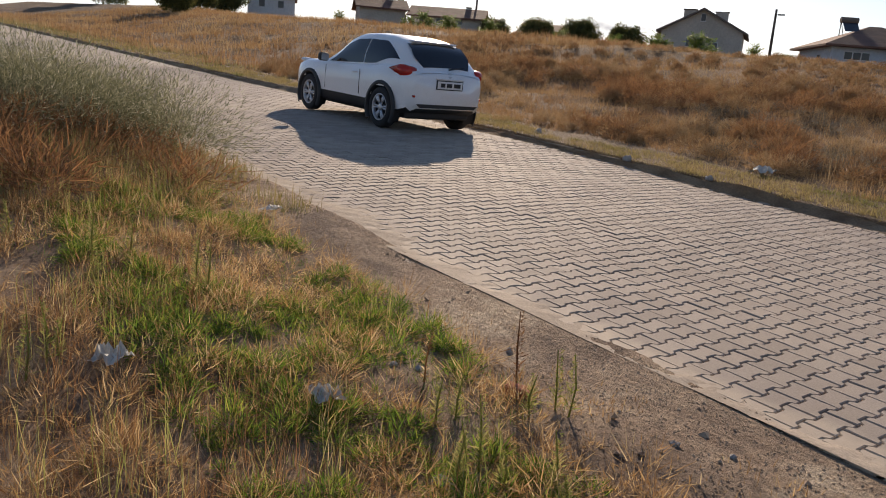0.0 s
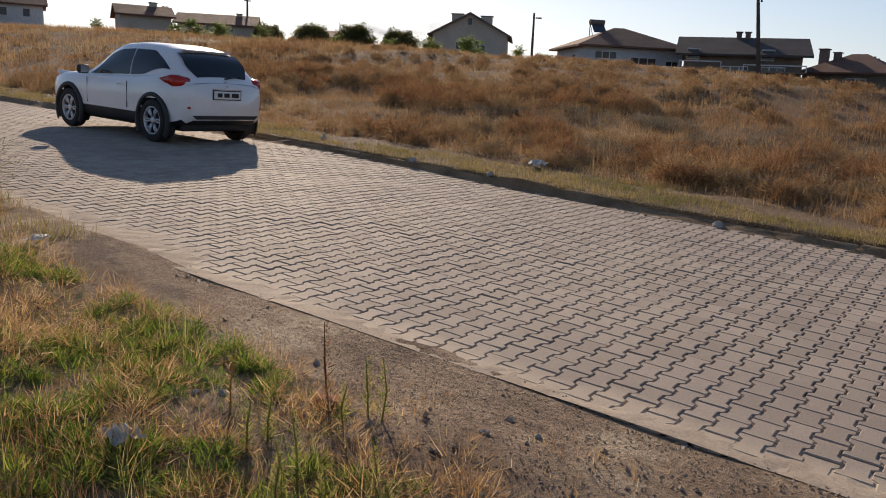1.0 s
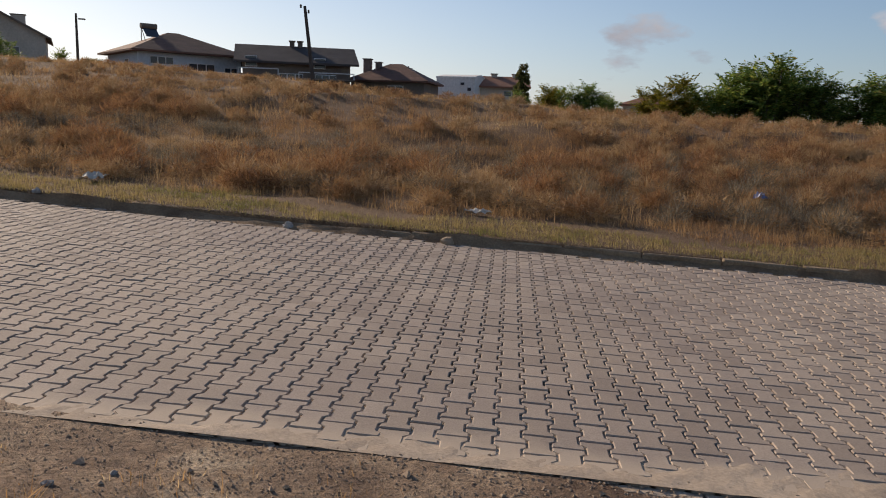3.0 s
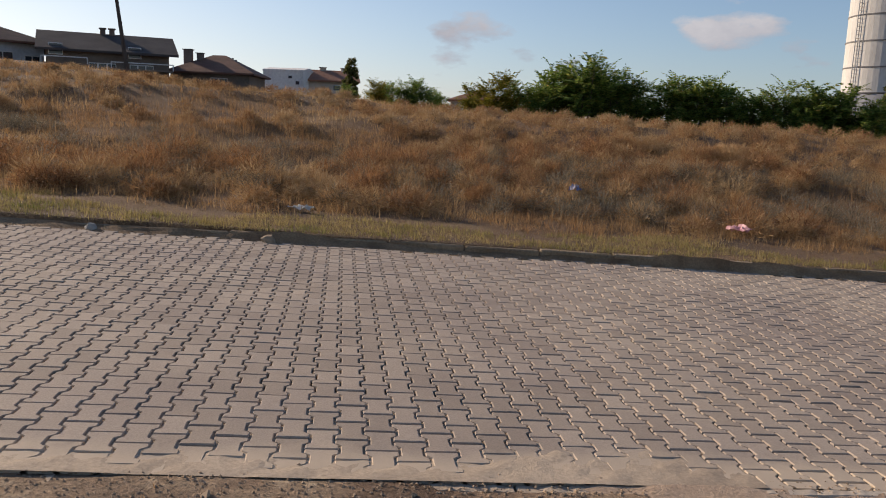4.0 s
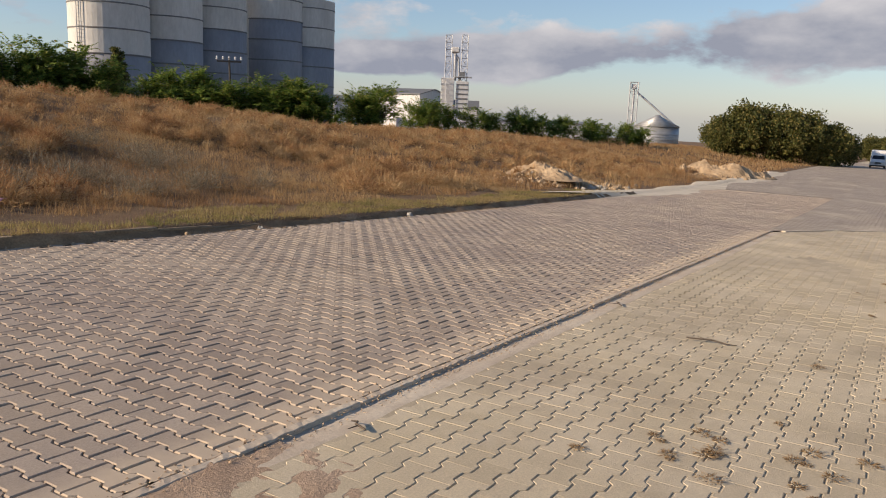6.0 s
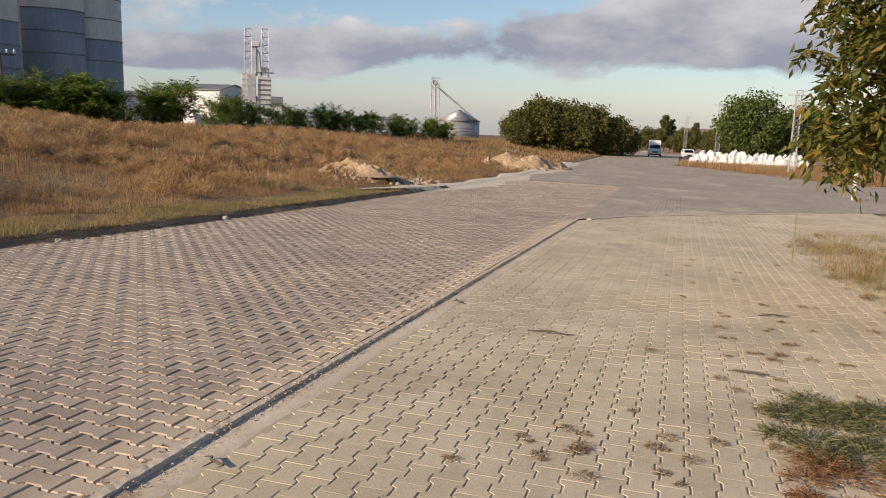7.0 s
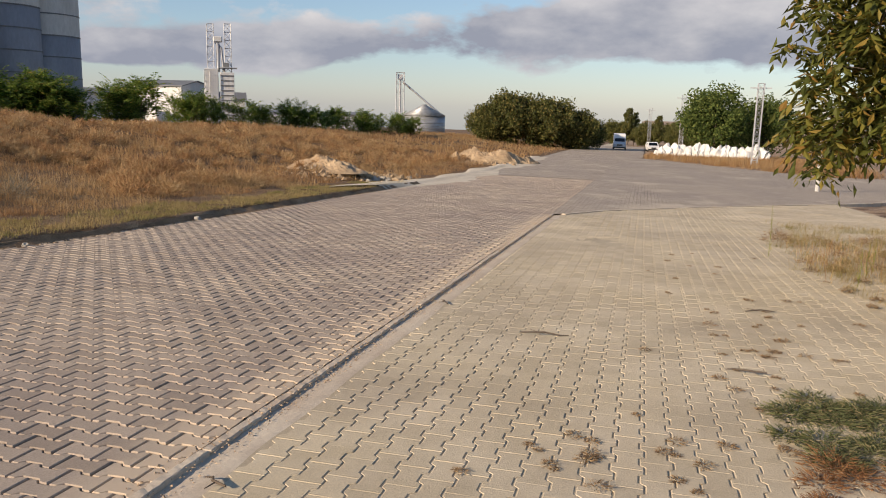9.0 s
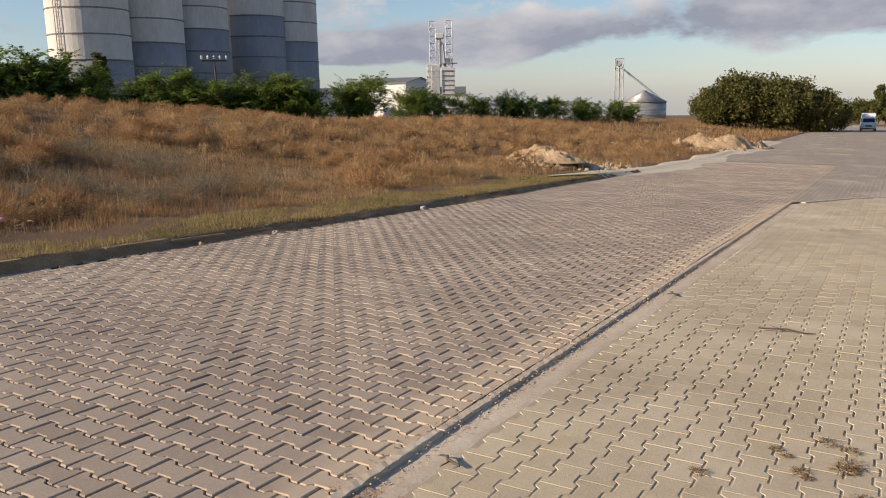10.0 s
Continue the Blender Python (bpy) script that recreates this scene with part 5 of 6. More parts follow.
def house(x, y, skew, w, d, eave_z, rise, wall, roofing, label, hip=None, eave=0.5, windows=(), chimneys=(), ridge_x=True, sides=()):
    """A house turned to the road (local -y), standing on the ground; heights of the eaves are above z = 0."""
    g = float(ground_z(x, y)) - 0.4
    ob = thing("house", x, y, g, math.degrees(math.atan2(-x, y)) + skew, label, "house", "houses beyond the field")
    h = eave_z - g
    bm = bmesh.new()
    box(bm, (0, 0, h / 2), (w, d, h))
    if hip is None:
        W, D = w / 2, d / 2
        if ridge_x:
            ends = [[(sx * W, -D, h), (sx * W, D, h), (sx * W, 0, h + rise)] for sx in (-1, 1)]
        else:
            ends = [[(-W, sy * D, h), (W, sy * D, h), (0, sy * D, h + rise)] for sy in (-1, 1)]
        for tri in ends:
            bm.faces.new([bm.verts.new(p) for p in tri])
    part("wall", bm, wall, ob)
    part("roof", roof_gable(w, d, h + 0.003, rise, eave, ridge_x=ridge_x) if hip is None else roof_hip(w, d, h + 0.003, rise, eave, hip), roofing, ob)
    for wx, wz, ww, wh in windows:
        win = part("window", boxes(((wx, -d / 2 - 0.02, wz - g), (ww, 0.08, wh)), bevel=0.01), M_FRAME, ob)
        n = max(1, round(ww / 0.7))
        for k in range(n):
            part("pane", boxes(((wx - ww / 2 + ww * (k + 0.5) / n, -d / 2 - 0.065, wz - g), (ww / n - 0.10, 0.02, wh - 0.14))), M_PANE, win)
    for wy, wz, ww, wh in sides:
        win = part("window", boxes(((-w / 2 - 0.02, wy, wz - g), (0.08, ww, wh)), bevel=0.01), M_FRAME, ob)
        part("pane", boxes(((-w / 2 - 0.065, wy, wz - g), (0.02, ww - 0.14, wh - 0.14))), M_PANE, win)
    for cx, cy, cz, cw in chimneys:
        ch = part("chimney", boxes(((cx, cy, cz - g - 0.9), (cw, 0.7, 1.8)), bevel=0.02), wall, ob)
        part("chimney_cap", boxes(((cx, cy, cz - g + 0.05), (cw + 0.16, 0.86, 0.08))), M_BROWNWALL, ch)
    return ob


def heater(parent, x, y, z):
    """A rooftop solar water heater: a tank over a sloping collector."""
    bm = tube(bmesh.new(), [(x - 0.7, y, z + 1.0), (x + 0.7, y, z + 1.0)], [0.25, 0.25], 12)
    tank = part("water_tank", bm, M_BROWNWALL, parent)
    part("collector", poly(bmesh.new(), [(x - 0.6, y - 0.2, z + 0.8), (x + 0.6, y - 0.2, z + 0.8), (x + 0.6, y - 1.2, z), (x - 0.6, y - 1.2, z)]), M_PANE, tank)
    bm = bmesh.new()
    for sx in (-0.65, 0.65):
        tube(bm, [(x + sx, y, z - 0.3), (x + sx, y, z + 1.2)], [0.04, 0.04], 5)
        tube(bm, [(x + sx, y - 1.2, z - 0.6), (x + sx, y, z + 0.9)], [0.03, 0.03], 5)
    part("stand", bm, M_BROWNWALL, tank)


house(-48.0, 71.0, -4, 7.6, 7.4, 8.0, 2.0, M_BEIGE, M_BROWNWALL, "two-storey beige house with a white gable and twin chimneys", windows=((-0.6, 6.9, 1.6, 0.9), (1.2, 6.7, 0.9, 0.7), (0.0, 9.3, 0.5, 0.8)), chimneys=((-1.6, 0, 10.3, 1.2), (1.5, 0, 10.15, 1.2)), ridge_x=False)
h2 = house(-31.0, 70.3, 20, 9.2, 8.4, 6.55, 2.1, M_BLUEWALL, M_TILES, "pale blue bungalow under a brown hipped roof", hip=1.0, eave=0.7, windows=((-2.6, 5.9, 2.0, 0.7), (0.9, 5.5, 2.4, 0.7), (3.6, 5.3, 1.2, 0.7)), sides=((-1.5, 5.6, 0.9, 0.9),))
heater(h2, -2.2, 0.0, 6.55 - h2.location.z + 1.5)
h3 = house(-19.4, 69.4, 2, 9.0, 7.0, 6.1, 1.35, M_BROWNWALL, M_DARKROOF, "dark brown two-storey house with balconies", eave=0.7, windows=((-3.8, 6.0, 1.0, 0.9), (-0.5, 4.7, 2.0, 0.8), (2.4, 4.7, 1.8, 0.8), (1.9, 6.0, 1.0, 0.9)), chimneys=((-0.3, 0, 8.0, 0.4), (0.4, 0, 8.0, 0.4)))
for bx, bw, bz in ((-3.2, 3.2, 5.35), (2.4, 4.6, 5.15)):
    bal = part("balcony", boxes(((bx, -4.1, bz - h3.location.z - 0.5), (bw, 1.2, 0.14))), M_BROWNWALL, h3)
    part("balcony_rail", boxes(((bx, -4.68, bz - h3.location.z + 0.02), (bw, 0.07, 0.08)), ((bx - bw / 2, -4.68, bz - h3.location.z - 0.22), (0.08, 0.08, 0.5)), ((bx + bw / 2, -4.68, bz - h3.location.z - 0.22), (0.08, 0.08, 0.5))), M_FRAME, bal)
house(-11.4, 76.6, -14, 7.0, 7.0, 4.9, 1.9, M_BROWNWALL, M_TILES, "low house under a brown hipped roof", hip=1.2, eave=0.5, chimneys=((-2.6, -1, 7.1, 0.7), (-1.5, -1, 6.8, 0.5)), windows=((0.8, 4.3, 1.5, 0.6),))
h4 = house(-5.9, 91.0, -14, 4.4, 6, 6.2, 0.35, M_WHITEWALL, M_WHITEWALL, "white rendered house with a flat roof edge", eave=0.05, windows=((0.8, 5.6, 0.5, 0.4), (1.6, 5.0, 0.5, 0.5)))
house(-1.5, 93.5, 4, 5.4, 6, 5.5, 1.1, M_BEIGE, M_REDTILES, "cream house with a red tiled roof", eave=0.5, windows=((0.6, 4.7, 0.9, 0.7),), chimneys=((-0.8, 0, 7.0, 0.7), (1.6, 0, 7.0, 0.6)))
house(15.6, 90.5, 0, 6.2, 6, 3.7, 1.3, M_BEIGE, M_REDTILES, "far house with a dull red hipped roof", hip=0.8, eave=0.4, chimneys=((0.6, 0, 5.4, 0.5),))
house(-99.5, 48.5, 0, 6, 6, 10.3, 1.2, M_WHITEWALL, M_TILES, "white house far up the road", windows=((-1.2, 9.3, 0.8, 1.0), (1.2, 9.3, 0.8, 1.0)))
house(-84.0, 55.5, 6, 5.5, 6, 9.3, 1.1, M_BEIGE, M_TILES, "beige house with a brown roof up the road", chimneys=((1.2, 0, 10.9, 0.8),))
house(-79.0, 62.5, -6, 8.6, 7, 8.8, 1.2, M_BEIGE, M_TILES, "long beige house with a brown roof up the road", windows=((-2.6, 8.3, 0.8, 0.7), (-0.8, 8.3, 0.8, 0.7), (1.6, 8.3, 0.8, 0.7)), chimneys=((2.4, 0, 10.3, 0.6),))
house(-70.0, 72.0, 0, 7.0, 6, 8.0, 0.9, M_BROWNWALL, M_TILES, "low far house with a brown roof")

# ---------------------------------------------------------------- poles
M_POLE = surface("pole_wood", (0.06, 0.048, 0.04), (0.11, 0.09, 0.075), 2.0, 20.0, 0.9, 0.01, 0.3, 0.0, (6, 6, 0.6))
M_CONC = surface("pole_concrete", (0.42, 0.41, 0.39), (0.52, 0.51, 0.49), 1.0, 12.0, 0.9, 0.004)
M_STEEL = surface("galvanised_steel", (0.40, 0.41, 0.43), (0.54, 0.55, 0.57), 1.2, 14.0, 0.5, 0.002, 0.2, 0.4)


def power_pole(x, y, top, lean, radius, mat, label, arm=0.0, cups=0, lamp=False):
    g = float(ground_z(x, y)) - 0.3
    ob = thing("utility_pole", x, y, g, math.degrees(math.atan2(-x, y)), label, "pole")
    H = top - g
    part("shaft", tube(bmesh.new(), [(0, 0, 0), (lean * 0.5, 0, H * 0.5), (lean, 0, H)], [radius, radius * 0.85, radius * 0.65], 10), mat, ob)
    if arm:
        part("crossarm", boxes(((lean, 0, H - 0.25), (arm, 0.12, 0.12))), mat, ob)
    for k in range(cups):
        cx = lean + arm * (k / (cups - 1) - 0.5) if arm else lean + 0.28 * (k - (cups - 1) / 2)
        lift = 0 if arm else -0.18 * k
        part("insulator", lathe(bmesh.new(), [(0.03, 0), (0.09, 0.05), (0.05, 0.12), (0.09, 0.17), (0.04, 0.26)], 8), M_FRAME if arm else mat, ob).location = (cx, 0, H - 0.15 + lift)
    if lamp:
        part("lamp_head", boxes(((lean + 0.55, 0, H - 0.55), (0.75, 0.25, 0.14)), bevel=0.04), mat, ob)
    return ob


power_pole(-14.7, 57.8, 9.5, -0.75, 0.17, M_POLE, "dark leaning wooden utility pole above the houses", cups=3)
power_pole(-47.0, 82.3, 11.7, 0, 0.17, M_POLE, "dark wooden utility pole with a street lamp", lamp=True)
power_pole(-11.85, 88.8, 7.4, 0, 0.14, M_POLE, "small dark utility pole with a lamp", lamp=True, arm=0.9)
power_pole(42.0, 43.5, 4.5, -0.15, 0.10, M_POLE, "dark utility pole with a loaded crossarm", arm=1.7, cups=5)
power_pole(-78, 66, 12.4, 0, 0.17, M_POLE, "dark wooden utility pole up the road", arm=0.8)
power_pole(40.1, -7.0, 5.9, 0, 0.10, M_CONC, "pale concrete pole behind the walnut tree")


def lattice_mast(ob, x, y, z0, z1, w, mat, legs=0.05):
    """Four legs with crossed bracing, as one part."""
    bm = bmesh.new()
    c = [(-w / 2, -w / 2), (w / 2, -w / 2), (w / 2, w / 2), (-w / 2, w / 2)]
    for px_, py_ in c:
        tube(bm, [(x + px_, y + py_, z0), (x + px_, y + py_, z1)], [legs, legs], 4)
    n = max(2, int((z1 - z0) / (w * 1.1)))
    for k in range(n):
        za, zb = z0 + (z1 - z0) * k / n, z0 + (z1 - z0) * (k + 1) / n
        for i in range(4):
            a, b = c[i], c[(i + 1) % 4]
            tube(bm, [(x + a[0], y + a[1], za), (x + b[0], y + b[1], zb)], [legs * 0.55] * 2, 4)
            tube(bm, [(x + a[0], y + a[1], zb), (x + b[0], y + b[1], zb)], [legs * 0.55] * 2, 4)
    return part("mast", bm, mat, ob)


for x, y, top in ((110.5, -3.7, 3.9), (150.6, 0.3, 2.3), (75.0, -8.6, 4.3)):
    g = float(ground_z(x, y))
    pylon = thing("lattice_pole", x, y, g, 0, "slim grey lattice power pole beside the far road", "pole", "lattice poles")
    lattice_mast(pylon, 0, 0, 0, top - g, 0.5, M_STEEL, 0.035)
    part("crossarm", boxes(((0, 0, top - g - 0.4), (0.1, 1.8, 0.1))), M_STEEL, pylon)

# ---------------------------------------------------------------- grain silos
M_SILO = surface("white_silo_concrete", (0.56, 0.545, 0.51), (0.68, 0.665, 0.63), 0.35, 3.0, 0.9, 0.006, 0.18, 0.0, (1, 1, 0.35))
M_SILOGREY = surface("grey_silo_paint", (0.255, 0.262, 0.29), (0.32, 0.328, 0.355), 0.35, 3.0, 0.85, 0.006, 0.18, 0.0, (1, 1, 0.35))
M_SEAM = surface("silo_seam", (0.16, 0.16, 0.165), (0.24, 0.235, 0.23), 0.6, 4.0, 0.9, 0.004)


def silo(x, y, r_, top, paint, ring0):
    g = float(ground_z(x, y)) - 0.5
    ob = thing("grain_silo", x, y, g, 0, "tall concrete grain silo, white above and grey below", "silo", "grain silos")
    T, P = top - g, paint - g
    part("lower_shell", lathe(bmesh.new(), [(r_, 0), (r_, P)], 48), M_SILOGREY, ob, "grey painted lower shell", True)
    part("upper_shell", lathe(bmesh.new(), [(r_, P), (r_, T), (r_ - 0.25, T), (r_ - 0.25, T - 0.1)], 48), M_SILO, ob, "white upper shell")
    z = ring0 - g
    while z > 0.5:
        z -= 2.2
    z += 2.2
    while z < T:
        bm = bmesh.new()
        prof = [(r_ - 0.02, z - 0.07), (r_ + 0.05, z - 0.05), (r_ + 0.05, z + 0.05), (r_ - 0.02, z + 0.07)]
        lathe(bm, prof, 48)
        part("ring_seam", bm, M_SEAM, ob)
        z += 2.2
    part("roof_cone", lathe(bmesh.new(), [(r_ - 0.1, T - 0.15), (0.6, T + 1.0), (0.5, T + 1.3)], 32), M_SILO, ob)
    bm = bmesh.new()
    for k in range(20):
        a = k * math.tau / 20
        tube(bm, [((r_ - 0.1) * math.cos(a), (r_ - 0.1) * math.sin(a), T), ((r_ - 0.1) * math.cos(a), (r_ - 0.1) * math.sin(a), T + 1.0)], [0.03, 0.03], 4)
        b = (k + 1) * math.tau / 20
        tube(bm, [((r_ - 0.1) * math.cos(a), (r_ - 0.1) * math.sin(a), T + 1.0), ((r_ - 0.1) * math.cos(b), (r_ - 0.1) * math.sin(b), T + 1.0)], [0.03, 0.03], 4)
    part("railing", bm, M_STEEL, ob)
    return ob


s0 = silo(47.6, 64.75, 3.48, 17.5, 5.1, 5.1)
silo(54.3, 65.2, 3.48, 17.0, 6.9, 6.9)
silo(61.0, 65.9, 3.48, 13.6, 8.6, 8.6)
silo(69.4, 65.4, 3.48, 14.2, 10.5, 10.5)
silo(74.2, 64.6, 3.48, 13.3, 7.9, 7.9)
# ladder on the first silo, towards the road
bm = bmesh.new()
a = math.atan2(-64.75, -47.6) - 0.75
for da in (-0.07, 0.07):
    tube(bm, [(3.6 * math.cos(a + da), 3.6 * math.sin(a + da), 0.5), (3.6 * math.cos(a + da), 3.6 * math.sin(a + da), 17)], [0.04, 0.04], 4)
for k in range(50):
    z = 0.7 + k * 0.33
    tube(bm, [(3.6 * math.cos(a - 0.07), 3.6 * math.sin(a - 0.07), z), (3.6 * math.cos(a + 0.07), 3.6 * math.sin(a + 0.07), z)], [0.025, 0.025], 4)
part("ladder", bm, M_STEEL, s0)
g = float(ground_z(66.2, 65.9)) - 0.4
pipe = thing("elevator_pipe", 66.2, 65.9, g, 0, "upright white grain elevator pipe between the silos", "pipe")
part("shaft", tube(bmesh.new(), [(0, 0, 0), (0, 0, 16.0)], [0.42, 0.42], 16), M_SILO, pipe)
part("head", boxes(((0, 0, 16.4), (1.6, 1.2, 1.4)), bevel=0.1), M_STEEL, pipe)
part("spout", tube(bmesh.new(), [(0, 0, 16.2), (3.0, -0.4, 14.6)], [0.2, 0.2], 10), M_STEEL, pipe)

# ---------------------------------------------------------------- elevator tower, sheds, steel bin
M_CLAD = surface("white_cladding", (0.56, 0.56, 0.56), (0.66, 0.66, 0.655), 0.4, 5.0, 0.6, 0.01, 0.12, 0.1, (9, 9, 0.1))
M_SHEDROOF = surface("grey_sheet_roof", (0.16, 0.165, 0.17), (0.24, 0.245, 0.25), 0.6, 6.0, 0.6, 0.01, 0.2, 0.3, (6, 1, 1))
M_RIBBED = surface("ribbed_bin_steel", (0.30, 0.31, 0.32), (0.42, 0.43, 0.44), 0.5, 8.0, 0.45, 0.03, 0.3, 0.5, (1, 1, 6))
turn = math.degrees(math.atan2(-112.7, 66))
g = float(ground_z(112.7, 66.0)) - 0.5
tower = thing("elevator_tower", 112.7, 66.0, g, turn, "white grain elevator tower with lattice masts on top", "tower")
part("housing", boxes(((-1.2, 0, (6.4 - g) / 2), (2.0, 3.0, 6.4 - g)), bevel=0.04), M_CLAD, tower)
part("drier", boxes(((1.1, -0.3, (5.9 - g) / 2), (2.1, 2.6, 5.9 - g)), bevel=0.04), M_CLAD, tower)
for k in range(9):
    part("louvre", boxes(((1.1, -1.64, 5.4 - g - 0.75 * k), (1.9, 0.1, 0.16))), M_SHEDROOF, tower)
lattice_mast(tower, -1.3, 0.2, 6.4 - g, 13.2 - g, 1.0, M_STEEL, 0.06)
lattice_mast(tower, 1.3, 0.2, 5.9 - g, 13.3 - g, 1.0, M_STEEL, 0.06)
lattice_mast(tower, -1.9, -1.8, 0.2, 6.2 - g, 0.8, M_STEEL, 0.05)
bm = tube(bmesh.new(), [(-0.2, 0, 6.0 - g), (-0.2, 0, 10.6 - g)], [0.28, 0.28], 10)
tube(bm, [(-0.6, 0, 10.6 - g), (0.3, 0, 9.6 - g), (0.6, 0, 6.0 - g)], [0.2, 0.2, 0.2], 8)
part("grain_leg", bm, M_STEEL, tower)
part("leg_head", boxes(((-0.2, 0, 10.9 - g), (1.4, 0.9, 0.9)), bevel=0.15), M_CLAD, tower)
part("platform", boxes(((1.2, -0.2, 6.6 - g), (2.8, 3.0, 0.12))), M_STEEL, tower)
part("upper_room", boxes(((1.0, 0, 6.95 - g), (0.9, 1.2, 0.9))), M_SHEDROOF, tower)


def shed(x, y, skew, w, d, eave, rise, label):
    g = float(ground_z(x, y)) - 0.4
    ob = thing("shed", x, y, g, math.degrees(math.atan2(-x, y)) + skew, label, "shed", "sheds beyond the bushes")
    h = eave - g
    bm = bmesh.new()
    box(bm, (0, 0, h / 2), (w, d, h))
    for sx in (-1, 1):
        bm.faces.new([bm.verts.new(p) for p in ((sx * w / 2, -d / 2, h), (sx * w / 2, d / 2, h), (sx * w / 2, 0, h + rise))])
    part("wall", bm, M_CLAD, ob)
    part("roof", roof_gable(w, d, h + 0.003, rise, 0.3, 0.12), M_SHEDROOF, ob)
    return ob


shed(117.8, 78.2, -34, 10.0, 9.0, 3.7, 0.9, "long white sheet-metal shed with a grey roof")
shed(103.5, 81.0, 10, 5.5, 8.0, 2.2, 0.7, "low white sheet-metal shed")
shed(121.5, 70.0, 0, 6.0, 6.0, 1.9, 1.0, "small white annexe beside the elevator tower")
shed(150, 70, 0, 26, 8, -0.6, 0.4, "long low white shed in the distance")

g = float(ground_z(221.8, 63.6)) - 0.5
bin_ = thing("grain_bin", 221.8, 63.6, g, 0, "round ribbed steel grain bin with a conical roof", "grain bin")
part("shell", lathe(bmesh.new(), [(6.1, 0), (6.1, -1.1 - g)], 48), M_RIBBED, bin_, "", True)
for k in range(7):
    part("hoop", lathe(bmesh.new(), [(6.08, 0.4 + 0.72 * k), (6.2, 0.45 + 0.72 * k), (6.2, 0.55 + 0.72 * k), (6.08, 0.6 + 0.72 * k)], 48), M_RIBBED, bin_)
part("roof_cone", lathe(bmesh.new(), [(6.4, -1.15 - g), (0.8, 1.7 - g), (0.7, 2.0 - g)], 48), M_RIBBED, bin_, "", True)
g = float(ground_z(219.9, 70.4))
leg = thing("lattice_tower", 219.9, 70.4, g, math.degrees(math.atan2(-219.9, 70.4)), "grey lattice tower with a sloping grain conveyor", "tower")
lattice_mast(leg, 0, 0, 0, 10.8 - g, 2.3, M_STEEL, 0.13)
part("top_box", boxes(((0, 0, 9.6 - g), (1.6, 1.6, 1.4))), M_STEEL, leg)
part("conveyor", tube(bmesh.new(), [(1.0, 0, 8.0 - g), (12.2, 0, -1.0 - g)], [0.28, 0.28], 8), M_STEEL, leg)
part("grain_pipe", tube(bmesh.new(), [(0, 0, 0), (0, 0, 9.0 - g)], [0.3, 0.3], 8), M_STEEL, leg)

# ---------------------------------------------------------------- far vehicles and sacks
M_VANPAINT = surface("white_van_paint", (0.66, 0.66, 0.65), (0.72, 0.72, 0.71), 1.0, 20.0, 0.35, 0.0005, 0.05)


def vehicle(name, x, y, turn, prof, w, label, category, wheels, screen):
    """A far vehicle from its side outline (x forward, z); screen: the windscreen's corners in x and z."""
    ob = thing(name, x, y, float(road_z(x, y)), turn, label, category)
    bm = bmesh.new()
    sides_ = [[bm.verts.new((px_, s * w / 2 * (0.9 if pz > 1.1 else 1.0), pz)) for px_, pz in prof] for s in (-1, 1)]
    n = len(prof)
    bm.faces.new(sides_[0]), bm.faces.new(sides_[1][::-1])
    for k in range(n):
        bm.faces.new((sides_[0][k], sides_[1][k], sides_[1][(k + 1) % n], sides_[0][(k + 1) % n]))
    bmesh.ops.recalc_face_normals(bm, faces=bm.faces)
    bmesh.ops.bevel(bm, geom=list(bm.edges), offset=0.05, segments=2, affect="EDGES")
    part("body", bm, M_VANPAINT, ob)
    (xa, za), (xb, zb) = screen
    part("windscreen", poly(bmesh.new(), [(xa + 0.03, -w * 0.40, za), (xa + 0.03, w * 0.40, za), (xb + 0.03, w * 0.36, zb), (xb + 0.03, -w * 0.36, zb)]), M_GLASSY, ob)
    for s in (-1, 1):
        part("head_light", boxes(((prof[1][0] - 0.06, s * w * 0.38, prof[1][1] - 0.05), (0.12, 0.32, 0.2)), bevel=0.03), M_CLEARLAMP, ob)
        part("side_window", boxes((((xb + 0.1) - 0.5, s * (w / 2 * 0.93), (za + zb) / 2), (0.9, 0.08, (zb - za) * 0.8))), M_GLASSY, ob)
    part("grille", boxes(((prof[1][0] + 0.02, 0, prof[1][1] - 0.12), (0.05, w * 0.4, 0.2))), M_PLASTIC, ob)
    part("bumper", boxes(((prof[0][0] + 0.02, 0, 0.42), (0.12, w * 0.96, 0.2)), bevel=0.04), M_PLASTIC, ob)
    for wx in wheels:
        for s in (-1, 1):
            wheel = part("wheel", lathe(bmesh.new(), [(0.34, -0.11), (0.34, 0.11)], 24), M_RUBBER, ob)
            wheel.matrix_local = Matrix.Translation((wx, s * (w / 2 - 0.1), 0.34)) @ Matrix.Rotation(radians(90), 4, "X")
            part("rim", lathe(bmesh.new(), [(0.2, -0.12), (0.2, 0.12)], 16), M_ALLOY, wheel)
    return ob


vehicle("van", 133.5, 5.0, 183, [(2.9, 0.35), (2.95, 0.95), (2.2, 1.3), (1.5, 2.25), (1.1, 2.55), (-2.9, 2.55), (-2.95, 0.35)], 2.05, "white high-roofed van standing on the far road", "van", (1.9, -1.8), ((2.16, 1.36), (1.78, 1.87)))
vehicle("car", 125.5, -0.2, 186, [(2.1, 0.3), (2.15, 0.75), (1.1, 0.95), (0.5, 1.42), (-1.2, 1.42), (-2.1, 0.9), (-2.1, 0.3)], 1.72, "white car parked beside the far road", "car", (1.3, -1.3), ((1.1, 0.97), (0.55, 1.38)))

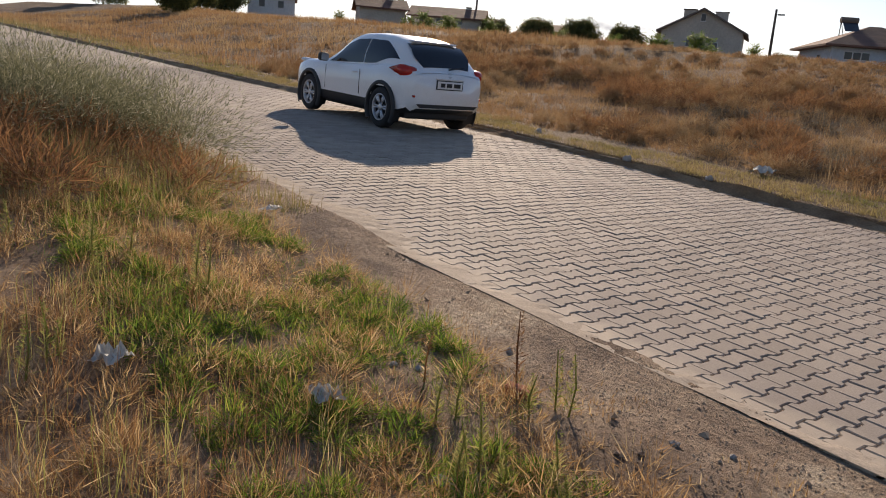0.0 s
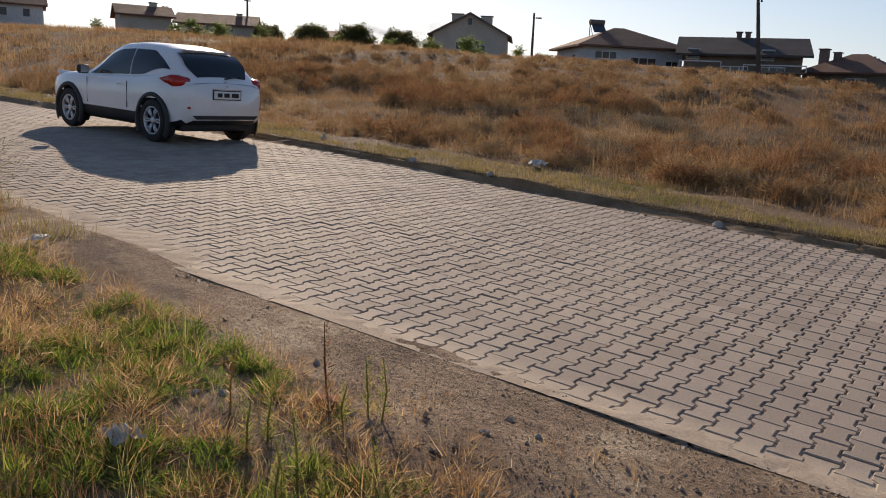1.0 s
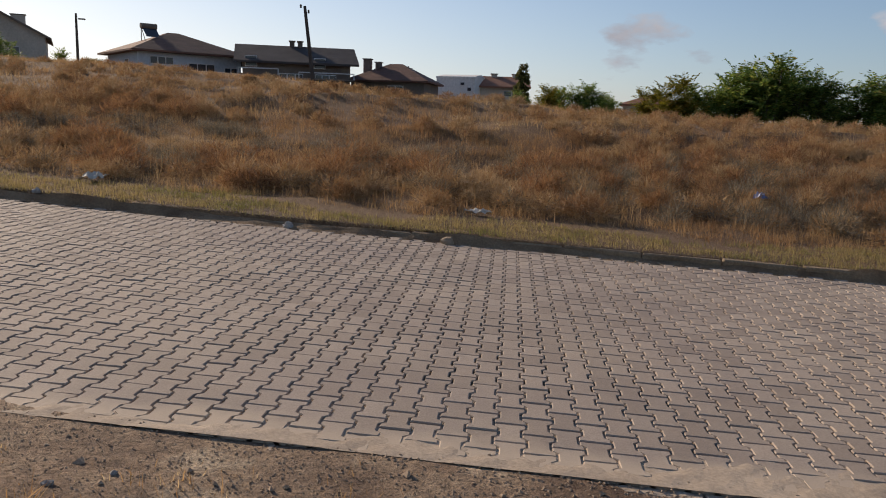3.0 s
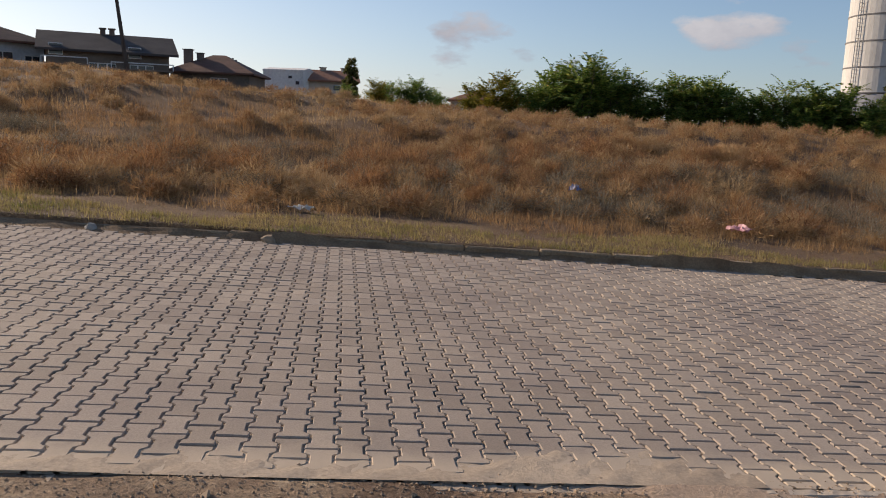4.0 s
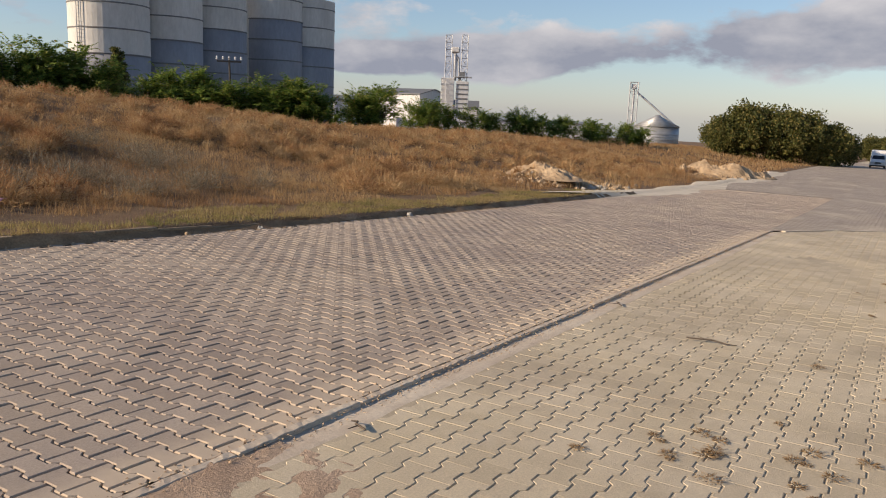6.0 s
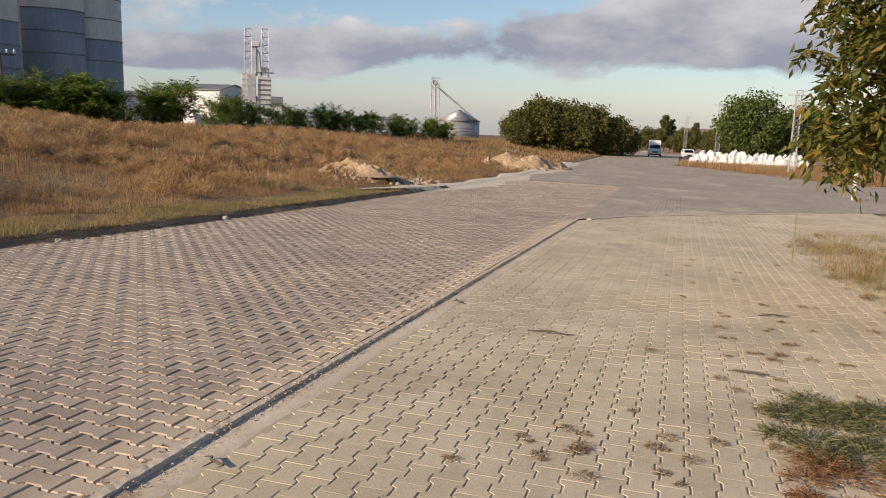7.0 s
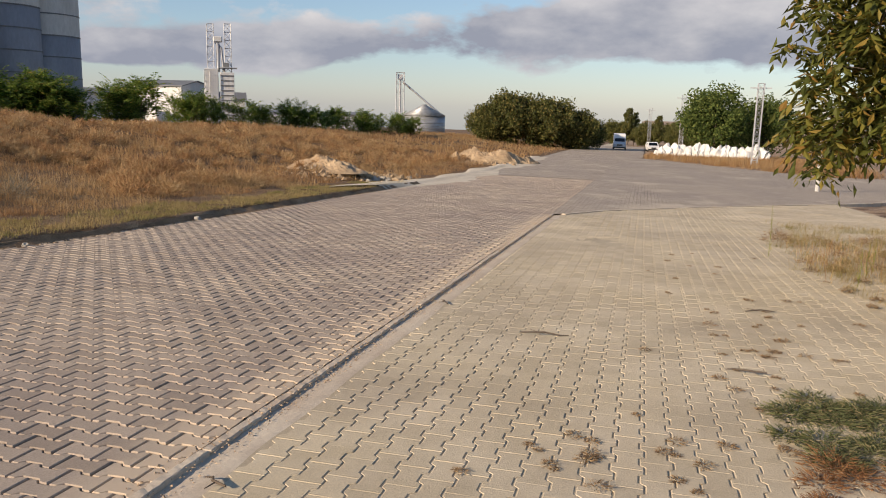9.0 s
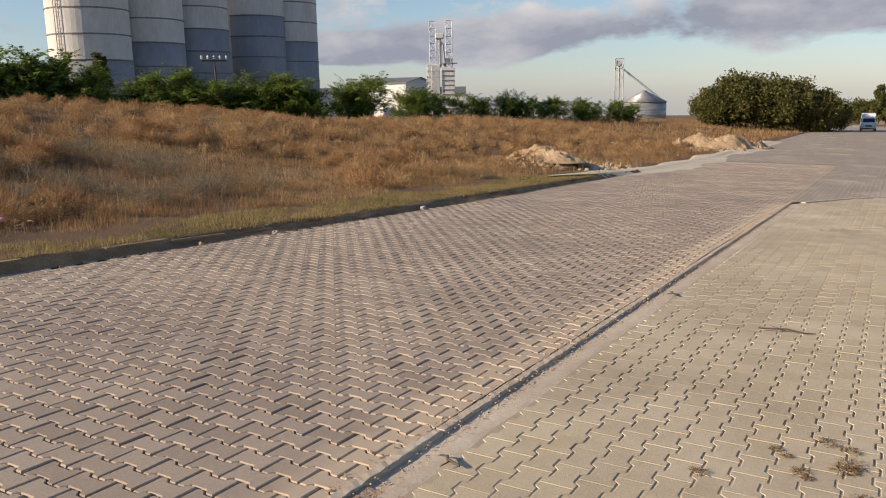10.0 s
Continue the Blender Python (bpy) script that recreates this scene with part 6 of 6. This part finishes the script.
M_SACK = surface("white_sacking", (0.56, 0.56, 0.55), (0.72, 0.72, 0.71), 0.9, 10.0, 0.85, 0.02, 0.12)


def lumpy(name, size, seed, mat, parent=None, rough=0.12, detail=2, flat=0.3):
    """A rounded uneven lump with a flattened foot."""
    bm = bmesh.new()
    bmesh.ops.create_icosphere(bm, subdivisions=detail, radius=1.0)
    for v in bm.verts:
        n = noise.noise(v.co * 1.6 + Vector((seed * 3.1, seed, 0))) + 0.5 * noise.noise(v.co * 4 + Vector((0, seed * 2.3, 0)))
        if detail > 3:
            n += 0.22 * noise.noise(v.co * 8 + Vector((seed, 0, 1))) + 0.14 * noise.noise(v.co * 15 + Vector((seed, 0, 3)))
        v.co *= 1 + rough * n * 2
        v.co.z = max(v.co.z, -flat)
        v.co = Vector((v.co.x * size[0] / 2, v.co.y * size[1] / 2, (v.co.z + flat) * size[2] / (1 + flat)))
    return part(name, bm, mat, parent)


for k in range(15):
    t = k / 14
    x, y = 95.6 - 0.7 * t, -0.9 - 11.2 * t
    ob = lumpy("white_sack", (1.6, 1.25, 1.15 + 0.5 * abs(math.sin(k * 2.3))), k, M_SACK, None, 0.22, 3)
    ob.matrix_world = pose(x, y, float(ground_z(x, y)) - 0.05, 0, 0, 40 * k)
    tagged(ob, "bulging white plastic sack beside the side road", "sack", "white sacks")

# ---------------------------------------------------------------- walnut tree over the forecourt
rw_ = np.random.default_rng(90)
walnut = thing("walnut_tree", 10.9, -3.9, float(ground_z(10.9, -3.9)), 0, "walnut tree with drooping browning green leaves", "tree")
bm = bmesh.new()
tube(bm, [(0, 0, -0.2), (0.05, 0.1, 0.9), (-0.1, 0.3, 1.7)], [0.17, 0.14, 0.11], 12)
tips = []
for k in range(34):
    a = rw_.uniform(0, math.tau)
    s = Vector((-0.1, 0.3, 1.7)) if k % 2 else Vector((0, 0.15, 1.3))
    e = Vector((-0.3 + 1.5 * math.cos(a), 1.2 + 1.75 * math.sin(a), rw_.uniform(1.85, 4.6)))
    m = s.lerp(e, 0.5) + Vector((0, 0, 0.35))
    d = e + Vector((0.25 * math.cos(a), 0.25 * math.sin(a), -rw_.uniform(0.1, 0.5)))
    tube(bm, [s, m, e, d], [0.045, 0.03, 0.016, 0.006], 6)
    tips += [m.lerp(e, 0.4), m.lerp(e, 0.7), e, e.lerp(d, 0.5), d]
part("trunk", bm, M_BARK, walnut)
tips = np.array([tuple(p) for p in tips])
extra = unit(rw_.normal(0, 1, (190, 3))) * rw_.uniform(0.55, 1.0, (190, 1)) * np.array([1.5, 1.95, 1.55]) + np.array([-0.3, 1.35, 2.9])
extra = extra[extra[:, 2] > 1.8]
v, f = frond_crown(rw_, np.concatenate([tips, extra]), 9, (0.2, 0.42), 3, 0.19, 0.75)
arrays("crown", v, f, M_WALNUT, walnut)

# ---------------------------------------------------------------- rubble, stones and litter
M_RUBBLE = surface("pale_rubble", (0.31, 0.215, 0.13), (0.48, 0.36, 0.235), 1.2, 8.0, 0.95, 0.03, 0.3)
M_STONE = surface("grey_stone", (0.30, 0.28, 0.25), (0.45, 0.42, 0.37), 3.0, 30.0, 0.9, 0.01, 0.3)
M_PAPER = surface("white_litter", (0.46, 0.43, 0.37), (0.62, 0.59, 0.53), 4.0, 30.0, 0.7, 0.006, 0.15)
M_PINK = surface("pink_plastic", (0.55, 0.24, 0.27), (0.66, 0.36, 0.38), 4.0, 30.0, 0.5, 0.004, 0.15)
M_BLUE = surface("blue_plastic", (0.12, 0.16, 0.32), (0.18, 0.23, 0.42), 4.0, 30.0, 0.5, 0.004, 0.15)
M_BRICK = surface("red_brick", (0.40, 0.12, 0.06), (0.50, 0.18, 0.09), 6.0, 40.0, 0.9, 0.006, 0.3)
def heap(name, size, seed, mat):
    """A tipped heap of soil and broken stone: a low dome with clods standing out of it."""
    bm = bmesh.new()
    rings = []
    for i in range(23):
        q = i / 22
        row = []
        for k in range(64):
            a = k * math.tau / 64
            u, v = q * math.cos(a), q * math.sin(a)
            p = Vector((u * 2.2 + seed, v * 2.2, seed * 0.7))
            clod = 0.5 - abs(noise.noise(p * 3.1)) * 1.3 + 0.4 * noise.noise(p * 7)
            z = (1 - q * q) ** 1.2 * (0.75 + 0.7 * noise.noise(p)) + 0.28 * clod * (1 - q) ** 0.4 - 0.1 * q
            row.append(bm.verts.new((u * size[0] / 2, v * size[1] / 2, z * size[2])))
            if i == 0:
                row = row * 64
                break
        rings.append(row)
    for a_, b_ in zip(rings, rings[1:]):
        for k in range(64):
            j = (k + 1) % 64
            bm.faces.new((a_[k], b_[k], b_[j]) if a_[k] is a_[j] else (a_[k], b_[k], b_[j], a_[j]))
    return part(name, bm, mat, None)


for x, y, sx, sy, sz, seed in ((30.2, 13.4, 4.4, 2.4, 0.5, 3), (59.6, 12.2, 7.0, 3.8, 1.5, 5), (60.6, 9.9, 4.0, 2.2, 0.8, 7), (57.5, 14.5, 2.2, 1.8, 0.8, 9)):
    ob = heap("rubble_mound", (sx, sy, sz), seed, M_RUBBLE)
    ob.matrix_world = pose(x, y, float(ground_z(x, y)) - 0.12, 0, 0, 20 * seed)
    tagged(ob, "heap of pale rubble and soil at the field edge", "rubble", "rubble heaps")
rs = np.random.default_rng(8)
stones = [(rs.uniform(29, 34), rs.uniform(10.6, 13.6), rs.uniform(0.12, 0.45)) for _ in range(46)]
stones += [(rs.uniform(56, 62), rs.uniform(9.9, 13), rs.uniform(0.15, 0.4)) for _ in range(24)]
stones += [(-7.9, 9.72, 0.16), (-2.8, 9.48, 0.16), (-0.7, 9.35, 0.2), (13.6, 9.0, 0.18), (-6.4, 9.75, 0.12), (8.0, 9.1, 0.1), (9.4, 9.05, 0.12), (-10.6, 10.4, 0.2)]
stones += [(rs.uniform(-3.2, 1.8), rs.uniform(0.9, 2.9), rs.uniform(0.02, 0.06)) for _ in range(46)]
for k, (x, y, s) in enumerate(stones):
    ob = lumpy("stone", (s, s * rs.uniform(0.6, 1), s * 0.6), k * 0.7, M_STONE if k % 3 else M_RUBBLE, None, 0.25, 1 if s < 0.08 else 2)
    z = float(road_z(x, y)) - 0.004 if 3.1 < y < float(kerb_y(x)) else float(ground_z(x, y)) - 0.01 * s
    ob.matrix_world = pose(x, y, z - 0.15 * s, 0, 0, rs.uniform(0, 360))
    tagged(ob, "pale rough stone lying on the ground", "stone", "loose stones")


def litter(x, y, size, mat, label, name="crumpled_paper", lift=0.0):
    bm = bmesh.new()
    bmesh.ops.create_grid(bm, x_segments=9, y_segments=9, size=0.5)
    for v in bm.verts:
        q = v.co * 3 + Vector((x, y, 0))
        v.co = Vector((v.co.x * size[0] + 0.12 * size[0] * noise.noise(q * 1.7), v.co.y * size[1] + 0.12 * size[1] * noise.noise(q * 1.3 + Vector((5, 0, 0))), size[2] * (0.5 + noise.noise(q * 1.2) + 0.5 * noise.noise(q * 3)) * (1.2 - 2 * v.co.length * 0.6)))
    ob = part(name, bm, mat, None)
    mod = ob.modifiers.new("thickness", "SOLIDIFY")
    mod.thickness = 0.003
    ob.matrix_world = pose(x, y, float(ground_z(x, y)) + lift, 0, 0, x * 70)
    return tagged(ob, label, "litter", "scattered litter")


litter(-3.34, 0.48, (0.15, 0.13, 0.09), M_PAPER, "crumpled dirty white paper in dry grass", lift=0.07)
litter(-2.69, 1.18, (0.14, 0.12, 0.07), M_PAPER, "torn grey paper scrap in the weeds", lift=0.06)
litter(-2.0, 1.3, (0.09, 0.07, 0.04), M_PAPER, "small torn paper scrap on the earth", lift=0.02)
litter(-5.9, 2.5, (0.22, 0.12, 0.05), M_PAPER, "pale paper scrap beside the road", lift=0.05)
litter(6.75, 11.9, (0.4, 0.25, 0.12), M_PINK, "pale pink plastic bag at the field edge", "plastic_bag", 0.12)
litter(4.6, 14.2, (0.2, 0.18, 0.14), M_BLUE, "blue plastic bag caught in dry weeds", "plastic_bag", 0.3)
litter(-6.5, 11.4, (0.45, 0.25, 0.12), M_PAPER, "white plastic scrap at the field edge", "plastic_bag", 0.06)
litter(-0.4, 11.6, (0.35, 0.22, 0.08), M_PAPER, "white plastic scrap at the field edge", "plastic_bag", 0.05)
ob = part("brick_piece", boxes(((0, 0, 0.02), (0.13, 0.07, 0.05)), bevel=0.008), M_BRICK, None)
ob.matrix_world = pose(-2.45, 2.11, float(ground_z(-2.45, 2.11)), 4, 6, 30)
tagged(ob, "broken red brick piece on the earth", "brick")
for x, y, l, a in ((7.24, 1.65, 0.42, -78), (8.22, 2.80, 0.2, 30), (3.68, 2.76, 0.16, 60), (9.2, -0.4, 0.4, -60), (6.7, 0.05, 0.3, 80)):
    bm = tube(bmesh.new(), [(-l / 2, 0, 0.012), (0, 0.02, 0.022), (l * 0.3, -0.01, 0.014), (l / 2, 0.015, 0.012)], [0.006, 0.008, 0.006, 0.003], 6)
    tube(bm, [(-l * 0.1, 0.01, 0.018), (-l * 0.3, 0.09, 0.02)], [0.005, 0.002], 5)
    ob = part("twig", bm, M_BARK, None)
    ob.matrix_world = pose(x, y, float(road_z(x, y)), 0, 2.7, a)
    tagged(ob, "dry broken twig lying on the paving", "twig", "fallen twigs")

# tall single weeds
weeds_at = [(14.3, -1.2, 0.85, M_STALK), (11.6, -1.9, 0.5, M_STALK), (12.4, -2.2, 0.5, M_STALK), (12.9, -2.4, 0.55, M_STALK), (6.3, -0.85, 0.75, M_FROND), (6.2, -0.98, 0.5, M_FROND), (-10.1, 3.0, 0.75, M_STALK), (-9.9, 2.85, 0.62, M_STALK), (-10.2, 2.7, 0.55, M_STALK), (-2.55, 2.2, 0.40, M_RUST)]
rt = np.random.default_rng(88)
for x, y in ((-4.65, 0.85), (-4.1, 1.1), (-2.6, 1.75), (-2.2, 1.95), (-2.05, 1.5), (-1.75, 1.6), (-3.6, 0.3), (-5.3, 0.3)):
    for _ in range(3):
        weeds_at.append((x + rt.normal(0, 0.16), y + rt.normal(0, 0.14), rt.uniform(0.16, 0.36), M_STALK if rt.uniform() < 0.75 else M_STRAW))
for x, y, h, m in weeds_at:
    rr = np.random.default_rng(int(abs(x) * 1000))
    ob = thing("tall_weed", x, y, float(road_z(x, y) if x > 4 else ground_z(x, y)) - 0.01, rr.uniform(0, 360), "tall upright weed with narrow leaves", "weed", "tall weeds")
    part("stem", tube(bmesh.new(), [(0, 0, 0), (0.02, 0, h * 0.5), (0.0, 0.02, h)], [0.006, 0.005, 0.002], 6), m, ob)
    n = 40 if m is M_STRAW else 120
    zz = rr.uniform(0.08, 1.0, n) * h
    az = rr.uniform(0, math.tau, n)
    al = unit(np.c_[np.cos(az), np.sin(az), rr.uniform(0.2, 1.2, n)])
    v, f = leaf_arrays(np.c_[np.zeros(n), np.zeros(n), zz], al, unit(np.cross(al, rr.normal(0, 1, (n, 3)))), rr.uniform(0.25, 0.6, n) * 0.14 * (1.15 - zz / h), rr.uniform(0.0015, 0.0035, n))
    arrays("leaves", v, f, m, ob)

# ---------------------------------------------------------------- crumbs of earth and gravel


def pebbles(name, points, size, mat, seed, label, lift):
    """Loose crumbs: small uneven eight-sided grains resting on the ground."""
    r = np.random.default_rng(seed)
    n = len(points)
    s = r.uniform(size[0], size[1], n) * r.uniform(0.4, 1.0, n)
    z = lift(points[:, 0], points[:, 1])
    c = np.c_[points, z + 0.15 * s]
    base = np.array([(1, 0, 0), (0, 1, 0), (-1, 0, 0), (0, -1, 0), (0, 0, 0.75), (0, 0, -0.6)], float)
    v = c[:, None] + (base[None] + r.normal(0, 0.22, (n, 6, 3))) * s[:, None, None]
    tri = np.array([(0, 1, 4), (1, 2, 4), (2, 3, 4), (3, 0, 4), (1, 0, 5), (2, 1, 5), (3, 2, 5), (0, 3, 5)])
    f = (tri[None] + 6 * np.arange(n)[:, None, None]).reshape(-1, 3)
    return tagged(arrays(name, v.reshape(-1, 3), f, mat), label, "gravel", kind="stuff")


M_CRUMB = surface("earth_crumbs", (0.34, 0.235, 0.15), (0.52, 0.385, 0.26), 6.0, 60.0, 0.95, 0.002, 0.35)
pebbles("gravel", scatter(61, 12000, (-7, 2.4), (0.3, 3.12)), (0.002, 0.011), M_CRUMB, 61, "crumbs of dry earth and gravel on trodden ground", lambda x, y: ground_z(x, y))
pebbles("clods", scatter(72, 420, (-5, 2.2), (0.6, 3.0), lambda x, y: lumps(x, y, 0.8, 4.0) > -0.1), (0.008, 0.03), M_CRUMB, 72, "clods of dry earth on trodden ground", lambda x, y: ground_z(x, y))
edge_x = np.random.default_rng(62).uniform(-8, 19.5, 5200)
edge_p = np.c_[edge_x, NEAR_EDGE - 0.04 + np.random.default_rng(63).normal(0, 0.06, 5200)]
pebbles("edge_crumbs", edge_p, (0.003, 0.012), M_CRUMB, 64, "sandy crumbs along the road's edge", lambda x, y: road_z(x, y) - 0.002)
kerb_x = np.random.default_rng(65).uniform(-26, 29, 6000)
kerb_p = np.c_[kerb_x, kerb_y(kerb_x) - np.abs(np.random.default_rng(66).normal(0, 0.13, 6000))]
pebbles("kerb_crumbs", kerb_p, (0.005, 0.02), M_CRUMB, 67, "earth and leaf crumbs along the foot of the kerb", lambda x, y: road_z(x, y) - 0.002)
pebbles("gutter_crumbs", np.c_[np.random.default_rng(68).uniform(1.6, 19, 2600), np.random.default_rng(69).normal(2.86, 0.05, 2600)], (0.003, 0.010), M_CRUMB, 70, "reddish crumbs lying in the gutter", lambda x, y: road_z(x, y) - 0.016)
blades("mound_straw", scatter(71, 1500, (-8, 0.5), (-0.5, 2.7), lambda x, y: lumps(x, y, 0.9, 8.0) > 0.1), (0.03, 0.12), (0.002, 0.004), 1.3, 10, M_STRAW, 71, label="flattened straw and dead weeds on the earth", spread=0.09)
rub = np.random.default_rng(73)
heap_p = np.concatenate([np.c_[rub.normal(cx, sx, m), rub.normal(cy, sy, m)] for cx, cy, sx, sy, m in ((30.6, 13.0, 1.5, 0.9, 380), (32.6, 11.8, 1.0, 0.6, 200), (59.6, 12.0, 2.4, 1.2, 420), (57.0, 13.6, 1.2, 0.8, 120))])
pebbles("rubble_stones", heap_p, (0.05, 0.22), M_RUBBLE, 74, "broken pale stones scattered round the rubble heaps", lambda x, y: ground_z(x, y) + 0.02)
